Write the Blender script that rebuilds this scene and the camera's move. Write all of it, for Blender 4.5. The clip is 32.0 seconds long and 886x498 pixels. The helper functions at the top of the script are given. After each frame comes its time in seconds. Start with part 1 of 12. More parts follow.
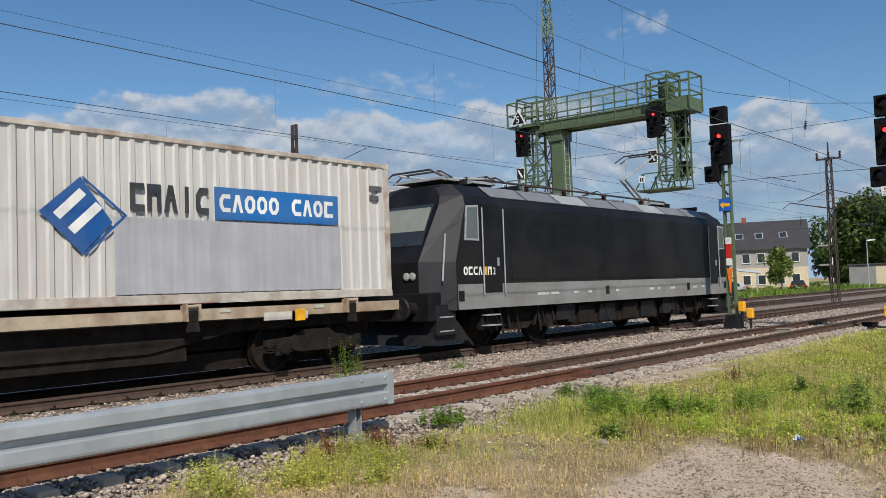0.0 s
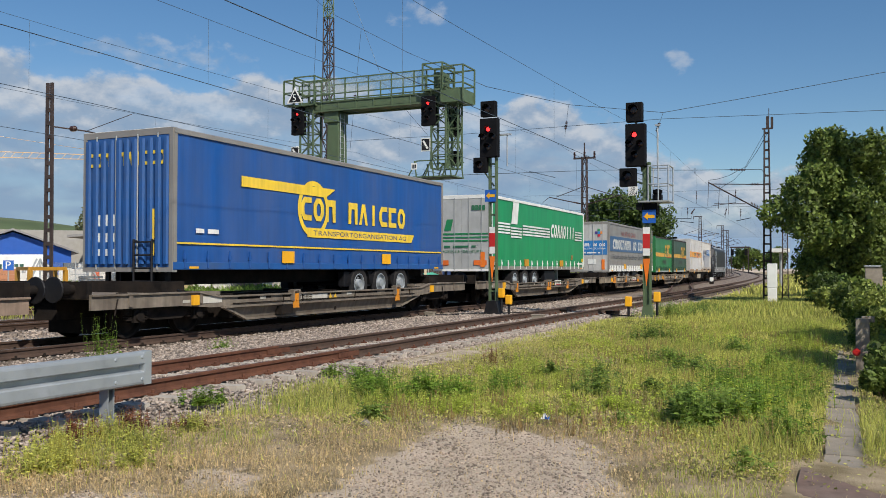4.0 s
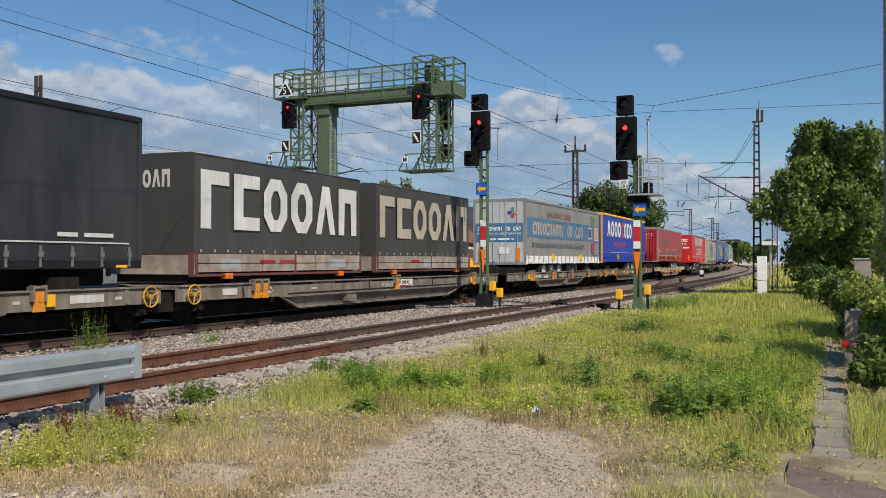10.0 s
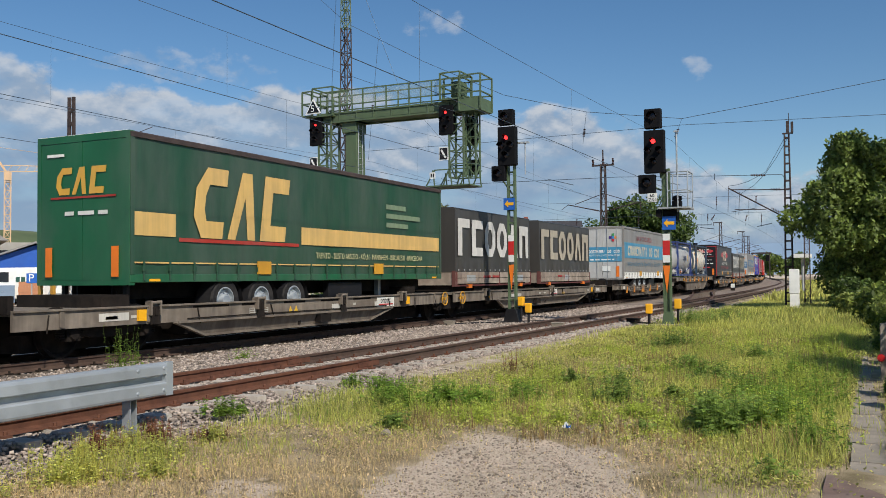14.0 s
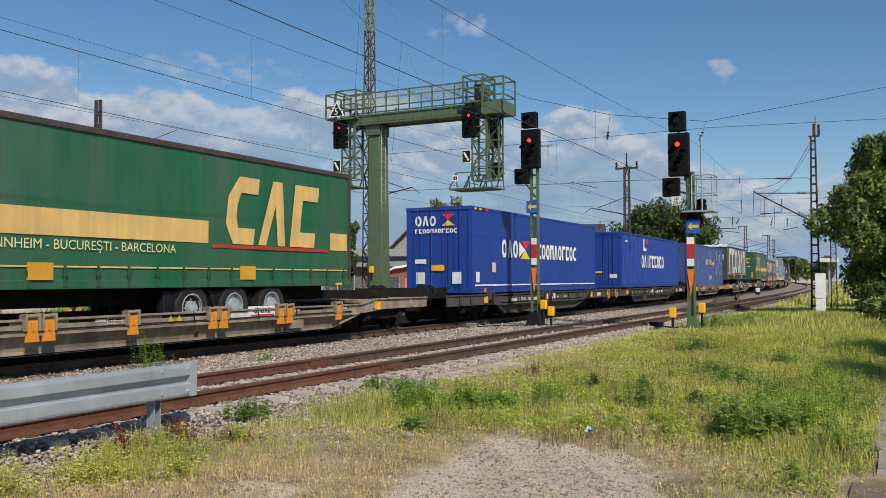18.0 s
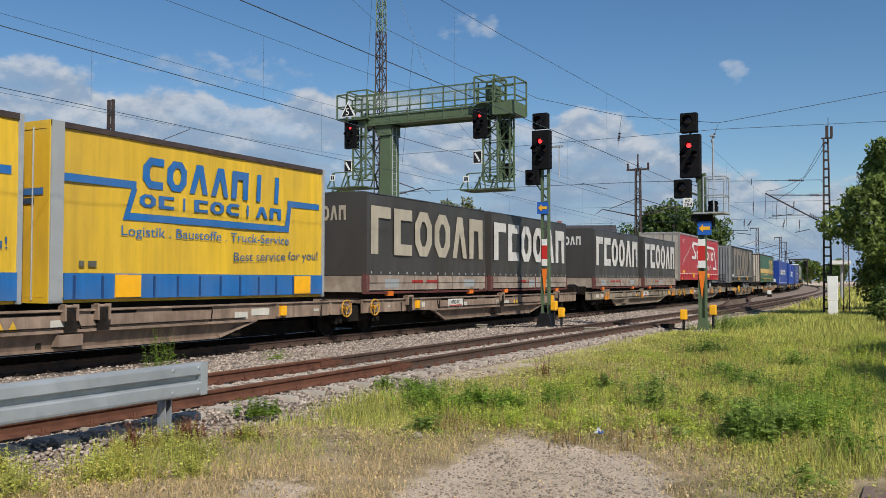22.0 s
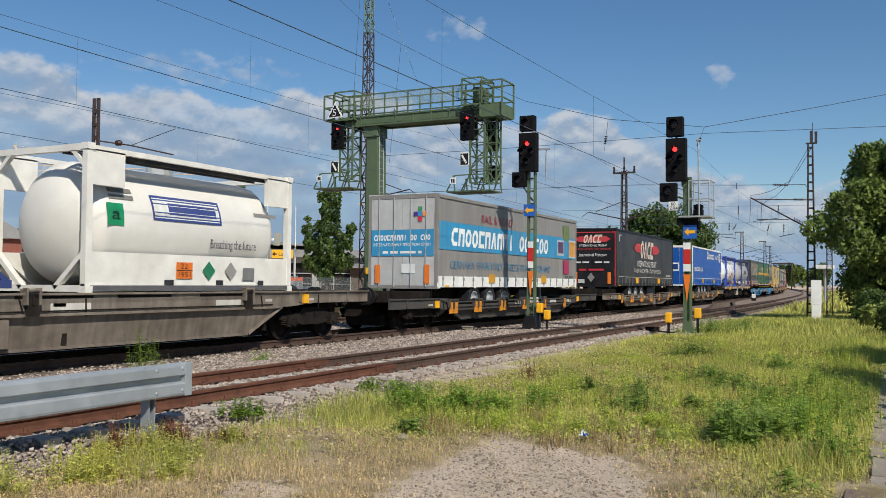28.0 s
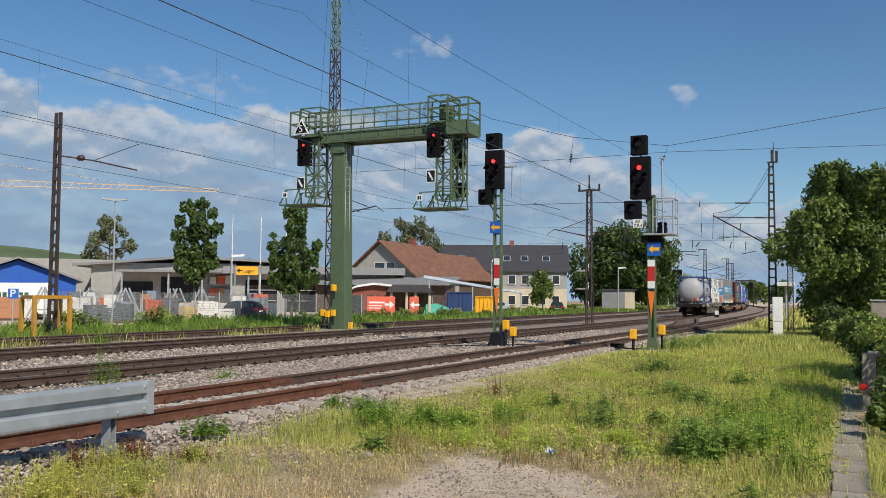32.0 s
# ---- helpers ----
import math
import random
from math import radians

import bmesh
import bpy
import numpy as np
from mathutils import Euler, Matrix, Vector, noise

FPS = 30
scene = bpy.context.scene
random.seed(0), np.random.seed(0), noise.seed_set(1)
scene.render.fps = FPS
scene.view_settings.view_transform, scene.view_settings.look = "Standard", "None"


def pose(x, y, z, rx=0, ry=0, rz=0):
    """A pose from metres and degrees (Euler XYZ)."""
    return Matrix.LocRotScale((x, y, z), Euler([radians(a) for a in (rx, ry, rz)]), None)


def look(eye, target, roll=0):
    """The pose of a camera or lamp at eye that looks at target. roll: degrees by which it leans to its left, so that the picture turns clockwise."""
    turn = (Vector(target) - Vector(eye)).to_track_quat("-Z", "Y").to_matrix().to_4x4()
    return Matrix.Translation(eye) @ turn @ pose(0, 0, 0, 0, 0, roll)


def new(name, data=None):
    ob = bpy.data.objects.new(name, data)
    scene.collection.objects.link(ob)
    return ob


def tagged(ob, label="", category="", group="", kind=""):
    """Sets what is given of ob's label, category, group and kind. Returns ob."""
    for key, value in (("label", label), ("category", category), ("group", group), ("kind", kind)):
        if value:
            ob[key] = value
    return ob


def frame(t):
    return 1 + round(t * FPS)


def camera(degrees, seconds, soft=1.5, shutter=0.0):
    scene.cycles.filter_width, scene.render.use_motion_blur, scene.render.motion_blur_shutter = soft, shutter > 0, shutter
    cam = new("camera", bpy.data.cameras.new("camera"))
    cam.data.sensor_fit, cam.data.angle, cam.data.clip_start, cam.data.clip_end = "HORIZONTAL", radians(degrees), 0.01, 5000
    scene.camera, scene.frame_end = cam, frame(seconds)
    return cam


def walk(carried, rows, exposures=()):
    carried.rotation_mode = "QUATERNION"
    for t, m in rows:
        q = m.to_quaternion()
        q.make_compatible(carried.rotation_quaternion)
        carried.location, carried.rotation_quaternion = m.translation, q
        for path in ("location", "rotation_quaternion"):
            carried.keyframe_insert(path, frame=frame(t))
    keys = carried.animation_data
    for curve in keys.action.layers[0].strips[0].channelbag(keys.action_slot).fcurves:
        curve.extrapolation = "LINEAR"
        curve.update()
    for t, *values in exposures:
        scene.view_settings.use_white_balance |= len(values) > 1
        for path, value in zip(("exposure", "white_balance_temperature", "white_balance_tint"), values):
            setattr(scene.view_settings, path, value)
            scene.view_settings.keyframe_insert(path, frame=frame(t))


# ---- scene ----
# ---- camera ----
EXPOSURES = [(0.0, 0.0), (32.0, 0.0)]
EYE = (0.0, 0.0, 1.7)
cam = camera(52.5, 32.0, soft=0.4)
TURN = [
    (0, 39.16, 2.65, 2.00), (0.1, 35.67, 2.59, 1.91), (0.2, 33.11, 2.53, 1.83), (0.3, 30.72, 2.47, 1.74), (0.4, 28.87, 2.41, 1.66), (0.5, 27.87, 2.35,
    1.57), (0.6, 26.92, 2.32, 1.52), (0.7, 26.37, 2.29, 1.48), (0.8, 25.79, 2.26, 1.43), (0.9, 25.24, 2.23, 1.38), (1, 24.69, 2.20, 1.34), (1.5,
    23.53, 2.10, 1.13), (2, 23.62, 2.08, 0.87), (2.5, 23.69, 1.92, 0.54), (3, 24.17, 1.63, 0.29), (3.5, 24.49, 1.41, 0.09), (5.5, 24.25, 0.65, -0.40),
    (6, 24.16, 0.55, -0.40), (6.5, 24.03, 0.50, -0.37), (7, 23.92, 0.50, -0.35), (7.5, 23.90, 0.49, -0.24), (8, 23.86, 0.51, -0.11), (8.5, 23.87,
    0.52, -0.09), (9, 23.85, 0.56, -0.05), (9.5, 23.89, 0.66, 0.02), (10, 23.98, 0.78, 0.04), (10.5, 24.14, 0.95, 0.08), (11, 24.31, 1.12, 0.13),
    (11.5, 24.60, 1.29, 0.23), (12, 24.85, 1.42, 0.35), (12.5, 25.11, 1.54, 0.38), (13, 25.33, 1.64, 0.39), (13.5, 25.54, 1.71, 0.45), (14, 25.78,
    1.78, 0.49), (14.5, 26.02, 1.86, 0.56), (15, 26.22, 1.90, 0.51), (15.5, 26.45, 1.97, 0.53), (17.5, 27.06, 2.02, 0.24), (18, 27.21, 1.96, 0.22),
    (18.5, 27.35, 1.91, 0.15), (19, 27.47, 1.89, 0.19), (19.5, 27.58, 1.86, 0.12), (20, 27.66, 1.87, 0.10), (20.5, 27.79, 1.88, 0.16), (21, 27.81,
    1.90, 0.11), (21.5, 27.83, 1.96, 0.04), (22, 27.87, 2.00, -0.07), (22.5, 27.89, 2.04, -0.15), (23, 27.91, 2.09, -0.20), (23.5, 27.86, 2.07,
    -0.35), (24, 27.76, 2.06, -0.42), (24.5, 27.68, 2.03, -0.52), (25, 27.60, 2.00, -0.61), (25.5, 27.47, 2.03, -0.53), (27.5, 27.03, 2.07, -0.45),
    (28, 26.98, 2.11, -0.45), (28.5, 26.92, 2.14, -0.45), (29, 26.74, 2.16, -0.56), (29.5, 26.45, 2.24, -0.65), (30, 26.21, 2.35, -0.70), (30.5,
    25.87, 2.61, -0.60), (31, 25.55, 2.87, -0.52), (31.5, 25.23, 3.03, -0.46), (32, 24.83, 3.20, -0.45)]
walk(cam, [(t, pose(*EYE, 90 + pitch, roll, yaw)) for t, yaw, pitch, roll in TURN], exposures=EXPOSURES)

# ---- light ----
SUN_WAY = Vector((0.587, -0.453, 0.669)).normalized()
world = bpy.data.worlds.new("sky")
scene.world = world
world.use_nodes = True
wt = world.node_tree
sky = wt.nodes.new("ShaderNodeTexSky")
sky.sky_type, sky.sun_disc = "NISHITA", False
sky.sun_elevation, sky.sun_rotation = math.asin(SUN_WAY.z), math.atan2(SUN_WAY.x, SUN_WAY.y)
sky.altitude, sky.air_density, sky.dust_density, sky.ozone_density = 200, 1.0, 0.35, 3.0
deep = wt.nodes.new("ShaderNodeHueSaturation")
deep.inputs["Saturation"].default_value = 1.2
wt.links.new(sky.outputs[0], deep.inputs["Color"])
wt.links.new(deep.outputs[0], wt.nodes["Background"].inputs[0])
wt.nodes["Background"].inputs[1].default_value = 0.094
sun = new("sun", bpy.data.lights.new("sun", "SUN"))
sun.data.energy, sun.data.angle, sun.data.color = 4.5, radians(0.53), (1.0, 0.94, 0.85)
sun.matrix_world = look((0, 0, 60), Vector((0, 0, 60)) - SUN_WAY)

# ---- materials ----
MATS = {}


def srgb(r, g, b):
    return tuple(((c / 255) / 12.92 if c <= 10 else ((c / 255 + 0.055) / 1.055) ** 2.4) for c in (r, g, b))


def mat(name, col, rough=0.6, metal=0.0, grain=0.12, scale=6.0, dirt=None, dirty=0.0, dirt_scale=0.8, bump=0.0, bump_scale=40.0, spec=0.5, coord="Object", stretch=(1, 1, 1), piece=0.0, island=0.0, streak=0.0):
    """A painted, stained, slightly uneven surface."""
    if name in MATS:
        return MATS[name]
    m = bpy.data.materials.new(name)
    m.use_nodes = True
    t = m.node_tree
    n, l = t.nodes, t.links
    b = n["Principled BSDF"]
    tc, mp = n.new("ShaderNodeTexCoord"), n.new("ShaderNodeMapping")
    mp.inputs["Scale"].default_value = stretch
    l.new(tc.outputs[coord], mp.inputs[0])
    n1 = n.new("ShaderNodeTexNoise")
    n1.inputs["Scale"].default_value, n1.inputs["Detail"].default_value = scale, 4
    l.new(mp.outputs[0], n1.inputs["Vector"])
    r1 = n.new("ShaderNodeMapRange")
    r1.inputs[1].default_value, r1.inputs[2].default_value = 0.3, 0.7
    r1.inputs[3].default_value, r1.inputs[4].default_value = 1 - grain, 1 + grain
    l.new(n1.outputs[0], r1.inputs[0])
    mul = n.new("ShaderNodeVectorMath")
    mul.operation = "SCALE"
    mul.inputs[0].default_value = col
    l.new(r1.outputs[0], mul.inputs["Scale"])
    out = mul.outputs[0]
    for amount, node, sock in ((piece, "ShaderNodeObjectInfo", "Random"), (island, "ShaderNodeNewGeometry", "Random Per Island")):
        if amount:
            src = n.new(node)
            r3 = n.new("ShaderNodeMapRange")
            r3.inputs[3].default_value, r3.inputs[4].default_value = 1 - amount, 1 + amount
            l.new(src.outputs[sock], r3.inputs[0])
            m3 = n.new("ShaderNodeVectorMath")
            m3.operation = "SCALE"
            l.new(out, m3.inputs[0])
            l.new(r3.outputs[0], m3.inputs["Scale"])
            out = m3.outputs[0]
    if streak:
        m4 = n.new("ShaderNodeMapping")
        m4.inputs["Scale"].default_value = (1, 7.0, 0.3)
        l.new(tc.outputs[coord], m4.inputs[0])
        n4 = n.new("ShaderNodeTexNoise")
        n4.inputs["Scale"].default_value, n4.inputs["Detail"].default_value, n4.inputs["Roughness"].default_value = 1.0, 5, 0.6
        l.new(m4.outputs[0], n4.inputs["Vector"])
        r4 = n.new("ShaderNodeMapRange")
        r4.inputs[1].default_value, r4.inputs[2].default_value = 0.3, 0.7
        r4.inputs[3].default_value, r4.inputs[4].default_value = 1 - streak, 1 + streak * 0.6
        l.new(n4.outputs[0], r4.inputs[0])
        s4 = n.new("ShaderNodeVectorMath")
        s4.operation = "SCALE"
        l.new(out, s4.inputs[0])
        l.new(r4.outputs[0], s4.inputs["Scale"])
        out = s4.outputs[0]
    if dirt:
        n2 = n.new("ShaderNodeTexNoise")
        n2.inputs["Scale"].default_value, n2.inputs["Detail"].default_value, n2.inputs["Roughness"].default_value = dirt_scale, 6, 0.65
        l.new(mp.outputs[0], n2.inputs["Vector"])
        r2 = n.new("ShaderNodeMapRange")
        r2.inputs[1].default_value, r2.inputs[2].default_value = 0.42, 0.72
        r2.inputs[3].default_value, r2.inputs[4].default_value = 0.0, dirty
        l.new(n2.outputs[0], r2.inputs[0])
        mx = n.new("ShaderNodeMix")
        mx.data_type = "RGBA"
        l.new(r2.outputs[0], mx.inputs["Factor"])
        l.new(out, mx.inputs["A"])
        mx.inputs["B"].default_value = (*dirt, 1)
        out = mx.outputs["Result"]
    l.new(out, b.inputs["Base Color"])
    b.inputs["Roughness"].default_value, b.inputs["Metallic"].default_value = rough, metal
    b.inputs["Specular IOR Level"].default_value = spec
    if bump:
        n3 = n.new("ShaderNodeTexNoise")
        n3.inputs["Scale"].default_value, n3.inputs["Detail"].default_value = bump_scale, 3
        l.new(mp.outputs[0], n3.inputs["Vector"])
        bp = n.new("ShaderNodeBump")
        bp.inputs["Strength"].default_value, bp.inputs["Distance"].default_value = bump, 0.02
        l.new(n3.outputs[0], bp.inputs["Height"])
        l.new(bp.outputs[0], b.inputs["Normal"])
    MATS[name] = m
    return m


def glow(name, col, strength):
    if name in MATS:
        return MATS[name]
    m = bpy.data.materials.new(name)
    m.use_nodes = True
    b = m.node_tree.nodes["Principled BSDF"]
    b.inputs["Base Color"].default_value = (*col, 1)
    b.inputs["Emission Color"].default_value = (*col, 1)
    b.inputs["Emission Strength"].default_value = strength
    MATS[name] = m
    return m


def paint(name, rgb, dirty=0.25, rough=0.5, dirt=(0.16, 0.14, 0.11), **more):
    return mat(name, srgb(*rgb), rough, 0.0, 0.06, 3.0, dirt, dirty, 0.9, 0.04, 25.0, **more)


def tarp(name, rgb, dirty=0.3, dirt=(0.14, 0.13, 0.12)):
    """Lorry tarpaulin: satin, streaked with road dirt, gently creased."""
    return mat(name, srgb(*rgb), 0.42, 0.0, 0.07, 1.4, dirt, dirty, 0.5, 0.5, 1.1, stretch=(1, 1.6, 0.5), streak=0.16)


STEEL = mat("galvanised_steel", (0.42, 0.45, 0.47), 0.5, 0.35, 0.18, 5.0, (0.25, 0.27, 0.27), 0.5, 2.5, 0.05, 60)
GREY_STEEL = mat("grey_painted_steel", (0.36, 0.38, 0.38), 0.55, 0.1, 0.1, 4.0, (0.2, 0.19, 0.17), 0.4, 2.0)
BLACK = mat("black_paint", (0.01, 0.01, 0.012), 0.55, 0, 0.15, 4, (0.05, 0.045, 0.04), 0.4, 1.2, spec=0.3)
RUBBER = mat("tyre_rubber", (0.016, 0.016, 0.017), 0.85, 0, 0.2, 8, (0.07, 0.062, 0.055), 0.5, 3, spec=0.2)
# grimy steel, darkened so that the colour holds the deep shade under wagons
UNDER = mat("grime_and_shade_black", (0.014, 0.0115, 0.01), 0.85, 0.0, 0.3, 5, (0.05, 0.036, 0.026), 0.5, 2.0, 0.1, 50, spec=0.15)
RUST = mat("rusty_rail_side", (0.115, 0.045, 0.025), 0.85, 0.2, 0.3, 7, (0.2, 0.085, 0.045), 0.6, 1.2, 0.15, 80)
RAILBROWN = mat("brown_rail_side", (0.085, 0.052, 0.037), 0.8, 0.25, 0.25, 7, (0.13, 0.085, 0.06), 0.5, 1.5, 0.15, 80)
SHINE = mat("polished_rail_head", (0.32, 0.3, 0.28), 0.32, 0.9, 0.2, 9, (0.16, 0.1, 0.07), 0.5, 2)
RUSTHEAD = mat("dull_rail_head", (0.2, 0.11, 0.075), 0.55, 0.5, 0.25, 9, (0.14, 0.06, 0.035), 0.7, 2)
WHITE = paint("white_paint", (232, 232, 226), 0.2)
YELLOW = paint("yellow_paint", (246, 178, 22), 0.22)
WORNYELLOW = paint("worn_yellow_paint", (206, 150, 40), 0.55, 0.6, (0.12, 0.08, 0.04))
ORANGE = paint("orange_paint", (232, 120, 30), 0.2)
RED = paint("red_paint", (196, 28, 26), 0.2)
BLUE = paint("sign_blue", (24, 92, 178), 0.1)
GREEN = mat("signal_green_paint", srgb(84, 102, 73), 0.55, 0, 0.1, 2.5, (0.1, 0.11, 0.07), 0.35, 1.2, 0.04, 30)
LAMP_RED = glow("lit_red_lens", (1.0, 0.03, 0.03), 3.0)
LENS_DARK = mat("dark_lens", (0.02, 0.006, 0.006), 0.2, 0, 0.1)
GLASS = mat("dark_window_glass", (0.03, 0.035, 0.04), 0.08, 0.0, 0.2, 1.0, spec=0.8)

# ---- building helpers ----


class Mesh:
    """Collects faces; ob() links them as one object."""

    def __init__(self):
        self.v, self.f, self.m = [], [], []

    def add(self, verts, faces, mi=0):
        k = len(self.v)
        self.v += [tuple(p) for p in verts]
        self.f += [tuple(i + k for i in q) for q in faces]
        self.m += [mi] * len(faces)
        return self

    def box(self, x0, x1, y0, y1, z0, z1, mi=0, m=None):
        c = [Vector((x, y, z)) for z in (z0, z1) for y in (y0, y1) for x in (x0, x1)]
        if m:
            c = [m @ p for p in c]
        return self.add(c, [(0, 2, 3, 1), (4, 5, 7, 6), (0, 1, 5, 4), (2, 6, 7, 3), (0, 4, 6, 2), (1, 3, 7, 5)], mi)

    def prism(self, pts, axis, a, b, mi=0, caps=True):
        """pts: polygon, counter-clockwise in the plane of the other two axes, in order (y,z), (x,z) or (x,y)."""
        n = len(pts)

        def at(p, d):
            return {"x": (d, p[0], p[1]), "y": (p[0], d, p[1]), "z": (p[0], p[1], d)}[axis]
        v = [at(p, a) for p in pts] + [at(p, b) for p in pts]
        f = [tuple(range(n))[::-1], tuple(range(n, 2 * n))] + [(i, (i + 1) % n, (i + 1) % n + n, i + n) for i in range(n)]
        f = f if caps else f[2:]
        if axis == "y":
            f = [q[::-1] for q in f]
        return self.add(v, f, mi)

    def tube(self, p, q, r, n=8, r2=None, mi=0):
        p, q = Vector(p), Vector(q)
        d = (q - p).normalized()
        u = d.orthogonal().normalized()
        w = d.cross(u)
        r2 = r if r2 is None else r2
        v = [p + (u * math.cos(6.28319 * i / n) + w * math.sin(6.28319 * i / n)) * r for i in range(n)]
        v += [q + (u * math.cos(6.28319 * i / n) + w * math.sin(6.28319 * i / n)) * r2 for i in range(n)]
        f = [(i, (i + 1) % n, (i + 1) % n + n, i + n) for i in range(n)] + [tuple(range(n))[::-1], tuple(range(n, 2 * n))]
        return self.add(v, f, mi)

    def beam(self, p, q, w, h=None, mi=0):
        """A square bar from p to q."""
        p, q, h = Vector(p), Vector(q), h or w
        d = (q - p).normalized()
        side = d.cross(Vector((0, 0, 1)))
        side = side.normalized() if side.length > 1e-3 else Vector((1, 0, 0))
        up = side.cross(d)
        c = [e + side * (a * w / 2) + up * (b * h / 2) for e in (p, q) for a, b in ((-1, -1), (1, -1), (1, 1), (-1, 1))]
        return self.add(c, [(3, 2, 1, 0), (4, 5, 6, 7), (0, 1, 5, 4), (1, 2, 6, 5), (2, 3, 7, 6), (3, 0, 4, 7)], mi)

    def lathe(self, prof, n=24, axis="y", at=(0, 0, 0), mi=0, caps=True):
        """prof: (radius, place along the axis)."""
        k = len(prof)
        v = []
        for r, d in prof:
            for i in range(n):
                a = 6.283185 * i / n
                c, s = r * math.cos(a), r * math.sin(a)
                p = {"x": (d, c, s), "y": (s, d, c), "z": (c, s, d)}[axis]
                v.append((p[0] + at[0], p[1] + at[1], p[2] + at[2]))
        f = [(j * n + i, j * n + (i + 1) % n, (j + 1) * n + (i + 1) % n, (j + 1) * n + i) for j in range(k - 1) for i in range(n)]
        if caps:
            f += [tuple(range(n))[::-1], tuple(range((k - 1) * n, k * n))]
        return self.add(v, f, mi)

    def data(self, name, mats, smooth=False):
        me = bpy.data.meshes.new(name)
        me.from_pydata(self.v, [], self.f)
        for x in mats if isinstance(mats, (list, tuple)) else [mats]:
            me.materials.append(x)
        me.polygons.foreach_set("material_index", self.m)
        if smooth:
            me.polygons.foreach_set("use_smooth", [True] * len(self.f))
        me.update()
        return me

    def ob(self, name, mats, parent=None, smooth=False, bevel=0.0, label="", m=None):
        ob = new(name, self.data(name, mats, smooth))
        if parent:
            ob.parent = parent
        if m:
            ob.matrix_basis = m
        if bevel:
            bv = ob.modifiers.new("bevel", "BEVEL")
            bv.width, bv.segments, bv.limit_method = bevel, 2, "ANGLE"
        if smooth:
            md = ob.modifiers.new("normals", "EDGE_SPLIT")
            md.split_angle = radians(35)
        return tagged(ob, label) if label else ob


def thing(name, label, category, m=None, group="", kind=""):
    ob = new(name)
    ob.matrix_basis = m or Matrix()
    return tagged(ob, label, category, group, kind)


def share(name, me, parent, m=None, label=""):
    ob = new(name, me)
    ob.parent = parent
    if m:
        ob.matrix_basis = m
    return tagged(ob, label) if label else ob


BOX_FACES = np.array([(0, 2, 3, 1), (4, 5, 7, 6), (0, 1, 5, 4), (2, 6, 7, 3), (0, 4, 6, 2), (1, 3, 7, 5)])


def soup(name, verts, faces, m, label="", category="", smooth=False):
    """One mesh from arrays of vertices and equal-sized faces."""
    me = bpy.data.meshes.new(name)
    k = faces.shape[1]
    me.vertices.add(len(verts))
    me.vertices.foreach_set("co", np.asarray(verts, np.float32).ravel())
    me.loops.add(faces.size)
    me.loops.foreach_set("vertex_index", np.asarray(faces, np.int32).ravel())
    me.polygons.add(len(faces))
    me.polygons.foreach_set("loop_start", np.arange(0, faces.size, k, dtype=np.int32))
    if smooth:
        me.polygons.foreach_set("use_smooth", np.ones(len(faces), bool))
    me.update(calc_edges=True)
    me.materials.append(m)
    ob = new(name, me)
    if label:
        tagged(ob, label, category, kind="stuff")
    return ob


RAIL_Z = 0.26


STRAIGHT = 250.0


def bend(y):
    """How far the line has curved to the side at y; past STRAIGHT it runs on straight."""
    k = min(max(0.0, y - 30.0), STRAIGHT - 30.0)
    return -2.9e-4 * k * k - 5.8e-4 * k * max(0.0, y - STRAIGHT)


def slope(y):
    return -5.8e-4 * min(max(0.0, y - 30.0), STRAIGHT - 30.0)


def words(parent, name, s, m, height, mat_, width=0.0, label=""):
    """Lettering as a flat mesh: m takes text x, y to the surface; its lower left corner lies at m."""
    cu = bpy.data.curves.new(name, "FONT")
    cu.body, cu.size, cu.resolution_u = s, 1.0, 3
    tmp = bpy.data.objects.new("tmp", cu)
    scene.collection.objects.link(tmp)
    bpy.context.view_layer.update()
    me = bpy.data.meshes.new_from_object(tmp.evaluated_get(bpy.context.evaluated_depsgraph_get()))
    bpy.data.objects.remove(tmp)
    co = np.zeros(len(me.vertices) * 3)
    me.vertices.foreach_get("co", co)
    co = co.reshape(-1, 3)
    lo, hi = co.min(0), co.max(0)
    co[:, 0] = (co[:, 0] - lo[0]) * (width / (hi[0] - lo[0]) if width else height / 0.7)
    co[:, 1] = co[:, 1] * (height / 0.7)
    me.vertices.foreach_set("co", co.ravel())
    me.materials.clear()
    me.materials.append(mat_)
    me.update()
    ob = new(name, me)
    ob.matrix_basis = m
    if parent:
        ob.parent = parent
    return ob

# ---- ground ----
GRAVEL = [(-3.4, -2.5), (-3.6, 4.8), (-3.72, 6.1), (-3.85, 6.8), (-3.95, 8.1), (-4.0, 9.1), (-3.2, 8.95), (-2.4, 8.6), (-2.1, 8.1), (-1.75, 7.2), (-1.5, 6.0), (-1.1, 3.5), (-0.6, -2.5)]
SAND = [(-4.25, 5.7), (-4.75, 5.45), (-5.02, 6.1), (-4.88, 6.35), (-4.5, 6.2)]
CORNER = [(-6.1, 4.5), (-5.45, 5.0), (-5.0, 5.35), (-4.6, 5.2), (-4.4, 4.4), (-4.4, 2.0), (-6.1, 2.0)]


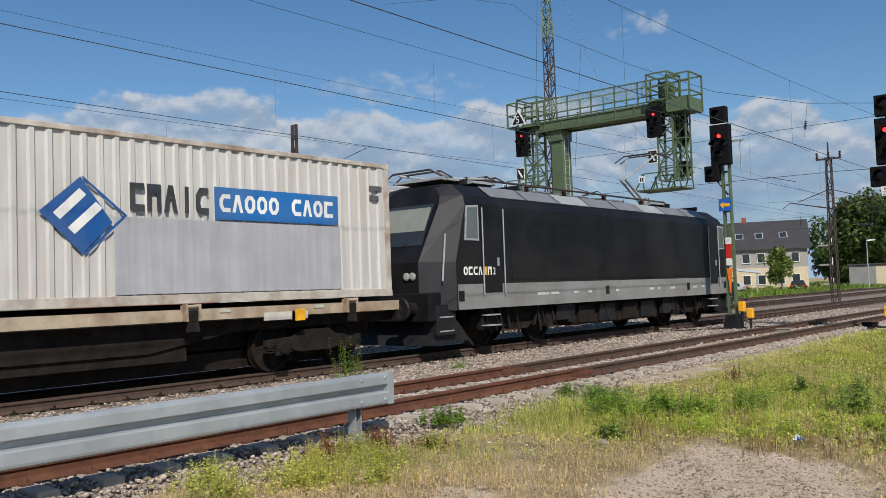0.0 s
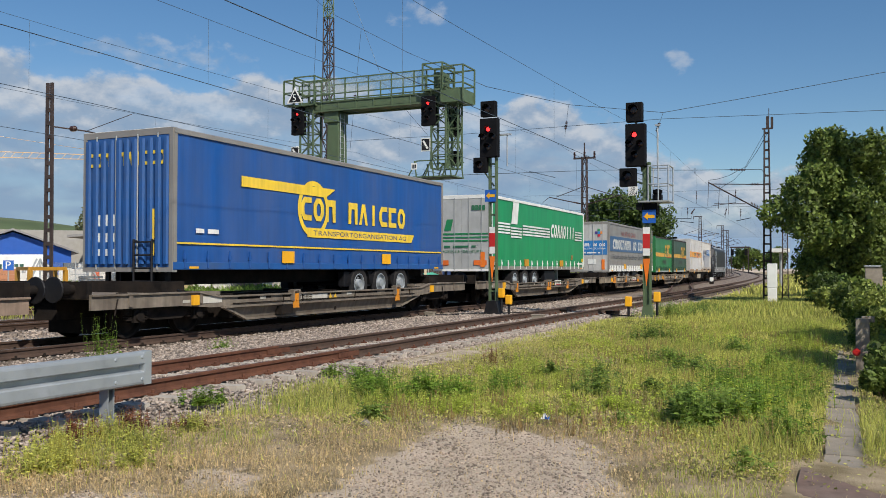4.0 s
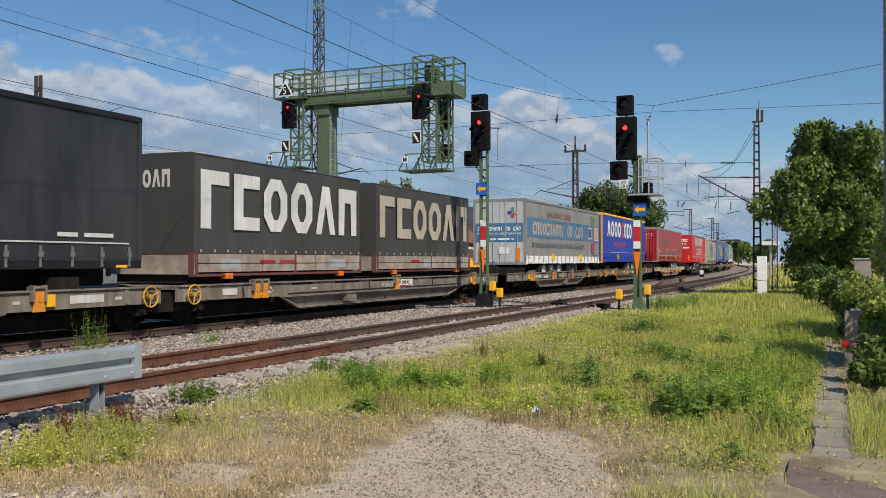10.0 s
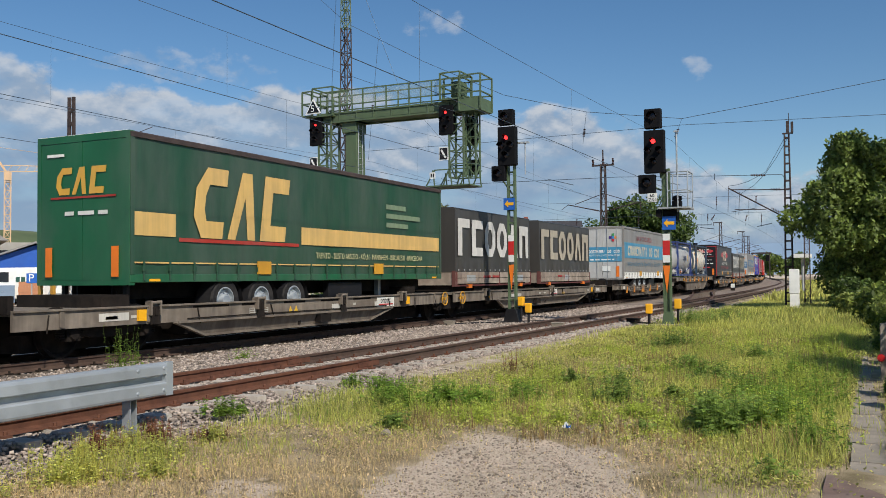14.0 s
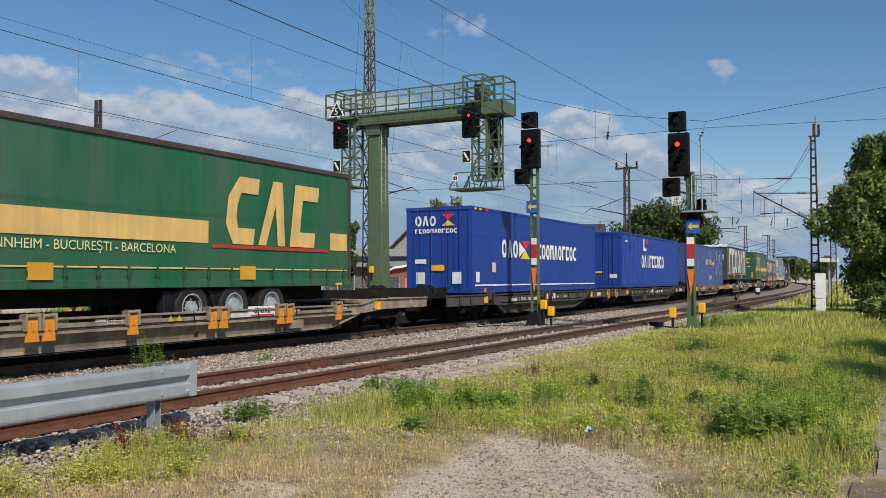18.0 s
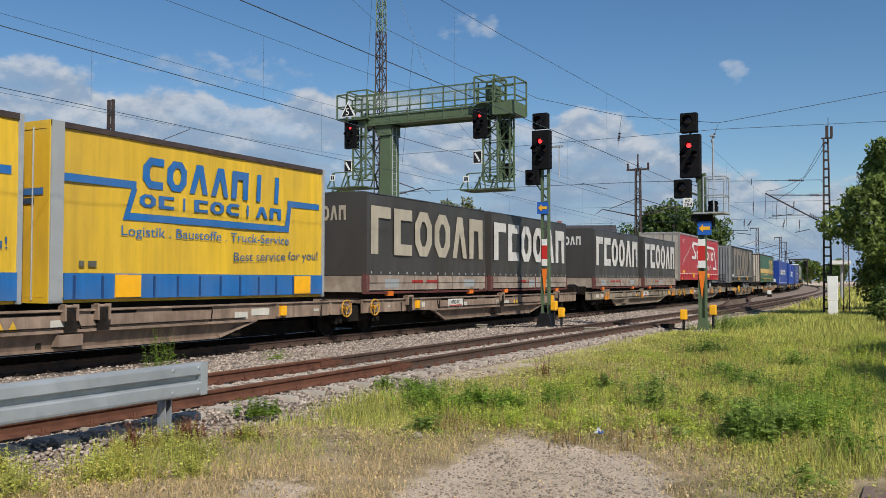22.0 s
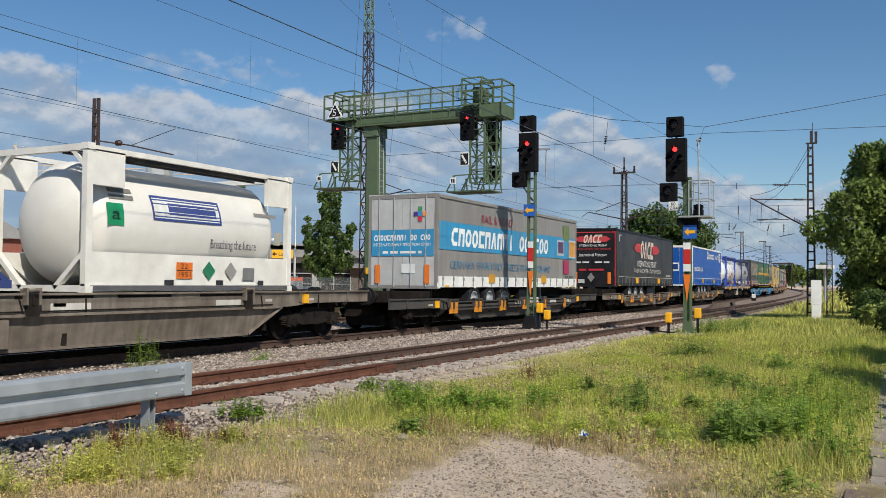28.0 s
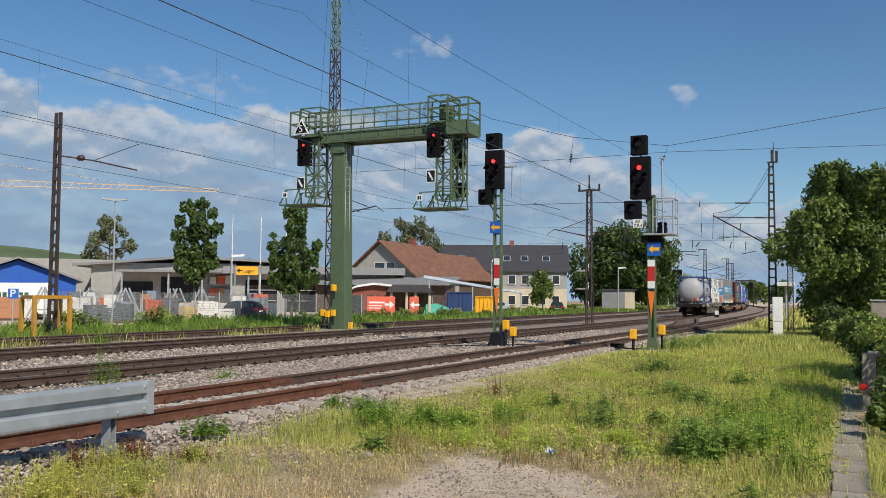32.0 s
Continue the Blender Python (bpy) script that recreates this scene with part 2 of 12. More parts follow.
def inside(x, y, poly):
    """Signed distance to a polygon, positive inside."""
    px, py = np.array(poly).T
    qx, qy = np.roll(px, -1), np.roll(py, -1)
    x, y = np.asarray(x)[..., None], np.asarray(y)[..., None]
    t = np.clip(((x - px) * (qx - px) + (y - py) * (qy - py)) / ((qx - px) ** 2 + (qy - py) ** 2), 0, 1)
    d = np.sqrt((x - px - t * (qx - px)) ** 2 + (y - py - t * (qy - py)) ** 2).min(-1)
    hit = ((py > y) != (qy > y)) & (x < (qx - px) * (y - py) / (qy - py + 1e-12) + px)
    return np.where(hit.sum(-1) % 2 == 1, d, -d)


def bare(x, y):
    """Distance into the nearest bare patch, positive inside, with a ragged edge."""
    d = np.maximum(np.maximum(inside(x, y, GRAVEL), inside(x, y, SAND)), inside(x, y, CORNER))
    return d + 0.12 * np.sin(x * 5.3 + 2.1 * np.sin(y * 3.7)) * np.sin(y * 4.9 + x * 2.3) + 0.06 * np.sin(x * 13 + y * 9)


def ground_material():
    m = bpy.data.materials.new("soil_and_gravel")
    m.use_nodes = True
    t = m.node_tree
    n, l = t.nodes, t.links
    b = n["Principled BSDF"]
    tc = n.new("ShaderNodeTexCoord")

    def tex(kind, scale, detail=4):
        x = n.new(kind)
        x.inputs["Scale"].default_value = scale
        if "Detail" in x.inputs:
            x.inputs["Detail"].default_value = detail
        l.new(tc.outputs["Object"], x.inputs["Vector"])
        return x

    def ramp(src, a, b_, c0, c1):
        r = n.new("ShaderNodeValToRGB")
        r.color_ramp.elements[0].position, r.color_ramp.elements[1].position = a, b_
        r.color_ramp.elements[0].color, r.color_ramp.elements[1].color = (*c0, 1), (*c1, 1)
        l.new(src, r.inputs[0])
        return r.outputs[0]

    def mix(fac, a, c):
        x = n.new("ShaderNodeMix")
        x.data_type = "RGBA"
        l.new(fac, x.inputs["Factor"])
        l.new(a, x.inputs["A"])
        l.new(c, x.inputs["B"])
        return x.outputs["Result"]
    pebble = tex("ShaderNodeTexVoronoi", 55)
    grit = tex("ShaderNodeTexNoise", 90, 3)
    big = tex("ShaderNodeTexNoise", 0.9, 5)
    gravel = ramp(pebble.outputs["Color"], 0.1, 0.9, (0.22, 0.165, 0.12), (0.66, 0.54, 0.42))
    sand = ramp(grit.outputs[0], 0.3, 0.7, (0.4, 0.325, 0.24), (0.6, 0.51, 0.39))
    gravel = mix(ramp(big.outputs[0], 0.42, 0.6, (0.15, 0.15, 0.15), (0.75, 0.75, 0.75)), gravel, sand)
    turf = ramp(tex("ShaderNodeTexNoise", 2.2, 8).outputs[0], 0.35, 0.65, (0.24, 0.19, 0.105), (0.48, 0.38, 0.25))
    at = n.new("ShaderNodeAttribute")
    at.attribute_name = "gravel"
    edge = n.new("ShaderNodeMath")
    edge.operation = "ADD"
    l.new(at.outputs["Fac"], edge.inputs[0])
    fuzz = n.new("ShaderNodeMapRange")
    fuzz.inputs[3].default_value, fuzz.inputs[4].default_value = -0.45, 0.45
    l.new(tex("ShaderNodeTexNoise", 5, 6).outputs[0], fuzz.inputs[0])
    l.new(fuzz.outputs[0], edge.inputs[1])
    l.new(mix(ramp(edge.outputs[0], 0.42, 0.6, (0, 0, 0), (1, 1, 1)), turf, gravel), b.inputs["Base Color"])
    b.inputs["Roughness"].default_value = 0.95
    b.inputs["Specular IOR Level"].default_value = 0.15
    bp = n.new("ShaderNodeBump")
    bp.inputs["Strength"].default_value, bp.inputs["Distance"].default_value = 0.7, 0.015
    l.new(pebble.outputs["Distance"], bp.inputs["Height"])
    l.new(bp.outputs[0], b.inputs["Normal"])
    return m


def build_ground():
    xs = np.unique(np.concatenate([np.arange(-9, 3, 0.15), [-4000, -2000, -1000, -500, -250, -120, -60, -40, -30, -24, -18, -14, -11, 4, 6, 10, 20, 50, 120, 400, 1000, 3000]]))
    ys = np.unique(np.concatenate([np.arange(2, 26, 0.15), np.arange(26, 60, 1.0), [-2000, -800, -300, -100, -30, -10, -4, 0, 70, 90, 120, 170, 240, 350, 600, 1000, 2000, 4500]]))
    gx, gy = np.meshgrid(xs, ys)
    gz = np.zeros_like(gx)
    near = (gx > -7) & (gx < 3) & (gy > 2) & (gy < 26)
    wave = 0.03 * np.sin(gx * 2.1 + 1.3 * np.sin(gy * 0.9)) * np.sin(gy * 1.7 + gx) + 0.012 * np.sin(gx * 7 + gy * 5)
    gz = np.where(near, wave, 0.0)
    gz = np.where((gx <= -6.6) & (gx > -9) & (gy > 1.5) & (gy < 14), -0.12, gz)
    k = len(xs)
    idx = np.arange(len(xs) * len(ys)).reshape(len(ys), k)
    f = np.stack([idx[:-1, :-1], idx[:-1, 1:], idx[1:, 1:], idx[1:, :-1]], -1).reshape(-1, 4)
    ob = soup("ground", np.stack([gx, gy, gz], -1).reshape(-1, 3), f, ground_material())
    d = bare(gx.ravel(), gy.ravel())
    g = np.clip(0.5 + d * 1.6, 0, 1)
    side = (gx.ravel() > -7.6) & (gx.ravel() < -6.7)
    g = np.maximum(g, np.where(side, 0.55, 0))
    yard = (gx.ravel() < -36) & (gx.ravel() > -90) & (gy.ravel() > 20)
    g = np.where(yard, 0.9, g)
    at = ob.data.attributes.new("gravel", "FLOAT", "POINT")
    at.data.foreach_set("value", g.astype(np.float32))
    tagged(ob, "sandy ground with gravel and short dry turf", "ground", kind="structure")


build_ground()
TRACKS = {"near": -8.98, "train": -14.31, "far": -20.42, "outer": -26.0}


def strip(name, rows, ys, m, label, category):
    """A sheet along the line. rows: (x, z) across it."""
    v = np.array([[(x + bend(y), y, z) for x, z in rows] for y in ys]).reshape(-1, 3)
    k = len(rows)
    idx = np.arange(len(v)).reshape(-1, k)
    f = np.stack([idx[:-1, :-1], idx[:-1, 1:], idx[1:, 1:], idx[1:, :-1]], -1).reshape(-1, 4)
    ob = soup(name, v, f, m)
    return tagged(ob, label, category, kind="structure")


LINE_YS = [-700, -300, -100, -30] + list(range(-20, 130, 2)) + list(range(130, 400, 8)) + list(range(400, 1200, 25))
BALLAST = mat("ballast_stone", (0.26, 0.21, 0.17), 0.9, 0, 0.5, 22, (0.13, 0.1, 0.08), 0.55, 0.7, 0.9, 28, spec=0.2)
strip("ballast_bed", [(-29.2, -0.05), (-28.3, 0.055), (-23.6, 0.055), (-23.2, 0.03), (-18.0, 0.055), (-11.6, 0.055), (-7.85, 0.05), (-7.5, -0.07), (-7.1, -0.1), (-6.6, -0.13)], LINE_YS, BALLAST, "grey-brown crushed stone ballast under the railway tracks", "ballast")

RAIL_SHAPE = [(-0.075, 0), (0.075, 0), (0.07, 0.014), (0.018, 0.032), (0.01, 0.05), (0.01, 0.115), (0.034, 0.13), (0.036, 0.162), (0.028, 0.172), (-0.028, 0.172), (-0.036, 0.162), (-0.034, 0.13), (-0.01, 0.115), (-0.01, 0.05), (-0.018, 0.032), (-0.07, 0.014)]


def rail(parent, x, side_m, head_m, line=LINE_YS):
    k = len(RAIL_SHAPE)
    v, f, mi = [], [], []
    for y in line:
        c = (x(y) if callable(x) else x) + bend(y)
        v += [(c + a, y, RAIL_Z - 0.172 + h) for a, h in RAIL_SHAPE]
    for j in range(len(line) - 1):
        for i in range(k):
            f.append((j * k + i, j * k + (i + 1) % k, (j + 1) * k + (i + 1) % k, (j + 1) * k + i))
            mi.append(1 if i == 8 else 0)
    g = Mesh()
    g.v, g.f, g.m = v, f, mi
    return g.ob("rail", [side_m, head_m], parent)


CONCRETE = mat("sleeper_concrete", (0.46, 0.41, 0.345), 0.9, 0, 0.15, 6, (0.3, 0.23, 0.17), 0.45, 2.5, 0.2, 50, piece=0.12)
WOODY = mat("dark_sleeper", (0.13, 0.1, 0.075), 0.9, 0, 0.3, 6, (0.25, 0.2, 0.15), 0.5, 2.5, 0.3, 50, piece=0.15)


def sleeper_mesh():
    g = Mesh()
    prof = [(-0.13, 0), (0.13, 0), (0.1, 0.2), (-0.1, 0.2)]
    g.prism([(a, h - 0.12) for a, h in prof], "x", -1.3, 1.3)
    for sx in (-0.7525, 0.7525):
        for o in (-0.125, 0.125):
            g.box(sx + o - 0.045, sx + o + 0.045, -0.055, 0.055, 0.08, 0.108, 1)
            g.tube((sx + o, 0, 0.1), (sx + o, 0, 0.15), 0.022, 6, mi=1)
    return g


SLEEPER = sleeper_mesh().data("sleeper", [CONCRETE, RUST])
SLEEPER_OLD = sleeper_mesh().data("sleeper", [WOODY, UNDER])


def track(key, rusty, first, last, me):
    x = TRACKS[key]
    t = thing("railway_track", ("rusty little-used" if rusty else "well-used") + " railway track on concrete sleepers in ballast", "track", kind="structure")
    for s in (-0.7525, 0.7525):
        if rusty:
            rail(t, x + s, RUST, RUSTHEAD, [y for y in LINE_YS if y < 13.8] + [13.9])
            rail(t, x + s, RAILBROWN, RUSTHEAD, [13.906] + [y for y in LINE_YS if y > 13.95])
            for side in (-1, 1):
                Mesh().box(x + s + side * 0.03 - 0.015, x + s + side * 0.03 + 0.015, 13.55, 14.25, 0.12, 0.21).ob("fishplate", RUST, t)
        else:
            rail(t, x + s, RAILBROWN, SHINE)
    for i in range(int((last - first) / 0.62)):
        y = first + i * 0.62
        share("sleeper", me, t, pose(x + bend(y), y, 0.002 if rusty else 0.0, 0, 0, -math.degrees(math.atan(slope(y)))))
    return t


def crossover(y0, y1):
    """Rails that lead from the near track over to the train's track, on long dark timbers."""
    t = thing("railway_crossover", "dark crossover rails on long timbers between two tracks", "track", kind="structure")

    def ease(y):
        k = min(1.0, max(0.0, (y - y0) / (y1 - y0)))
        return TRACKS["near"] + (TRACKS["train"] - TRACKS["near"]) * k * k * (3 - 2 * k)
    line = [y0 + 1.5 * i for i in range(int((y1 - y0) / 1.5) + 1)]
    for s in (-0.7525, 0.7525):
        rail(t, lambda y: ease(y) + s, RAILBROWN, RUSTHEAD, line)
    me = Mesh().box(-1.0, 1.0, -0.13, 0.13, -0.1, 0.075).data("timber", [WOODY])
    for i in range(int((y1 - y0) / 0.62)):
        y = y0 + 0.31 + i * 0.62
        share("timber", me, t, pose(ease(y) + bend(y), y, 0.0))
    for y in (y1 - 2,):
        b = thing("point_lantern", "low white and black point lantern beside the rails", "point lantern", pose(ease(y) + 2.2 + bend(y), y, 0))
        Mesh().box(-0.2, 0.2, -0.2, 0.2, 0, 0.3).ob("base", UNDER, b)
        Mesh().box(-0.17, 0.17, -0.15, 0.15, 0.35, 0.75).tube((0, 0, 0.28), (0, 0, 0.4), 0.04, 8).ob("lantern", WHITE, b)


crossover(44, 98)
track("near", True, -6, 44, SLEEPER)
for y in range(76):
    q = 44.22 + 0.62 * y
    share("sleeper", SLEEPER_OLD, bpy.data.objects["railway_track"], pose(TRACKS["near"] + bend(q), q, 0.002, 0, 0, -math.degrees(math.atan(slope(q)))))
track("train", False, 2, 70, SLEEPER_OLD)
track("far", False, 4, 70, SLEEPER_OLD)
track("outer", False, 6, 60, SLEEPER_OLD)


def stones(name, n, x0, x1, y0, y1, size, seed, power=1.0):
    r = np.random.default_rng(seed)
    x = r.uniform(x0, x1, n)
    y = y0 + (y1 - y0) * r.uniform(0, 1, n) ** power
    keep = np.ones(n, bool)
    for c in TRACKS.values():
        for s in (-0.7525, 0.7525):
            keep &= abs(x - c - s) > 0.09
        on = (abs(x - c) < 1.3) & (abs(((y + 6) % 0.62) - 0.31) > 0.19)
        keep &= ~(on & (r.uniform(0, 1, n) < 0.95))
    x, y = x[keep], y[keep]
    n = len(x)
    s = r.uniform(0.6, 1.3, n)[:, None, None] * size
    c = np.array([(a, b, h) for h in (-1, 1) for b in (-1, 1) for a in (-1, 1)], float)
    p = (c[None] * r.uniform(0.55, 1.1, (n, 8, 3))) * s * np.array([1, 1, 0.7]) * 0.5
    a = r.uniform(0, 6.28, n)
    ca, sa = np.cos(a)[:, None], np.sin(a)[:, None]
    tilt = r.uniform(-0.6, 0.6, n)[:, None]
    px, py, pz = p[..., 0], p[..., 1], p[..., 2] + tilt * p[..., 0]
    z0 = np.where(x > -7.8, np.maximum(0.045 + (x + 7.8) * -0.33, -0.09), 0.05) + r.uniform(0, 0.025, n)
    v = np.stack([px * ca - py * sa + (x + np.array([bend(q) for q in y]))[:, None], px * sa + py * ca + y[:, None], pz + z0[:, None]], -1).reshape(-1, 3)
    f = (np.arange(n)[:, None, None] * 8 + BOX_FACES[None]).reshape(-1, 4)
    m = mat("loose_ballast_stone", (0.36, 0.3, 0.25), 0.9, 0, 0.2, 30, (0.16, 0.11, 0.085), 0.4, 6, spec=0.2, island=0.5)
    soup(name, v, f, m, "loose crushed stones of grey and brown ballast", "ballast")


stones("ballast_stones", 42000, -11.6, -6.95, 3, 24, 0.046, 1)
stones("ballast_stones", 34000, -17.5, -11.0, 3, 30, 0.047, 2)
stones("ballast_stones", 14000, -13.2, -7.0, 22, 48, 0.075, 3)
stones("ballast_stones", 9000, -24.0, -16.5, 8, 40, 0.085, 4)


def pebbles(name, label, n, x0, x1, y0, y1, size, seed, chance):
    r = np.random.default_rng(seed)
    x, y = r.uniform(x0, x1, n), y0 + (y1 - y0) * r.uniform(0, 1, n) ** 1.3
    keep = r.uniform(0, 1, n) < chance(x, y)
    x, y = x[keep], y[keep]
    n = len(x)
    c = np.array([(a, b, h) for h in (-1, 1) for b in (-1, 1) for a in (-1, 1)], float)
    s = size * r.uniform(0.4, 1.2, (n, 1, 1)) * r.choice([1, 1, 1, 1.9], (n, 1, 1))
    p = c[None] * r.uniform(0.5, 1.0, (n, 8, 3)) * s * np.array([1, 1, 0.6]) * 0.5
    wave = 0.03 * np.sin(x * 2.1 + 1.3 * np.sin(y * 0.9)) * np.sin(y * 1.7 + x) + 0.012 * np.sin(x * 7 + y * 5)
    v = (p + np.stack([x, y, wave + 0.004], -1)[:, None]).reshape(-1, 3)
    m = mat("pebble", (0.42, 0.34, 0.265), 0.9, 0, 0.15, 30, (0.2, 0.15, 0.11), 0.4, 6, spec=0.2, island=0.6)
    soup(name, v, (np.arange(n)[:, None, None] * 8 + BOX_FACES[None]).reshape(-1, 4), m, label, "gravel")


pebbles("gravel_pebbles", "small grey and tan pebbles on bare sandy ground", 30000, -5.6, -0.8, 4.4, 9.4, 0.014, 5, lambda x, y: np.clip(0.15 + bare(x, y) * 2.0, 0, 0.95))
pebbles("scattered_pebbles", "stray ballast stones in the short turf", 6000, -7.2, -4.0, 4.5, 16, 0.03, 6, lambda x, y: np.clip((-4.6 - x) * 0.35, 0, 0.8))
pebbles("scattered_pebbles", "stray ballast stones in the short turf", 3000, -5.5, -0.6, 8, 20, 0.02, 7, lambda x, y: 0.5 + 0 * x)

SLAB_BOX = mat("grimy_concrete", (0.3, 0.26, 0.2), 0.9, 0, 0.15, 6, (0.14, 0.11, 0.08), 0.5, 3)


def track_boxes():
    """Connection boxes, a cable and a magnet between the rails."""
    for x, y, w, d, h, m, lab in ((-9.05, 27.0, 0.36, 0.26, 0.16, SLAB_BOX, "small weathered connection box between the rails"), (-9.75, 31.6, 0.5, 0.24, 0.12, UNDER, "black track magnet beside the rail"), (-7.7, 31.2, 0.45, 0.24, 0.12, UNDER, "black track magnet beside the rail"), (-13.1, 27.6, 0.32, 0.22, 0.13, SLAB_BOX, "small weathered connection box between the rails"), (-19.0, 33.5, 0.34, 0.24, 0.14, SLAB_BOX, "small weathered connection box between the rails")):
        t = thing("track_box", lab, "connection box", pose(x, y, 0.05, 0, 0, 4), group="boxes in the ballast")
        Mesh().box(-w / 2, w / 2, -d / 2, d / 2, 0, h).ob("body", m, t, bevel=0.02)
        Mesh().box(-w / 2 - 0.02, w / 2 + 0.02, -d / 2 - 0.02, d / 2 + 0.02, h, h + 0.035).ob("lid", m, t, bevel=0.01)
    t = thing("ground_cable", "black cables lying across the ballast to the signal", "cable")
    for k, pts in enumerate((((-13.2, 27.4), (-12.6, 28.5), (-12.0, 29.2), (-11.6, 29.5)), ((-9.9, 31.4), (-10.8, 30.6), (-11.5, 29.8)), ((-7.7, 31.0), (-7.2, 30.2), (-6.5, 29.8)))):
        g = Mesh()
        for a, b in zip(pts, pts[1:]):
            g.tube((*a, 0.1), (*b, 0.1), 0.025, 6)
        g.ob("cable", RUBBER, t)


track_boxes()

# ---- guard rail ----
def guard_rail():
    t = thing("guard_rail", "galvanised steel crash barrier with a single post at its end", "guard rail")
    prof = [(-0.02, 0.735), (0.0, 0.752), (0.05, 0.748), (0.075, 0.735), (0.082, 0.71), (0.082, 0.618), (0.068, 0.604), (0.0, 0.59), (0.0, 0.542), (0.068, 0.528), (0.082, 0.514), (0.082, 0.412), (0.075, 0.388), (0.05, 0.375), (0.0, 0.372), (-0.02, 0.388)]
    for a, b, lift in ((-6.0, 4.03, 0), (4.0, 7.6, 0.004)):
        g = Mesh()
        pts = [(-7.43 + lift + x, z) for x, z in prof]
        pts += [(x - 0.006, z) for x, z in pts[::-1]]
        g.prism(pts, "y", a, b, caps=False)
        g.ob("beam", STEEL, t)
    g = Mesh()
    pts = [(-7.416 + x, z) for x, z in prof]
    pts += [(x - 0.007, z) for x, z in pts[::-1]]
    g.prism(pts, "y", 7.3, 7.9, caps=False)
    g.box(-7.436, -7.334, 7.9, 8.01, 0.372, 0.752)
    g.ob("end_piece", STEEL, t, bevel=0.012)
    for y in (7.46, 7.86):
        for z in (0.69, 0.44):
            Mesh().lathe([(0.024, 0), (0.024, 0.012), (0.012, 0.02)], 10, "x", (-7.345, y, z)).ob("bolt", STEEL, t)
    for y in (7.5, 2.9, -1.7):
        g = Mesh()
        c = [(-0.06, -0.05), (0.06, -0.05), (0.06, -0.035), (-0.048, -0.035), (-0.048, 0.035), (0.06, 0.035), (0.06, 0.05), (-0.06, 0.05)]
        g.prism([(a - 7.5, b + y) for a, b in c], "z", -0.3, 0.7)
        g.ob("post", STEEL, t)


guard_rail()


# ---- grass ----
TALL = [(-6.5, 8.9, 0.6, 0.42), (-5.9, 9.1, 0.6, 0.4), (-6.6, 10.3, 0.8, 0.45), (-5.4, 10.2, 0.6, 0.32), (-4.4, 10.9, 0.5, 0.3), (-6.2, 6.3, 0.6, 0.3), (-5.6, 7.2, 0.5, 0.22), (-0.8, 8.9, 0.5, 0.48), (-0.5, 10.2, 0.5, 0.42), (-0.9, 11.6, 0.8, 0.42),
        (-2.2, 13.6, 0.9, 0.3), (-1.5, 17.0, 1.3, 0.4), (-0.9, 14.5, 0.9, 0.45), (-3.4, 12.4, 0.6, 0.25), (-3.0, 19, 1.5, 0.3), (-4.6, 31, 1.6, 0.5), (-3.4, 40, 2.5, 0.6), (-6.0, 37, 1.5, 0.45), (-1.5, 27, 2, 0.5), (-2.4, 34, 2, 0.5), (0.35, 9.4, 0.45, 0.6), (0.5, 10.6, 0.5, 0.5)]


def blades(name, n, x0, x1, y0, y1, h0, h1, w, cols, seed, label, density, lean=0.5, far=1.0):
    r = np.random.default_rng(seed)
    x, y = r.uniform(x0, x1, n), y0 + (y1 - y0) * r.uniform(0, 1, n) ** far
    p, hs = density(x, y, r)
    keep = r.uniform(0, 1, n) < p
    x, y, hs = x[keep], y[keep], hs[keep]
    n = len(x)
    h = r.uniform(h0, h1, n) * hs
    a, la, le = r.uniform(0, 6.28, n), r.uniform(0, 6.28, n), r.uniform(0.1, 1, n) * lean
    wd = w * r.uniform(0.6, 1.4, n) * (1 + np.maximum(y - 12, 0) / 25)
    bx, by = np.cos(a) * wd / 2, np.sin(a) * wd / 2
    dx, dy = np.cos(la) * le * h, np.sin(la) * le * h
    z = np.zeros(n)
    v = np.stack([np.stack([x - bx, y - by, z], -1), np.stack([x + bx, y + by, z], -1),
                  np.stack([x + bx * 0.8 + dx * 0.3, y + by * 0.8 + dy * 0.3, h * 0.6], -1), np.stack([x - bx * 0.8 + dx * 0.3, y - by * 0.8 + dy * 0.3, h * 0.6], -1),
                  np.stack([x + bx * 0.15 + dx, y + by * 0.15 + dy, h], -1), np.stack([x - bx * 0.15 + dx, y - by * 0.15 + dy, h], -1)], 1).reshape(-1, 3)
    q = np.array([(0, 1, 2, 3), (3, 2, 4, 5)])
    f = (np.arange(n)[:, None, None] * 6 + q[None]).reshape(-1, 4)
    soup(name, v, f, cols, label, "grass")


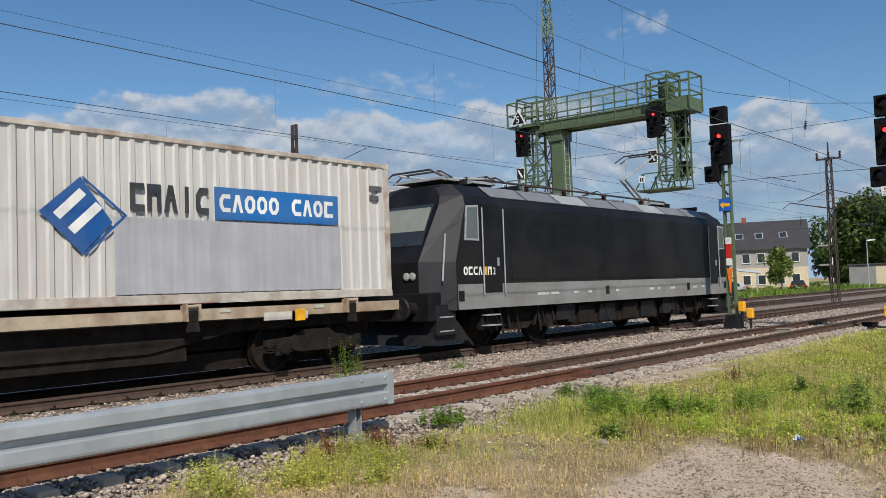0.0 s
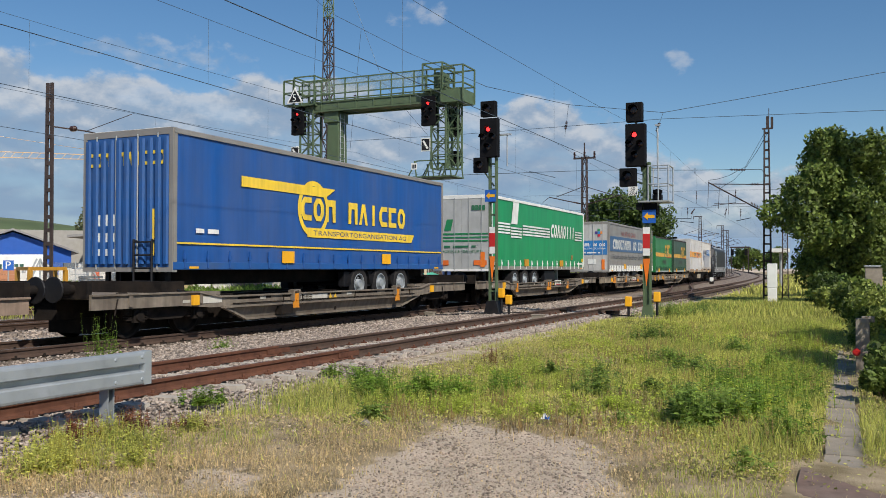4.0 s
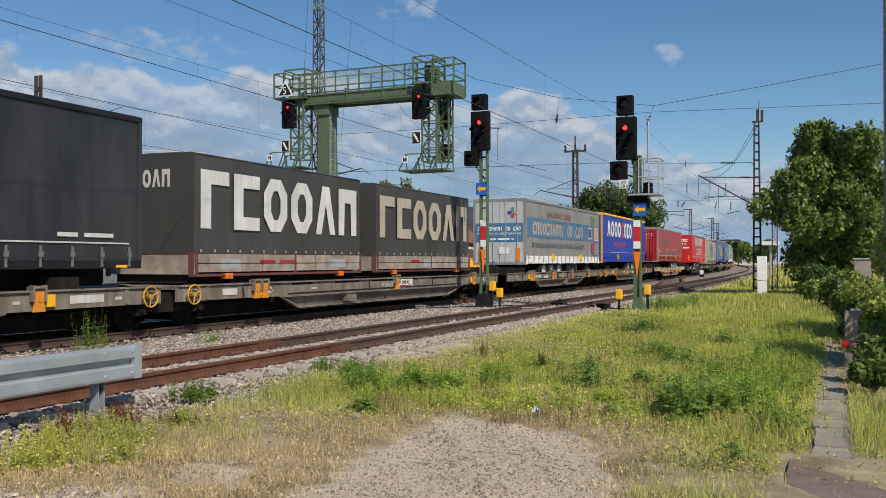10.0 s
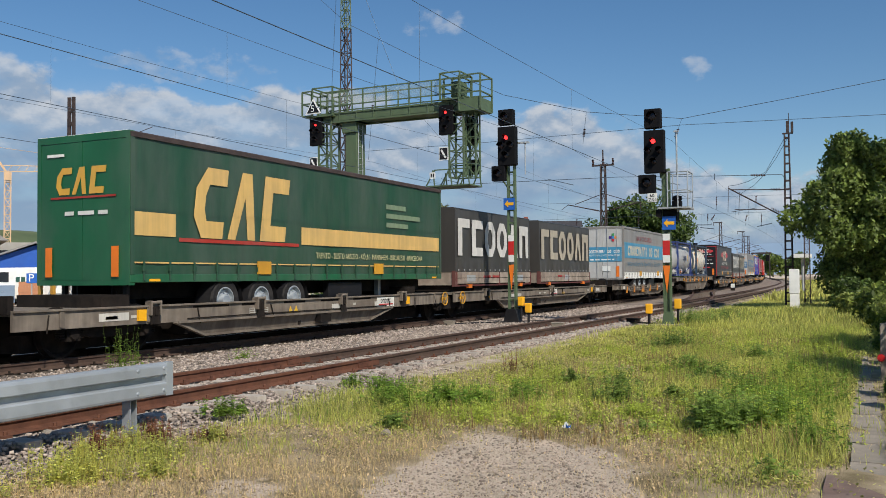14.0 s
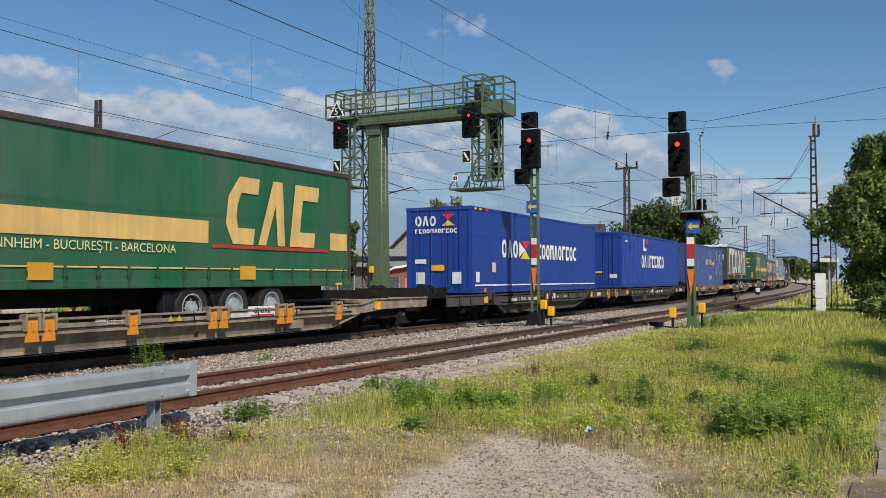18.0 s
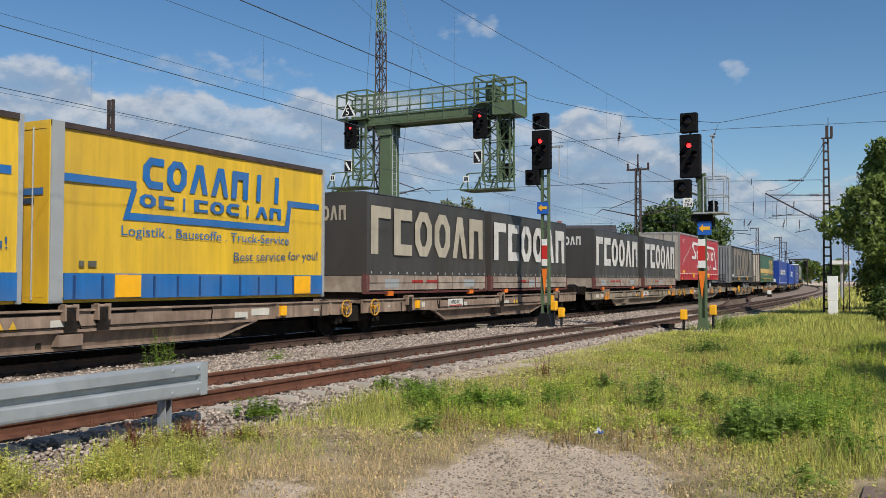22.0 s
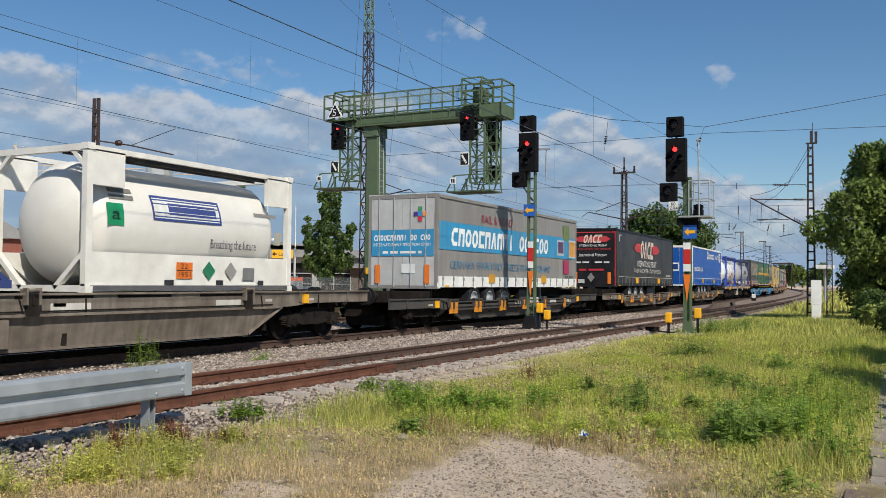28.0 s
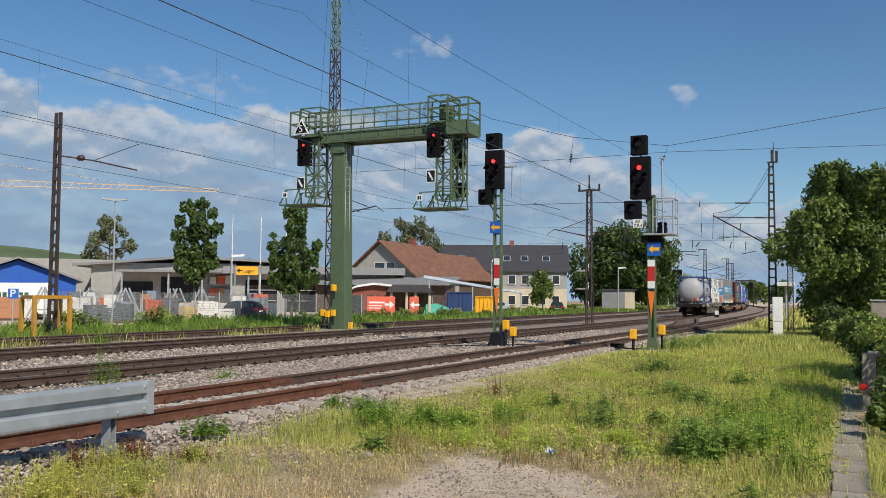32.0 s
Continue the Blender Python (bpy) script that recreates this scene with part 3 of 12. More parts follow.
def leafy(name, col, var=0.35, trans=0.35, rough=0.55):
    """Thin leaf: some light passes through it."""
    if name in MATS:
        return MATS[name]
    m = bpy.data.materials.new(name)
    m.use_nodes = True
    n, l = m.node_tree.nodes, m.node_tree.links
    b = n["Principled BSDF"]
    geo = n.new("ShaderNodeNewGeometry")
    tc = n.new("ShaderNodeTexCoord")
    nz = n.new("ShaderNodeTexNoise")
    nz.inputs["Scale"].default_value = 0.6
    l.new(tc.outputs["Object"], nz.inputs["Vector"])
    add = n.new("ShaderNodeMath")
    l.new(geo.outputs["Random Per Island"], add.inputs[0])
    l.new(nz.outputs[0], add.inputs[1])
    ramp = n.new("ShaderNodeValToRGB")
    ramp.color_ramp.elements[0].position, ramp.color_ramp.elements[1].position = 0.25, 1.4
    c = Vector(col)
    ramp.color_ramp.elements[0].color = (*(c * (1 - var)), 1)
    ramp.color_ramp.elements[1].position = 1.0
    ramp.color_ramp.elements[1].color = (c.x * (1 + var * 1.2), c.y * (1 + var), c.z * (1 + var * 0.5), 1)
    half = n.new("ShaderNodeMath")
    half.operation = "MULTIPLY"
    half.inputs[1].default_value = 0.66
    l.new(add.outputs[0], half.inputs[0])
    l.new(half.outputs[0], ramp.inputs[0])
    l.new(ramp.outputs[0], b.inputs["Base Color"])
    b.inputs["Roughness"].default_value = rough
    b.inputs["Specular IOR Level"].default_value = 0.3
    tr = n.new("ShaderNodeBsdfTranslucent")
    l.new(ramp.outputs[0], tr.inputs[0])
    mx = n.new("ShaderNodeMixShader")
    mx.inputs[0].default_value = trans
    l.new(b.outputs[0], mx.inputs[1])
    l.new(tr.outputs[0], mx.inputs[2])
    l.new(mx.outputs[0], n["Material Output"].inputs[0])
    MATS[name] = m
    return m


G_DRY = leafy("dry_grass", (0.6, 0.49, 0.3), 0.5, 0.45)
G_LIME = leafy("fresh_grass", (0.5, 0.53, 0.165), 0.6, 0.5)
G_GREEN = leafy("green_weed", (0.2, 0.32, 0.06), 0.6, 0.5)


def patch(x, y, s, seed):
    return 0.5 + 0.5 * np.sin(x * s + seed + 1.7 * np.sin(y * s * 0.7 + seed)) * np.sin(y * s * 0.9 + 2 * seed + 1.3 * np.sin(x * s * 1.1))


def tallness(x, y):
    t = np.zeros_like(x)
    for a, b, rad, h in TALL:
        t = np.maximum(t, h * np.exp(-((x - a) ** 2 + ((y - b) * 0.8) ** 2) / rad ** 2))
    return t


def free(x, y):
    """0 on gravel and on the slabs, 1 on turf."""
    g = np.clip(0.5 - bare(x, y) * 1.8, 0.0, 1)
    path = ((x > -0.3) & (x < 0.06) & (y > 6.6) & (y < 20)) | ((x > -0.5) & (x < 0.95) & (y > 6.4) & (y < 8.4))
    edge = np.clip((-6.4 - x + 0.25 * np.sin(y * 2.3) + 0.2 * np.sin(y * 5.1)) * 2.2, 0, 1) * (y < 17)
    return np.where(path, 0.05, g) * (1 - 0.94 * edge)


def worn(x, y):
    """1 on the dry worn turf round the bare patches, 0 in the lush meadow."""
    return np.clip((9.7 + 0.5 * np.sin(x * 1.7) - y) / 1.4, 0, 1) * np.clip((-1.15 - x) / 0.5, 0, 1)


def meadow(x, y, r):
    """Fresh grass: thick in the tall patches, thin and short on the worn turf."""
    t = tallness(x, y)
    p = np.clip(0.03 + 2.4 * t + (0.25 + 0.6 * patch(x, y, 0.9, 4)) * (1 - worn(x, y)), 0, 1)
    return free(x, y) * p, 0.22 + 1.15 * t + 0.3 * patch(x, y, 3.1, 6) * (1 - 0.6 * worn(x, y))


def straw(x, y, r):
    w = worn(x, y)
    return np.maximum(free(x, y), 0.04) * (0.2 + 0.5 * patch(x, y, 1.3, 2) + 0.5 * w) * np.clip(1.25 - tallness(x, y) * 2.2, 0.1, 1), 0.35 + 0.45 * patch(x, y, 2.1, 1) + 0.25 * w


def far_meadow(x, y, r):
    return np.where(x - np.array([bend(q) for q in y]) > -6.9, 0.4 + 0.6 * patch(x, y, 0.7, 4), 0.03), 0.4 + 1.3 * tallness(x, y)


blades("dry_grass", 170000, -7.0, 0.6, 4.2, 24, 0.025, 0.125, 0.004, G_DRY, 11, "short dry straw-coloured grass", straw, far=1.7, lean=0.8)
blades("fresh_grass", 210000, -7.3, 0.9, 4.4, 30, 0.07, 0.34, 0.0055, G_LIME, 12, "yellow-green meadow grass", meadow, far=1.5, lean=0.6)
blades("fresh_grass", 60000, -8.2, 2.0, 24, 60, 0.1, 0.4, 0.012, G_LIME, 13, "yellow-green meadow grass", far_meadow, far=1.3)
blades("far_grass", 45000, -34.0, 9.0, 58, 230, 0.12, 0.5, 0.035, G_LIME, 18, "pale green grass beside the line further up", lambda x, y, r: (1.0 * (x - np.array([bend(q) for q in y]) > -6.7), 0.5 + 0.8 * patch(x, y, 0.4, 2)), far=1.2)
blades("green_weeds", 30000, -7.2, 1.2, 4, 45, 0.06, 0.36, 0.009, G_GREEN, 14, "dark green weeds among the grass", lambda x, y, r: (free(x, y) * np.clip(tallness(x, y) * 1.2 - 0.12 + 0.5 * (patch(x, y, 1.7, 7) > 0.72) * (y > 8.8), 0, 1), 0.5 + 1.1 * tallness(x, y)), lean=0.8, far=1.4)


def herbs(name, label, spots, m, leaf, seed, narrow=0.3, lift=0.35):
    """Upright leafy stems in patches. spots: (x, y, radius, stems, height)."""
    r = np.random.default_rng(seed)
    quads = []
    for x, y, rad, n, h in spots:
        a, d = r.uniform(0, 6.28, n), rad * np.abs(r.normal(0, 0.62, n))
        sx, sy = x + np.cos(a) * d, y + np.sin(a) * d * 0.9
        sh = h * r.uniform(0.3, 1.15, n)
        lx, ly = r.normal(0, 0.12, n) * sh, r.normal(0, 0.12, n) * sh
        w = 0.004
        quads.append(np.stack([np.stack([sx - w, sy, sx * 0], -1), np.stack([sx + w, sy, sx * 0], -1), np.stack([sx + lx + w * 0.4, sy + ly, sh], -1), np.stack([sx + lx - w * 0.4, sy + ly, sh], -1)], 1))
        k = 13
        f = r.uniform(0.12, 1.0, (n, k))
        b = r.uniform(0, 6.28, (n, k))
        s = leaf * r.uniform(0.6, 1.3, (n, k)) * (1.15 - 0.5 * f)
        c = np.stack([sx[:, None] + lx[:, None] * f, sy[:, None] + ly[:, None] * f, sh[:, None] * f], -1)
        u = np.stack([np.cos(b), np.sin(b), r.uniform(-0.3, 0.9, (n, k)) * (lift + 0.3)], -1)
        v = np.stack([-np.sin(b), np.cos(b), r.uniform(-0.5, 0.5, (n, k))], -1) * narrow
        s = s[..., None]
        quads.append(np.stack([c, c + u * s * 0.45 + v * s, c + u * s - np.array([0, 0, 0.25]) * s, c + u * s * 0.45 - v * s], 2).reshape(-1, 4, 3))
    v = np.concatenate(quads)
    soup(name, v.reshape(-1, 3), np.arange(len(v) * 4).reshape(-1, 4), m, label, "weeds")


def carpet(name, label, n, x0, x1, y0, y1, size, high, m, seed, chance, far=1.5):
    """Small leaves and stems close to the soil."""
    r = np.random.default_rng(seed)
    x, y = r.uniform(x0, x1, n), y0 + (y1 - y0) * r.uniform(0, 1, n) ** far
    keep = r.uniform(0, 1, n) < chance(x, y)
    x, y = x[keep], y[keep]
    n = len(x)
    z = high * (0.15 + 0.85 * r.uniform(0, 1, n) ** 1.5) * (0.5 + patch(x, y, 2.3, 9))
    a = r.uniform(0, 6.28, n)
    s = (size * r.uniform(0.5, 1.4, n) * (1 + np.maximum(y - 12, 0) / 30))[:, None]
    u = np.stack([np.cos(a), np.sin(a), r.uniform(-0.2, 0.9, n)], -1) * s
    w = np.stack([-np.sin(a), np.cos(a), r.uniform(-0.4, 0.4, n)], -1) * s * 0.38
    c = np.stack([x, y, z], -1)
    v = np.stack([c, c + u * 0.5 + w, c + u, c + u * 0.5 - w], 1).reshape(-1, 3)
    soup(name, v, np.arange(n * 4).reshape(-1, 4), m, label, "weeds")


G_LEAF = leafy("low_leaf", (0.42, 0.43, 0.15), 0.65, 0.4)
G_DUST = leafy("withered_leaf", (0.54, 0.43, 0.28), 0.5, 0.3)
carpet("low_weeds", "low green leaves covering the meadow soil", 150000, -6.6, 0.3, 7.5, 28, 0.03, 0.09, G_LEAF, 71, lambda x, y: free(x, y) * np.clip(0.25 + 0.75 * patch(x, y, 1.1, 5), 0, 1) * (1 - 0.85 * worn(x, y)))
carpet("withered_leaves", "withered leaves and stalks in the worn turf", 60000, -6.6, 0.0, 4.6, 16, 0.022, 0.05, G_DUST, 72, lambda x, y: np.clip(free(x, y) + 0.05, 0, 1) * (0.35 + 0.65 * worn(x, y)))
G_NETTLE = leafy("nettle_green", (0.23, 0.34, 0.09), 0.6, 0.5)
G_RED = leafy("reddish_weed", (0.22, 0.1, 0.06), 0.4, 0.4)
G_FLOWER = leafy("yellow_blossom", (0.5, 0.47, 0.12), 0.3, 0.4)
herbs("nettle_patch", "dark green nettles standing beside the gravel", [(-1.72, 10.1, 0.26, 70, 0.42), (-1.5, 9.7, 0.24, 60, 0.4), (-1.3, 10.3, 0.26, 60, 0.44), (-1.75, 11.0, 0.25, 30, 0.34)], G_NETTLE, 0.085, 81)
herbs("weed_patch", "green leafy weeds at the edge of the ballast", [(-1.0, 10.6, 0.5, 60, 0.46), (-1.2, 11.6, 0.6, 70, 0.42), (-1.6, 12.9, 0.6, 60, 0.36), (-0.6, 9.3, 0.35, 36, 0.42), (-0.7, 12.2, 0.5, 50, 0.45), (-1.2, 14.6, 0.7, 70, 0.42), (-2.6, 15.2, 0.8, 60, 0.3), (-5.6, 10.3, 0.4, 90, 0.36), (-5.1, 10.5, 0.42, 120, 0.36), (-4.7, 10.75, 0.3, 70, 0.3), (-4.3, 11.3, 0.3, 70, 0.32), (-5.9, 10.6, 0.3, 60, 0.32), (-6.4, 11.2, 0.4, 70, 0.3)], G_GREEN, 0.07, 82)
herbs("weed_tufts", "dark green weed tufts in the dry meadow", [(-3.1, 11.75, 0.34, 56, 0.36), (-3.45, 13.3, 0.34, 44, 0.34), (-2.55, 12.4, 0.18, 30, 0.22), (-4.3, 13.5, 0.22, 45, 0.26), (-2.2, 14.4, 0.45, 90, 0.3), (-3.0, 16.2, 0.5, 80, 0.3), (-2.3, 9.7, 0.16, 20, 0.16), (-4.9, 8.85, 0.16, 35, 0.2), (-0.85, 7.9, 0.12, 12, 0.2), (-2.1, 18.5, 0.6, 100, 0.34), (-4.3, 21, 0.7, 120, 0.4), (-5.6, 30.6, 0.8, 160, 0.6), (-4.9, 33, 0.9, 150, 0.5)], G_NETTLE, 0.075, 83)
herbs("flowering_weeds", "yellow-flowering weeds beside the crash barrier", [(-6.5, 5.9, 0.4, 120, 0.27), (-6.1, 5.4, 0.35, 110, 0.24), (-6.7, 6.7, 0.35, 90, 0.26), (-6.1, 6.4, 0.4, 110, 0.24), (-5.6, 5.9, 0.3, 70, 0.2), (-6.85, 5.0, 0.4, 100, 0.26), (-6.2, 7.4, 0.3, 60, 0.2), (-6.3, 4.7, 0.35, 90, 0.24)], G_LIME, 0.035, 84, 0.4)
G_HERB = leafy("meadow_herb", (0.45, 0.54, 0.12), 0.55, 0.5)
G_STALK = leafy("brown_seed_stalk", (0.36, 0.27, 0.14), 0.5, 0.4)
herb_r = random.Random(97)
herb_spots = [(herb_r.uniform(-5.6, -0.7), 9.6 + 19 * herb_r.random() ** 1.3, herb_r.uniform(0.15, 0.5), herb_r.randint(14, 40), herb_r.uniform(0.1, 0.24)) for i in range(230)]
herb_spots += [(herb_r.uniform(-1.6, -0.6) + 0.01 * (y - 10), y, herb_r.uniform(0.25, 0.5), 30, herb_r.uniform(0.2, 0.38)) for y in [10.5 + 0.28 * i for i in range(62)]]
herbs("meadow_herbs", "light green low herbs scattered through the meadow", herb_spots, G_HERB, 0.04, 87, 0.4)
herbs("seed_stalks", "brown dry seed stalks among the meadow grass", [(herb_r.uniform(-5.4, -0.4), 8.8 + 17 * herb_r.random() ** 1.3, herb_r.uniform(0.15, 0.45), herb_r.randint(8, 22), herb_r.uniform(0.12, 0.32)) for i in range(130)], G_STALK, 0.02, 88, 0.5)
herbs("blossoms", "small pale yellow blossoms on low weeds", [(-6.35, 5.8, 0.5, 70, 0.28), (-6.0, 5.6, 0.4, 60, 0.25), (-6.5, 6.5, 0.4, 40, 0.27)], G_FLOWER, 0.018, 85, 0.6)
herbs("sorrel_patch", "reddish sorrel beside the crash barrier", [(-6.95, 6.5, 0.25, 60, 0.26), (-6.75, 7.1, 0.25, 60, 0.22), (-7.1, 7.4, 0.25, 40, 0.2), (-6.4, 7.5, 0.2, 24, 0.18), (-5.75, 14.6, 0.2, 16, 0.5)], G_RED, 0.04, 86, 0.35)
herbs("track_tufts", "small green tufts growing in the ballast", [(-7.35, 8.9, 0.2, 45, 0.24), (-7.25, 9.1, 0.14, 22, 0.18), (-7.5, 12.2, 0.2, 24, 0.18), (-11.7, 14.8, 0.25, 30, 0.26), (-11.8, 11.6, 0.3, 34, 0.8), (-11.6, 11.75, 0.22, 16, 0.6), (-24.3, 19, 0.6, 90, 0.45), (-24.6, 24, 0.6, 70, 0.4), (-23.5, 16.5, 0.5, 60, 0.35)], G_GREEN, 0.06, 87)
G_VERGE = leafy("verge_green", (0.22, 0.285, 0.08), 0.65, 0.42)
blades("verge_grass", 90000, -36, -28.8, 18, 130, 0.08, 0.34, 0.018, G_VERGE, 15, "tall green verge beyond the outer track", lambda x, y, r: (np.ones_like(x), 0.6 + 0.8 * patch(x, y, 0.8, 3)), far=1.3)
blades("far_verge", 40000, -75, -28.8, 118, 330, 0.2, 0.7, 0.06, G_VERGE, 19, "green verge beyond the tracks further up", lambda x, y, r: (1.0 * (x - np.array([bend(q) for q in y]) < -28.8), 0.5 + 0.8 * patch(x, y, 0.4, 2)), far=1.3)
blades("verge_weeds", 50000, -35, -28.8, 20, 130, 0.12, 0.6, 0.03, G_GREEN, 16, "green weeds on the verge beyond the outer track", lambda x, y, r: (patch(x, y, 0.9, 5), 0.6 + 0.8 * patch(x, y, 0.8, 3)), lean=0.9, far=1.3)
blades("track_weeds", 9000, -27.5, -22.0, 12, 45, 0.1, 0.4, 0.015, G_LIME, 17, "sparse weeds between the outer tracks", lambda x, y, r: ((patch(x, y, 1.1, 3) > 0.6) * 1.0 * (abs(x + 24.6) < 1.0), 0.5 + patch(x, y, 2, 1)))


# ---- leaves and trees ----
BARK = mat("bark", (0.13, 0.1, 0.075), 0.9, 0, 0.3, 9, (0.06, 0.05, 0.04), 0.5, 3, 0.5, 30)


def leaf_cloud(parent, name, blobs, n, size, m, seed, shell=0.55, label=""):
    r = np.random.default_rng(seed)
    vol = np.array([b[3] * b[3] for b in blobs])
    pick = r.choice(len(blobs), n, p=vol / vol.sum())
    bl = np.array(blobs)[pick]
    d = r.normal(0, 1, (n, 3))
    d /= np.linalg.norm(d, axis=1)[:, None]
    rad = bl[:, 3:4] * (shell + (1 - shell) * r.uniform(0, 1, (n, 1)) ** 0.5) * (1 + 0.25 * np.sin(d[:, :1] * 5 + d[:, 1:2] * 4 + pick[:, None]))
    c = bl[:, :3] + d * rad * np.array([1, 1, bl[0, 4] if bl.shape[1] > 4 else 1.0])
    c[:, 2] = np.maximum(c[:, 2], 0.05)
    u = r.normal(0, 1, (n, 3))
    u /= np.linalg.norm(u, axis=1)[:, None]
    w = np.cross(u, d + r.normal(0, 0.6, (n, 3)))
    w /= np.linalg.norm(w, axis=1)[:, None] + 1e-9
    s = size * r.uniform(0.6, 1.4, (n, 1))
    v = np.stack([c - u * s, c + w * s * 0.55 - u * s * 0.1, c + u * s, c - w * s * 0.55 - u * s * 0.1], 1).reshape(-1, 3)
    f = np.arange(n * 4).reshape(n, 4)
    ob = soup(name, v, f, m)
    if parent:
        ob.parent = parent
    return tagged(ob, label) if label else ob


def tree(name, label, x, y, h, trunk_h, blobs, n, leaf, m, seed, trunk_r=0.15, z0=0.0, group=""):
    """blobs: (dx, dy, z, radius) of the crown's clumps, in the tree's space."""
    t = thing(name, label, "tree", pose(x, y, z0), group=group)
    g = Mesh()
    g.tube((0, 0, -0.1), (0, 0, trunk_h), trunk_r, 10, trunk_r * 0.8)
    g.tube((0, 0, trunk_h), (0.1, 0, trunk_h + (h - trunk_h) * 0.6), trunk_r * 0.8, 8, trunk_r * 0.25)
    for b in blobs:
        z = max(trunk_h * 0.7, b[2] - b[3] * 0.9)
        g.tube((0, 0, min(z, h * 0.7)), (b[0], b[1], b[2]), trunk_r * 0.4, 6, trunk_r * 0.08)
    g.ob("trunk", BARK, t)
    leaf_cloud(t, "crown", [(*b[:4], 1.0) for b in blobs], n, leaf, m, seed)
    return t


def clumps(seed, n, rx, ry, z0, z1, r0, r1, taper=0.5):
    r = np.random.default_rng(seed)
    out = []
    for i in range(n):
        k = (i + 0.5) / n
        z = z0 + (z1 - z0) * k
        sp = 1 - taper * abs(2 * k - 0.9)
        a = r.uniform(0, 6.28)
        d = r.uniform(0.2, 1)
        out.append((math.cos(a) * rx * sp * d, math.sin(a) * ry * sp * d, z, r.uniform(r0, r1) * (0.7 + 0.3 * sp)))
    return out


L_DARK = leafy("dark_leaf", (0.075, 0.125, 0.032), 0.6, 0.3)
L_MID = leafy("leaf_green", (0.13, 0.19, 0.045), 0.6, 0.35)
L_LIGHT = leafy("light_leaf", (0.3, 0.37, 0.11), 0.6, 0.45)
L_TREE = leafy("sunlit_leaf", (0.15, 0.215, 0.06), 0.7, 0.34)
L_GREY = leafy("grey_green_leaf", (0.17, 0.19, 0.095), 0.35, 0.3)

# beside the path
tree("broadleaf_tree", "large broadleaf tree with dense dark green crown", -0.5, 46.8, 9.0, 1.5, clumps(3, 46, 3.5, 2.6, 1.2, 7.9, 0.6, 1.3, 0.55), 46000, 0.11, L_TREE, 31, 0.22)
tree("broadleaf_tree", "large broadleaf tree with dense green crown", 5.0, 54, 10.4, 1.5, clumps(4, 34, 4.2, 2.8, 1.0, 8.8, 0.8, 1.6, 0.45), 26000, 0.12, L_TREE, 32, 0.22)
tree("hedge_tree", "overgrown hazel thicket with light green leaves", 2.05, 20.5, 4.0, 0.6, clumps(5, 40, 1.15, 2.2, 0.5, 3.4, 0.35, 0.65, 0.5), 30000, 0.06, L_LIGHT, 33, 0.06)
tree("hedge_tree", "overgrown hazel thicket with light green leaves", 1.75, 15.5, 3.4, 0.5, clumps(6, 24, 0.8, 1.8, 0.5, 3.1, 0.35, 0.65, 0.5), 24000, 0.05, L_LIGHT, 34, 0.05)
tree("hedge_tree", "overgrown hazel thicket with dark green leaves", 3.4, 31, 2.4, 0.4, clumps(7, 28, 1.5, 3.6, 0.3, 2.0, 0.5, 0.8, 0.5), 24000, 0.085, L_MID, 35, 0.07)
for i, (x, y, w, h, m, sd) in enumerate([(0.6, 18.5, 0.6, 0.9, L_LIGHT, 41), (0.8, 13.6, 0.5, 0.8, L_TREE, 42), (0.4, 24, 0.9, 1.0, L_LIGHT, 43), (0.5, 28, 0.9, 0.8, L_MID, 44), (0.3, 34, 1.0, 0.9, L_MID, 45), (1.0, 10.8, 0.45, 0.7, L_LIGHT, 46), (-0.9, 44, 1.4, 1.2, L_DARK, 47), (0.6, 16.4, 0.35, 0.6, L_LIGHT, 48), (0.35, 12.6, 0.22, 0.4, L_MID, 49), (0.25, 21.5, 0.5, 0.7, L_MID, 40), (-0.4, 39.5, 0.9, 0.8, L_LIGHT, 39)]):
    t = thing("bramble_bush", "low leafy bramble bush beside the path", "bush", pose(x, y, 0), group="bushes by the path")
    b = clumps(50 + i, 9, w, w * 1.4, 0.15, h, w * 0.35, w * 0.6, 0.6)
    g = Mesh()
    for c in b:
        g.tube((0, 0, 0), c[:3], 0.012, 5, 0.004)
    g.ob("stem", BARK, t)
    leaf_cloud(t, "foliage", [(*c, 1.0) for c in b], 6000, 0.045 if y < 26 else 0.09, m, sd, 0.4)


# ---- slabs, posts and litter ----
SLABM = mat("weathered_concrete", (0.31, 0.265, 0.21), 0.92, 0, 0.2, 5, (0.17, 0.15, 0.12), 0.6, 1.6, 0.3, 60, piece=0.12)


def slabs():
    t = thing("cable_trough", "narrow run of weathered concrete trough lids in the grass", "cable trough", kind="structure")
    me = Mesh().box(-0.17, 0.17, -0.245, 0.245, -0.05, 0.012).data("slab", SLABM)
    for i in range(26):
        y = 8.6 + i * 0.5
        share("slab", me, t, pose(-0.06 - 0.028 * (y - 8) + 0.01 * (i % 3), y, 0.008 + 0.006 * (i % 2), 0.4 * (i % 3), 0.5 * (i % 2), 1 + (i % 4) * 0.6))
    plate = mat("brown_chequer_plate", (0.2, 0.13, 0.1), 0.8, 0.2, 0.2, 7, (0.3, 0.26, 0.21), 0.5, 1.5, 0.1, 40)
    Mesh().box(-0.42, 0.9, 6.6, 8.22, -0.05, 0.016).ob("cover_plate", plate, t, bevel=0.004)


slabs()


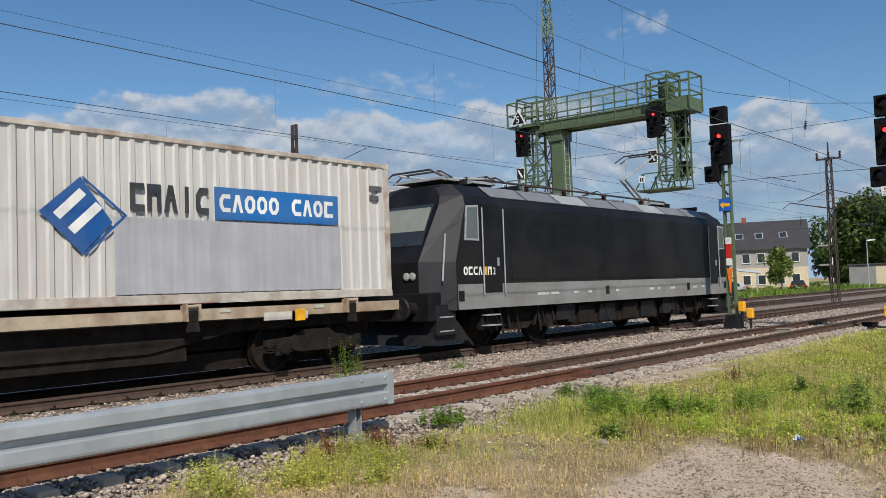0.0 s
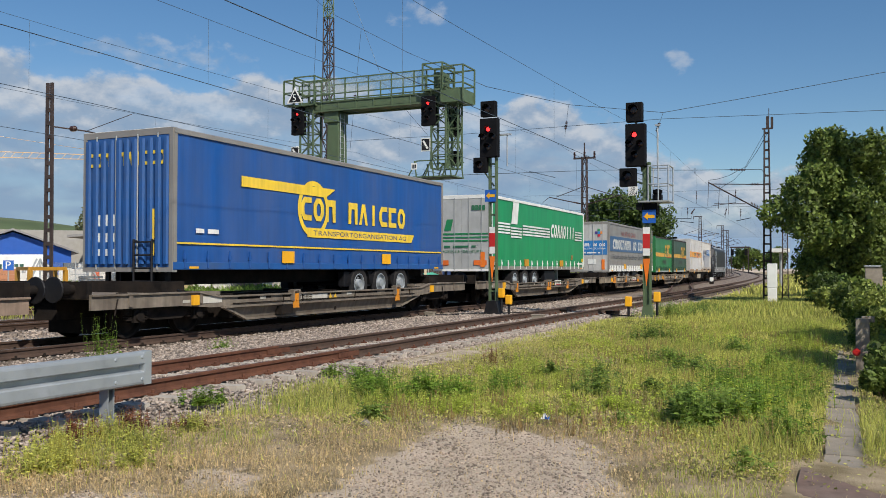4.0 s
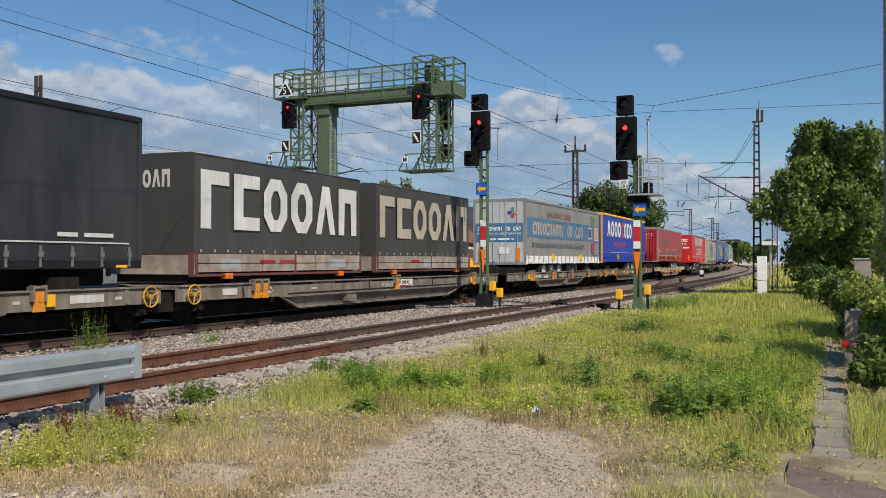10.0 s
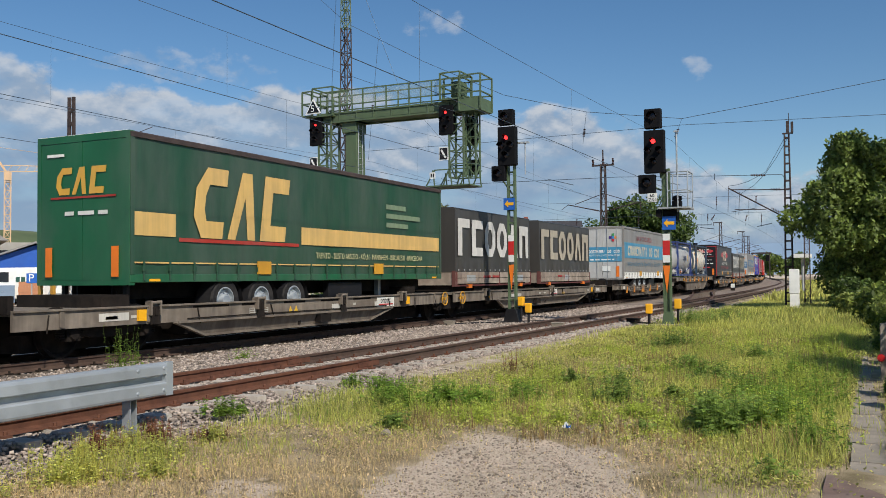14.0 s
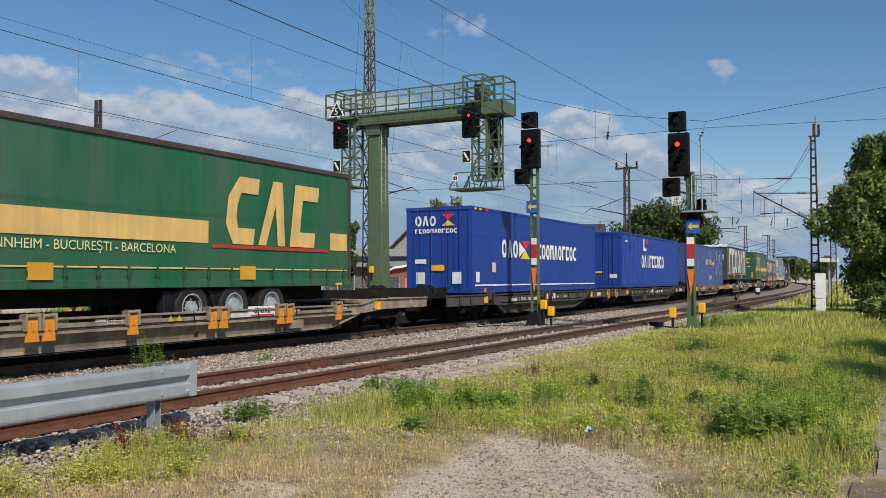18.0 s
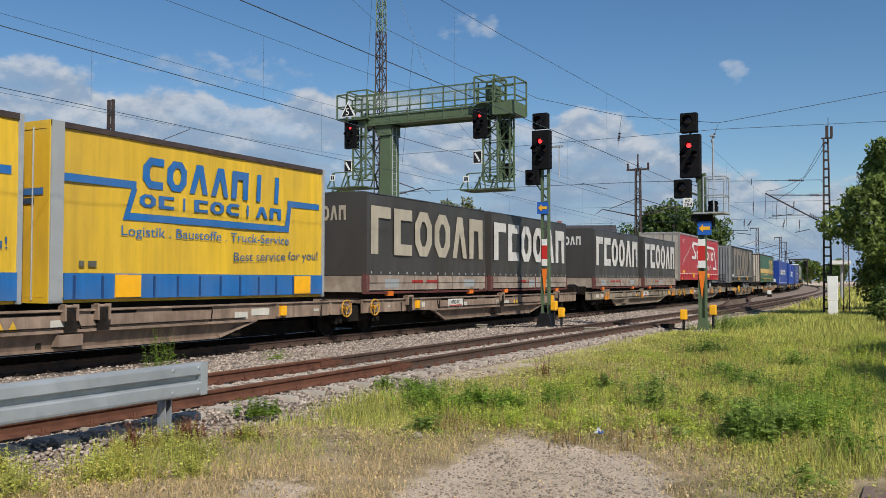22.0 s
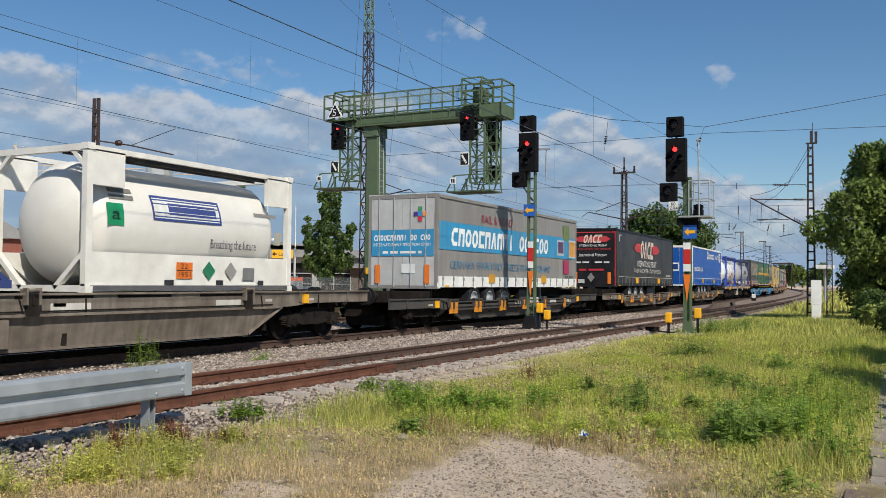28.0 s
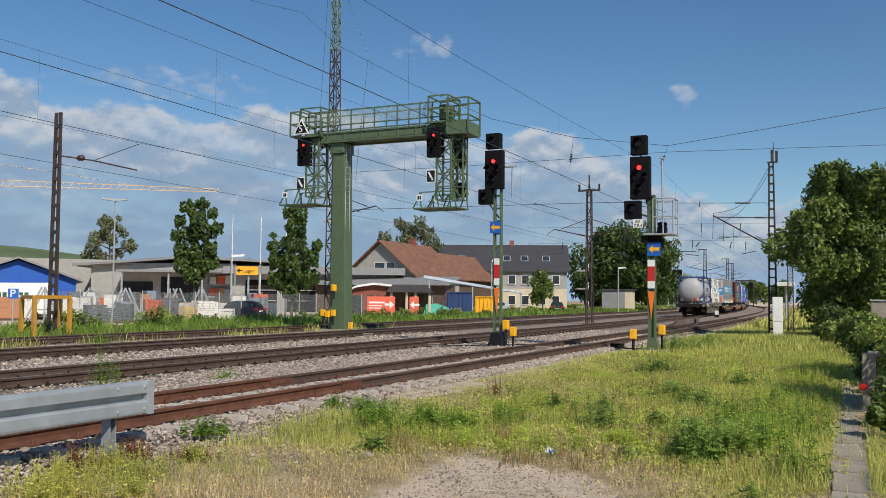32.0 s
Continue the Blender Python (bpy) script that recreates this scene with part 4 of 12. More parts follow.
def small_things():
    t = thing("marker_post", "square grey concrete marker post", "post", pose(-3.45, 44.5, 0))
    Mesh().box(-0.2, 0.2, -0.17, 0.17, -0.1, 0.78).ob("base", WHITE, t, bevel=0.02)
    Mesh().box(-0.215, 0.215, -0.185, 0.185, 0.79, 1.92).ob("hood", WHITE, t, bevel=0.02)
    t = thing("cable_marker", "short grey concrete post with a red cap among bushes", "post", pose(0.12, 15.5, 0))
    Mesh().box(-0.1, 0.1, -0.07, 0.07, -0.1, 0.92).ob("post", SLABM, t, bevel=0.01)
    Mesh().box(-0.02, 0.17, -0.05, 0.05, 0.86, 0.95).ob("arm", SLABM, t, bevel=0.01)
    Mesh().lathe([(0.055, -0.03), (0.06, 0.0), (0.04, 0.04)], 12, "y", (-0.09, -0.12, 0.4)).ob("red_cap", RED, t)
    t = thing("crumpled_wrapper", "crumpled white and blue plastic wrapper lying on the grass", "litter", pose(-3.05, 9.35, 0.06))
    r = random.Random(4)
    g = Mesh()
    ring = [[(0.019 * j * math.cos(a) * r.uniform(0.6, 1.2), 0.015 * j * math.sin(a) * r.uniform(0.6, 1.2), max(0, 0.055 - 0.014 * j + r.uniform(-0.02, 0.025))) for a in [i * 0.7854 for i in range(8)]] for j in range(0, 4)]
    for j in range(3):
        for i in range(8):
            g.add([ring[j][i], ring[j][(i + 1) % 8], ring[j + 1][(i + 1) % 8], ring[j + 1][i]], [(0, 1, 2, 3)], (i % 3 == 0) * 1)
    g.ob("film", [WHITE, BLUE], t)
    t = thing("relay_cabinet", "weathered grey relay cabinet half hidden in bushes", "cabinet", pose(0.75, 41, 0))
    Mesh().box(-0.32, 0.32, -0.3, 0.3, 0, 1.75).ob("body", SLABM, t, bevel=0.02)
    Mesh().box(-0.37, 0.37, -0.35, 0.35, 1.75, 1.82).ob("lid", GREY_STEEL, t, bevel=0.02)
    t = thing("rubble_stone", "pale rounded stone at the edge of the grass", "stone", pose(-4.75, 8.4, 0.03))
    Mesh().lathe([(0.0, -0.04), (0.05, -0.03), (0.06, 0.01), (0.03, 0.05)], 9, "z").ob("stone", SLABM, t)


small_things()

# ---- signals ----
HOOD = mat("signal_head_black", (0.006, 0.006, 0.007), 0.7, 0, 0.2, 5, spec=0.15)


def lattice(g, a, b, w0, w1, step, bar=0.04, leg=0.07, mi=0):
    """Four legs from a to b with crossed bars; square, w0 wide below and w1 above."""
    a, b = Vector(a), Vector(b)
    n = max(2, int((b - a).length / step))
    cs = []
    for i in range(n + 1):
        k = i / n
        w = (w0 + (w1 - w0) * k) / 2
        c = a.lerp(b, k)
        cs.append([c + Vector((sx * w, sy * w, 0)) for sx, sy in ((-1, -1), (1, -1), (1, 1), (-1, 1))])
    for j in range(4):
        g.beam(cs[0][j], cs[-1][j], leg, leg, mi)
    for i in range(n):
        for j in range(4):
            k = (j + 1) % 4
            g.beam(cs[i][j], cs[i + 1][k] if (i + j) % 2 else cs[i + 1][j], bar, bar, mi) if (i + j) % 2 else g.beam(cs[i][k], cs[i + 1][j], bar, bar, mi)
            g.beam(cs[i][j], cs[i][k], bar, bar, mi)


def lamp_head(t, x, z0, z1, w, y, lenses, depth=0.28, lit=True):
    """A signal head facing the camera; lenses: (dx, z, radius, lit)."""
    g = Mesh().box(x - w / 2, x + w / 2, y, y + depth, z0, z1)
    h = g.ob("signal_head", HOOD, t, bevel=0.02)
    for dx, z, r, on in lenses:
        Mesh().lathe([(r, -0.012), (r * 0.8, -0.03), (0.01, -0.04)], 14, "y", (x + dx, y, z)).ob("lens", LAMP_RED if on else LENS_DARK, h, label="lit red lamp lens" if on else "")
        g = Mesh()
        for i in range(7):
            a, b = math.pi * i / 7, math.pi * (i + 1) / 7
            p = [(x + dx + r * 1.25 * math.cos(q), y - d, z + r * 1.25 * math.sin(q)) for q in (a, b) for d in (0, 0.2)]
            g.add(p, [(0, 1, 3, 2)])
        g.ob("hood", HOOD, h)
    return h


def arrow_sign(t, x, y, z, s):
    p = Mesh().box(x - s / 2, x + s / 2, y - 0.012, y, z - s / 2, z + s / 2).ob("arrow_sign", BLUE, t, label="blue square sign with a yellow arrow")
    k = s * 0.4
    pts = [(-k, 0), (-0.1 * s, -k * 0.75), (-0.1 * s, -k * 0.3), (k, -k * 0.3), (k, k * 0.3), (-0.1 * s, k * 0.3), (-0.1 * s, k * 0.75)]
    Mesh().prism([(x + a, z + b) for a, b in pts], "y", y - 0.02, y - 0.013).ob("arrow", YELLOW, p)


def bar_code(t, x, y, z, s):
    b = Mesh().box(x - s / 2, x + s / 2, y - 0.01, y, z - s / 2, z + s / 2).ob("plate", WHITE, t)
    for i in range(2):
        Mesh().box(x - s * 0.3 + i * s * 0.35, x - s * 0.05 + i * s * 0.35, y - 0.016, y - 0.011, z - s * 0.3, z + s * 0.3).ob("bar", BLACK, b)


def yellow_box(t, x, y, z, leg=0.5):
    p = Mesh().box(x - 0.105, x + 0.105, y - 0.1, y + 0.1, z - 0.19, z + 0.14).ob("magnet_box", YELLOW, t, bevel=0.03, label="yellow track magnet connection box")
    Mesh().tube((x, y, z - 0.2 - leg), (x, y, z - 0.18), 0.045, 8).ob("stand", BLACK, p)


def signal(x, y, near):
    t = thing("railway_signal", ("red light signal on a green post with a platform" if near else "red light signal on a grey-green lattice post"), "signal", pose(x, y, 0), group="signals beside the track")
    top = 5.2 if near else 7.0
    g = Mesh()
    half = 0.1 if near else 0.12
    for sx in (-half, half):
        g.box(sx - 0.028, sx + 0.028, -0.09, 0.09, 0.1, top)
    if near:
        g.box(-0.08, 0.08, -0.02, 0.02, 0.1, top)
    for i in range(int(top / 0.45)):
        g.box(-half, half, -0.03, 0.03, 0.4 + i * 0.45, 0.46 + i * 0.45)
    g.ob("post", GREEN, t)
    if near:
        g = Mesh()
        g.prism([(-0.2, 0), (0.24, 0), (0.13, 0.5), (-0.12, 0.5)], "y", -0.1, 0.1)
        g.ob("foot", GREEN, t)
        Mesh().box(-0.45, 0.45, -0.35, 0.35, -0.1, 0.1).ob("footing", SLABM, t, bevel=0.03)
        lamp_head(t, -0.36, 6.54, 7.18, 0.54, -0.3, [(0.0, 6.92, 0.13, False)])
        lamp_head(t, -0.32, 5.06, 6.47, 0.66, -0.3, [(-0.02, 6.1, 0.08, True), (-0.18, 5.79, 0.09, False), (0.18, 5.79, 0.09, False), (0.0, 5.43, 0.09, False)])
        lamp_head(t, -0.58, 4.4, 5.01, 0.54, -0.3, [(0.02, 4.74, 0.13, False)])
        g = Mesh()
        for a, b in (((-0.15, 0, 4.5), (-0.6, -0.1, 4.7)), ((-0.15, 0, 5.1), (-0.5, -0.1, 5.6)), ((-0.15, 0, 4.9), (-0.4, 0.0, 6.9))):
            g.tube(a, b, 0.035, 8)
        g.ob("bracket", GREEN, t)
        g = Mesh().box(-0.22, 0.78, -0.35, 0.6, 3.86, 3.91)
        g.prism([(-0.2, 3.86), (0.5, 3.86), (0.1, 3.6), (-0.1, 3.6)], "y", -0.06, 0.06)
        g.ob("platform", GREY_STEEL, t)
        rails = [(0.1, -0.3), (0.75, -0.3), (0.75, 0.57), (0.1, 0.57)]
        for px, py in rails + [(0.43, -0.3)]:
            Mesh().tube((px, py, 3.84), (px, py, 5.05), 0.022, 8).ob("railing_post", STEEL, t)
        for z in (4.45, 5.05):
            for a, b in zip(rails, rails[1:] + rails[:1]):
                Mesh().tube((*a, z), (*b, z), 0.02, 8).ob("railing_bar", STEEL, t)
        Mesh().tube((0.32, 0.2, 5.0), (0.32, 0.2, 6.45), 0.03, 8).ob("lamp_stem", STEEL, t)
        Mesh().box(0.24, 0.4, 0.14, 0.26, 6.42, 6.47).ob("lamp_cap", STEEL, t)
        arrow_sign(t, 0.1, -0.13, 3.4, 0.44)
        Mesh().box(0.22, 0.5, -0.2, 0.1, 3.92, 4.12).lathe([(0.1, 4.12), (0.16, 4.16), (0.16, 4.26), (0.06, 4.3)], 12, "z", (0.36, -0.05, 0)).ob("telephone_box", HOOD, t, label="black box on the platform")
        Mesh().box(-0.3, -0.12, -0.25, 0.4, 3.62, 3.84).box(-0.1, 0.35, -0.1, 0.3, 3.48, 3.84).ob("platform_bracket", HOOD, t)
        plate = Mesh().box(-0.55, -0.24, -0.3, -0.27, 4.1, 4.39).ob("number_plate", WHITE, t, label="white plate with black lettering")
        words(plate, "lettering", "60", pose(-0.47, -0.306, 4.26, 90), 0.11, HOOD)
        words(plate, "lettering", "ZR4", pose(-0.52, -0.306, 4.12, 90), 0.11, HOOD)
        base = 3.05
        hw = 0.115
    else:
        g = Mesh().prism([(-0.3, 0.05), (0.3, 0.05), (0.17, 0.55), (-0.17, 0.55)], "y", -0.2, 0.2)
        g.ob("foot", BLACK, t)
        lamp_head(t, -0.1, 7.04, 7.58, 0.55, -0.3, [(0.0, 7.3, 0.12, False)])
        lamp_head(t, -0.07, 5.6, 6.97, 0.66, -0.3, [(0.0, 6.58, 0.075, True), (-0.18, 6.3, 0.1, False), (0.18, 6.3, 0.1, False), (0.0, 5.95, 0.1, False)])
        lamp_head(t, -0.4, 5.07, 5.6, 0.5, -0.3, [(0.02, 5.32, 0.12, False)])
        Mesh().tube((0, 0.1, 4.6), (-0.3, -0.1, 5.1), 0.03, 8).ob("bracket", GREEN, t)
        Mesh().tube((0.45, 0.2, 5.3), (0.45, 0.2, 6.45), 0.025, 8).ob("lamp_stem", STEEL, t)
        Mesh().box(0.1, 0.6, 0.15, 0.25, 6.4, 6.46).ob("lamp_cap", STEEL, t)
        arrow_sign(t, -0.05, -0.13, 4.25, 0.42)
        base = 3.15
        hw = 0.1
    names = [("white_panel", WHITE, 0.22), ("red_panel", RED, 0.48), ("white_panel", WHITE, 0.24)]
    z = base
    for nm, m, h in names:
        Mesh().box(-hw, hw, -0.125, -0.105, z - h, z).ob(nm, m, t)
        z -= h
    Mesh().prism([(-hw, z - 0.1), (0, z - 1.0), (hw, z - 0.1)], "y", -0.125, -0.105).ob("orange_wedge", ORANGE, t)
    if near:
        yellow_box(t, -0.6, -0.1, 0.62, 0.4)
        yellow_box(t, 0.3, 0.1, 0.78, 0.5)
    else:
        yellow_box(t, 0.35, -0.1, 0.85, 0.45)
        yellow_box(t, 0.6, -0.05, 0.62, 0.35)
    return t


signal(-6.2, 29.8, True)
signal(-11.57, 29.6, False)


def gantry():
    t = thing("signal_gantry", "green steel cantilever gantry carrying railway signals over the tracks", "signal gantry", pose(0, 39, 0))
    g = Mesh()
    g.prism([(-24.15, 0.1), (-23.25, 0.1), (-23.4, 9.0), (-24.05, 9.0)], "y", -0.4, 0.4)
    g.ob("column", GREEN, t, bevel=0.03)
    Mesh().box(-24.2, -23.36, -0.5, 0.5, 9.0, 9.55).ob("column_head", GREEN, t, bevel=0.03)
    Mesh().box(-25.2, -23.0, -0.8, 0.8, -0.1, 0.16).ob("footing", SLABM, t)
    g = Mesh().tube((-23.35, -0.3, 0.2), (-23.35, -0.3, 9.4), 0.02, 6).tube((-23.35, 0.1, 0.2), (-23.35, 0.1, 9.4), 0.02, 6)
    for i in range(30):
        g.tube((-23.35, -0.3, 0.5 + 0.3 * i), (-23.35, 0.1, 0.5 + 0.3 * i), 0.012, 5)
    g.ob("ladder", STEEL, t)
    g = Mesh()
    for y in (-0.6, 0.55):
        g.box(-25.4, -17.0, y, y + 0.06, 9.58, 10.02)
        g.box(-25.4, -17.0, y - 0.05, y + 0.11, 9.98, 10.06).box(-25.4, -17.0, y - 0.05, y + 0.11, 9.53, 9.61)
        for i in range(9):
            g.box(-25.3 + i, -25.24 + i, y - 0.04, y + 0.1, 9.55, 10.02)
    g.box(-25.4, -17.0, -0.6, 0.6, 9.6, 9.64)
    g.ob("girder", GREEN, t)
    # walkway railings
    xs = [-25.4, -24.27, -22.89, -21.56, -20.29, -19.07, -18.4]
    for y in (-0.62, 0.62):
        for x in xs:
            Mesh().box(x - 0.03, x + 0.03, y - 0.03, y + 0.03, 10.05, 11.15).ob("railing_post", GREEN, t)
        for z in (10.4, 11.13):
            Mesh().box(-25.4, -17.0, y - 0.025, y + 0.025, z - 0.03, z + 0.03).ob("railing_bar", GREEN, t)
    mesh_m = bpy.data.materials.new("wire_mesh_panel")
    mesh_m.use_nodes = True
    b = mesh_m.node_tree.nodes["Principled BSDF"]
    b.inputs["Base Color"].default_value, b.inputs["Alpha"].default_value = (0.3, 0.36, 0.3, 1), 0.22
    for a, b in zip(xs, xs[1:]):
        Mesh().box(a + 0.06, b - 0.06, -0.625, -0.615, 10.45, 11.08).ob("mesh_panel", mesh_m, t)
    # cages
    for x0, x1, z0, z1 in ((-26.32, -25.75, 9.95, 11.2), (-25.7, -24.5, 9.9, 11.33), (-18.48, -17.45, 10.1, 11.35), (-17.5, -16.4, 9.5, 11.15)):
        c = Mesh().box(x0, x1, -0.9, 0.5, z0 - 0.04, z0 + 0.04).ob("cage_floor", GREEN, t)
        for x in (x0, x1):
            for y in (-0.9, 0.5):
                Mesh().beam((x, y, z0), (x, y, z1), 0.07).ob("cage_post", GREEN, c)
            for z in ((z0 + z1) / 2, z1):
                Mesh().beam((x, -0.9, z), (x, 0.5, z), 0.06).ob("cage_bar", GREEN, c)
        for z in ((z0 + z1) / 2, z1):
            for y in (-0.9, 0.5):
                Mesh().beam((x0, y, z), (x1, y, z), 0.06).ob("cage_bar", GREEN, c)
    Mesh().box(-17.5, -16.42, -0.85, 0.45, 9.5, 10.05).ob("end_panel", GREEN, t)
    Mesh().box(-18.1, -17.6, -0.5, 0.3, 10.25, 11.0).ob("equipment_case", GREEN, t, bevel=0.03)
    # hanging signal baskets
    for x, z0 in ((-25.1, 6.45), (-17.75, 6.0)):
        g = Mesh()
        lattice(g, (x, -0.3, z0 + 0.4), (x, -0.3, 10.2), 0.75, 0.75, 0.55, 0.045, 0.08)
        if x > -20:
            lattice(g, (x + 0.6, -0.1, z0 + 0.4), (x + 0.6, -0.1, 10.2), 0.5, 0.5, 0.6, 0.045, 0.07)
        g.ob("hanger", GREEN, t)
        w0, w1 = (x - 1.75, x + 0.45) if x < -20 else (x - 1.45, x + 0.85)
        bk = Mesh().box(w0, w1, -1.0, 0.4, z0 - 0.04, z0 + 0.02).ob("basket_floor", GREEN, t)
        for y in (-1.0, 0.4):
            Mesh().beam((w0, y, z0), (w0 + 0.45, y, z0 + 0.75), 0.05).ob("basket_bar", GREEN, bk)
            Mesh().beam((w0 + 0.45, y, z0 + 0.75), (w1, y, z0 + 0.75), 0.05).ob("basket_bar", GREEN, bk)
            for k in range(5):
                xx = w0 + 0.45 + (w1 - w0 - 0.5) * k / 4
                Mesh().beam((xx, y, z0), (xx + (0.3 if k % 2 else -0.1), y, z0 + 0.75), 0.05).ob("basket_bar", GREEN, bk)
        hx = x - 0.51
        lamp_head(t, hx, 8.45, 9.85, 0.74, -0.75, [(0.0, 9.5, 0.07, True), (-0.18, 9.17, 0.09, False), (0.18, 9.17, 0.09, False), (0.0, 8.78, 0.09, False)])
        s = Mesh().box(hx - 0.34, hx + 0.14, -0.8, -0.78, 7.22, 7.85).ob("line_sign", WHITE, t, label="white-rimmed black sign with a slanted white stroke")
        Mesh().box(hx - 0.3, hx + 0.1, -0.815, -0.802, 7.27, 7.8).ob("field", BLACK, s)
        Mesh().prism([(hx - 0.26, 7.7), (hx - 0.18, 7.75), (hx + 0.05, 7.36), (hx - 0.03, 7.31)], "y", -0.83, -0.818).ob("stroke", WHITE, s)
        bar_code(t, w0 + 0.35, -1.02, z0 + 0.5, 0.3)
    lamp_head(t, -17.42, 8.0, 9.4, 0.6, 0.2, [], 0.3)
    lamp_head(t, -17.4, 6.6, 7.3, 0.6, 0.2, [], 0.3)
    # figure sign
    g = Mesh().prism([(-26.09, 10.02), (-25.13, 10.02), (-25.61, 10.82)], "y", -0.98, -0.95)
    s = g.ob("figure_sign", WHITE, t, label="white-edged black triangular sign with figure 5")
    Mesh().prism([(-25.97, 10.08), (-25.25, 10.08), (-25.61, 10.69)], "y", -0.995, -0.983).ob("field", BLACK, s)
    words(s, "figure", "5", pose(-25.73, -1.0, 10.12, 90), 0.36, WHITE)
    for x, y, z in ((-23.75, -0.62, 2.1), (-24.35, -0.65, 0.85), (-23.75, -0.65, 0.85), (-24.05, -0.7, 0.8)):
        yellow_box(t, x, y, z + 0.15, 0.4)
    yellow_box(t, -22.6, -0.9, 0.4, 0.2)


gantry()

# ---- overhead line ----
MASTBROWN = mat("brown_mast_steel", (0.055, 0.04, 0.037), 0.8, 0.2, 0.25, 4, (0.1, 0.07, 0.06), 0.5, 1.5)
TIMBER_FAR = mat("brown_boards", (0.13, 0.08, 0.05), 0.85, 0, 0.3, 1.0, (0.06, 0.04, 0.03), 0.5, 0.4)
CERAMIC = mat("brown_insulator", (0.06, 0.03, 0.025), 0.3, 0, 0.2, 4)
WIRE = mat("weathered_wire", (0.09, 0.12, 0.15), 0.6, 0.5, 0.1, 4)


def mast(x, y, h, w0, w1, label, arms=(), top=0.0, m=MASTBROWN, step=0.9, leg=0.07):
    t = thing("catenary_mast", label, "mast", pose(x, y, 0), group="overhead line masts")
    g = Mesh()
    lattice(g, (0, 0, -0.1), (0, 0, h), w0, w1, step, leg * 0.6, leg)
    g.ob("lattice", m, t)
    if top:
        g = Mesh()
        lattice(g, (0, 0, h), (0, 0, h + top), w1, 0.32, step * 0.75, 0.035, 0.05)
        g.ob("top_lattice", GREEN, t, label="pale green upper lattice")
    for ax, z, rise in arms:
        s = 1 if ax > 0 else -1
        g = Mesh().tube((0, 0, z), (ax, 0, z + rise), 0.035, 8).tube((0, 0, z + 1.3), (ax * 0.8, 0, z + rise), 0.025, 8)
        g.tube((ax, 0, z + rise), (ax + 0.5 * s, 0, z + rise - 0.35), 0.02, 6)
        g.ob("bracket_arm", MASTBROWN, t)
        g = Mesh()
        for k in range(6):
            g.lathe([(0.03, 0), (0.075, 0.02), (0.03, 0.04)], 10, "x", (s * (0.45 + 0.07 * k), 0, z + rise * (0.45 + 0.07 * k) / abs(ax)))
        g.ob("insulator", CERAMIC, t)
    return t


def channel_mast(x, y, h):
    """Two steel channels tied with plates."""
    t = thing("catenary_mast", "slim brown riveted steel mast beyond the outer track", "mast", pose(x, y, 0), group="overhead line masts")
    g = Mesh()
    for s in (-1, 1):
        g.beam((s * 0.19, 0, -0.1), (s * 0.12, 0, h), 0.08, 0.14)
    for i in range(int(h / 0.55)):
        z = 0.4 + i * 0.55
        g.box(-0.15, 0.15, -0.05, 0.05, z, z + 0.16)
    g.ob("shaft", MASTBROWN, t)
    g = Mesh().tube((0.1, 0, 7.5), (0.9, 1.0, 7.4), 0.03, 8).tube((0.9, 1, 7.4), (2.6, 1.8, 7.0), 0.03, 8)
    g.tube((0.95, 1.05, 7.4), (2.7, 1.8, 8.1), 0.014, 6).ob("bracket_arm", MASTBROWN, t)
    Mesh().lathe([(0.05, 0), (0.12, 0.08), (0.12, 0.28), (0.05, 0.36)], 10, "x", (0.5, 0.6, 7.45)).ob("insulator", CERAMIC, t)
    return t


channel_mast(-30, 26.75, 9.3)
mast(-27.35, 44, 16.1, 0.62, 0.42, "tall brown lattice mast with a pale green top behind the gantry", ((2.8, 6.4, 0.5),), 5.8, step=0.7, leg=0.06)
mast(-17.3, 62, 9.6, 0.44, 0.3, "brown lattice mast between the tracks", ((2.6, 6.2, 0.6), (-2.6, 6.2, 0.6)), leg=0.06)
t = thing("mast_crossarm", "brown crossarm with insulators on top of the middle mast", "crossarm", pose(-17.3, 62, 9.5))
Mesh().box(-0.8, 0.8, -0.05, 0.05, -0.06, 0.06).ob("beam", MASTBROWN, t)
Mesh().box(-0.04, 0.04, -0.04, 0.04, 0.06, 1.1).ob("spike", MASTBROWN, t)
for x in (-0.72, 0.0, 0.72):
    g = Mesh()
    for k in range(4):
        g.lathe([(0.04, 0.06 + 0.1 * k), (0.1, 0.1 + 0.1 * k), (0.04, 0.16 + 0.1 * k)], 8, "z", (x, 0, 0))
    g.ob("insulator", CERAMIC, t)
t = thing("catenary_mast", "dark ladder-like steel mast with one slanted bracket beside the bushes", "mast", pose(-3.93, 47.8, 0), group="overhead line masts")
for sx in (-1, 1):
    for sy in (-1, 1):
        Mesh().beam((0.19 * sx, 0.15 * sy, -0.1), (0.1 * sx, 0.08 * sy, 8.7), 0.05, 0.05).ob("leg", MASTBROWN, t)
for i in range(20):
    z = 0.3 + 0.43 * i
    w = 0.19 - 0.0104 * z
    g = Mesh()
    for sy in (-1, 1):
        g.box(-w, w, sy * w * 0.8 - 0.015, sy * w * 0.8 + 0.015, z, z + 0.075)
        g.box(sy * w - 0.015, sy * w + 0.015, -w * 0.8, w * 0.8, z, z + 0.075)
    g.ob("tie_plate", MASTBROWN, t)
g = Mesh().tube((-0.2, 0, 4.56), (-2.86, 0, 6.13), 0.035, 8).tube((-0.15, 0, 5.92), (-2.7, 0, 6.04), 0.024, 8).tube((-2.56, 0, 5.01), (-1.02, 0, 4.97), 0.02, 6)
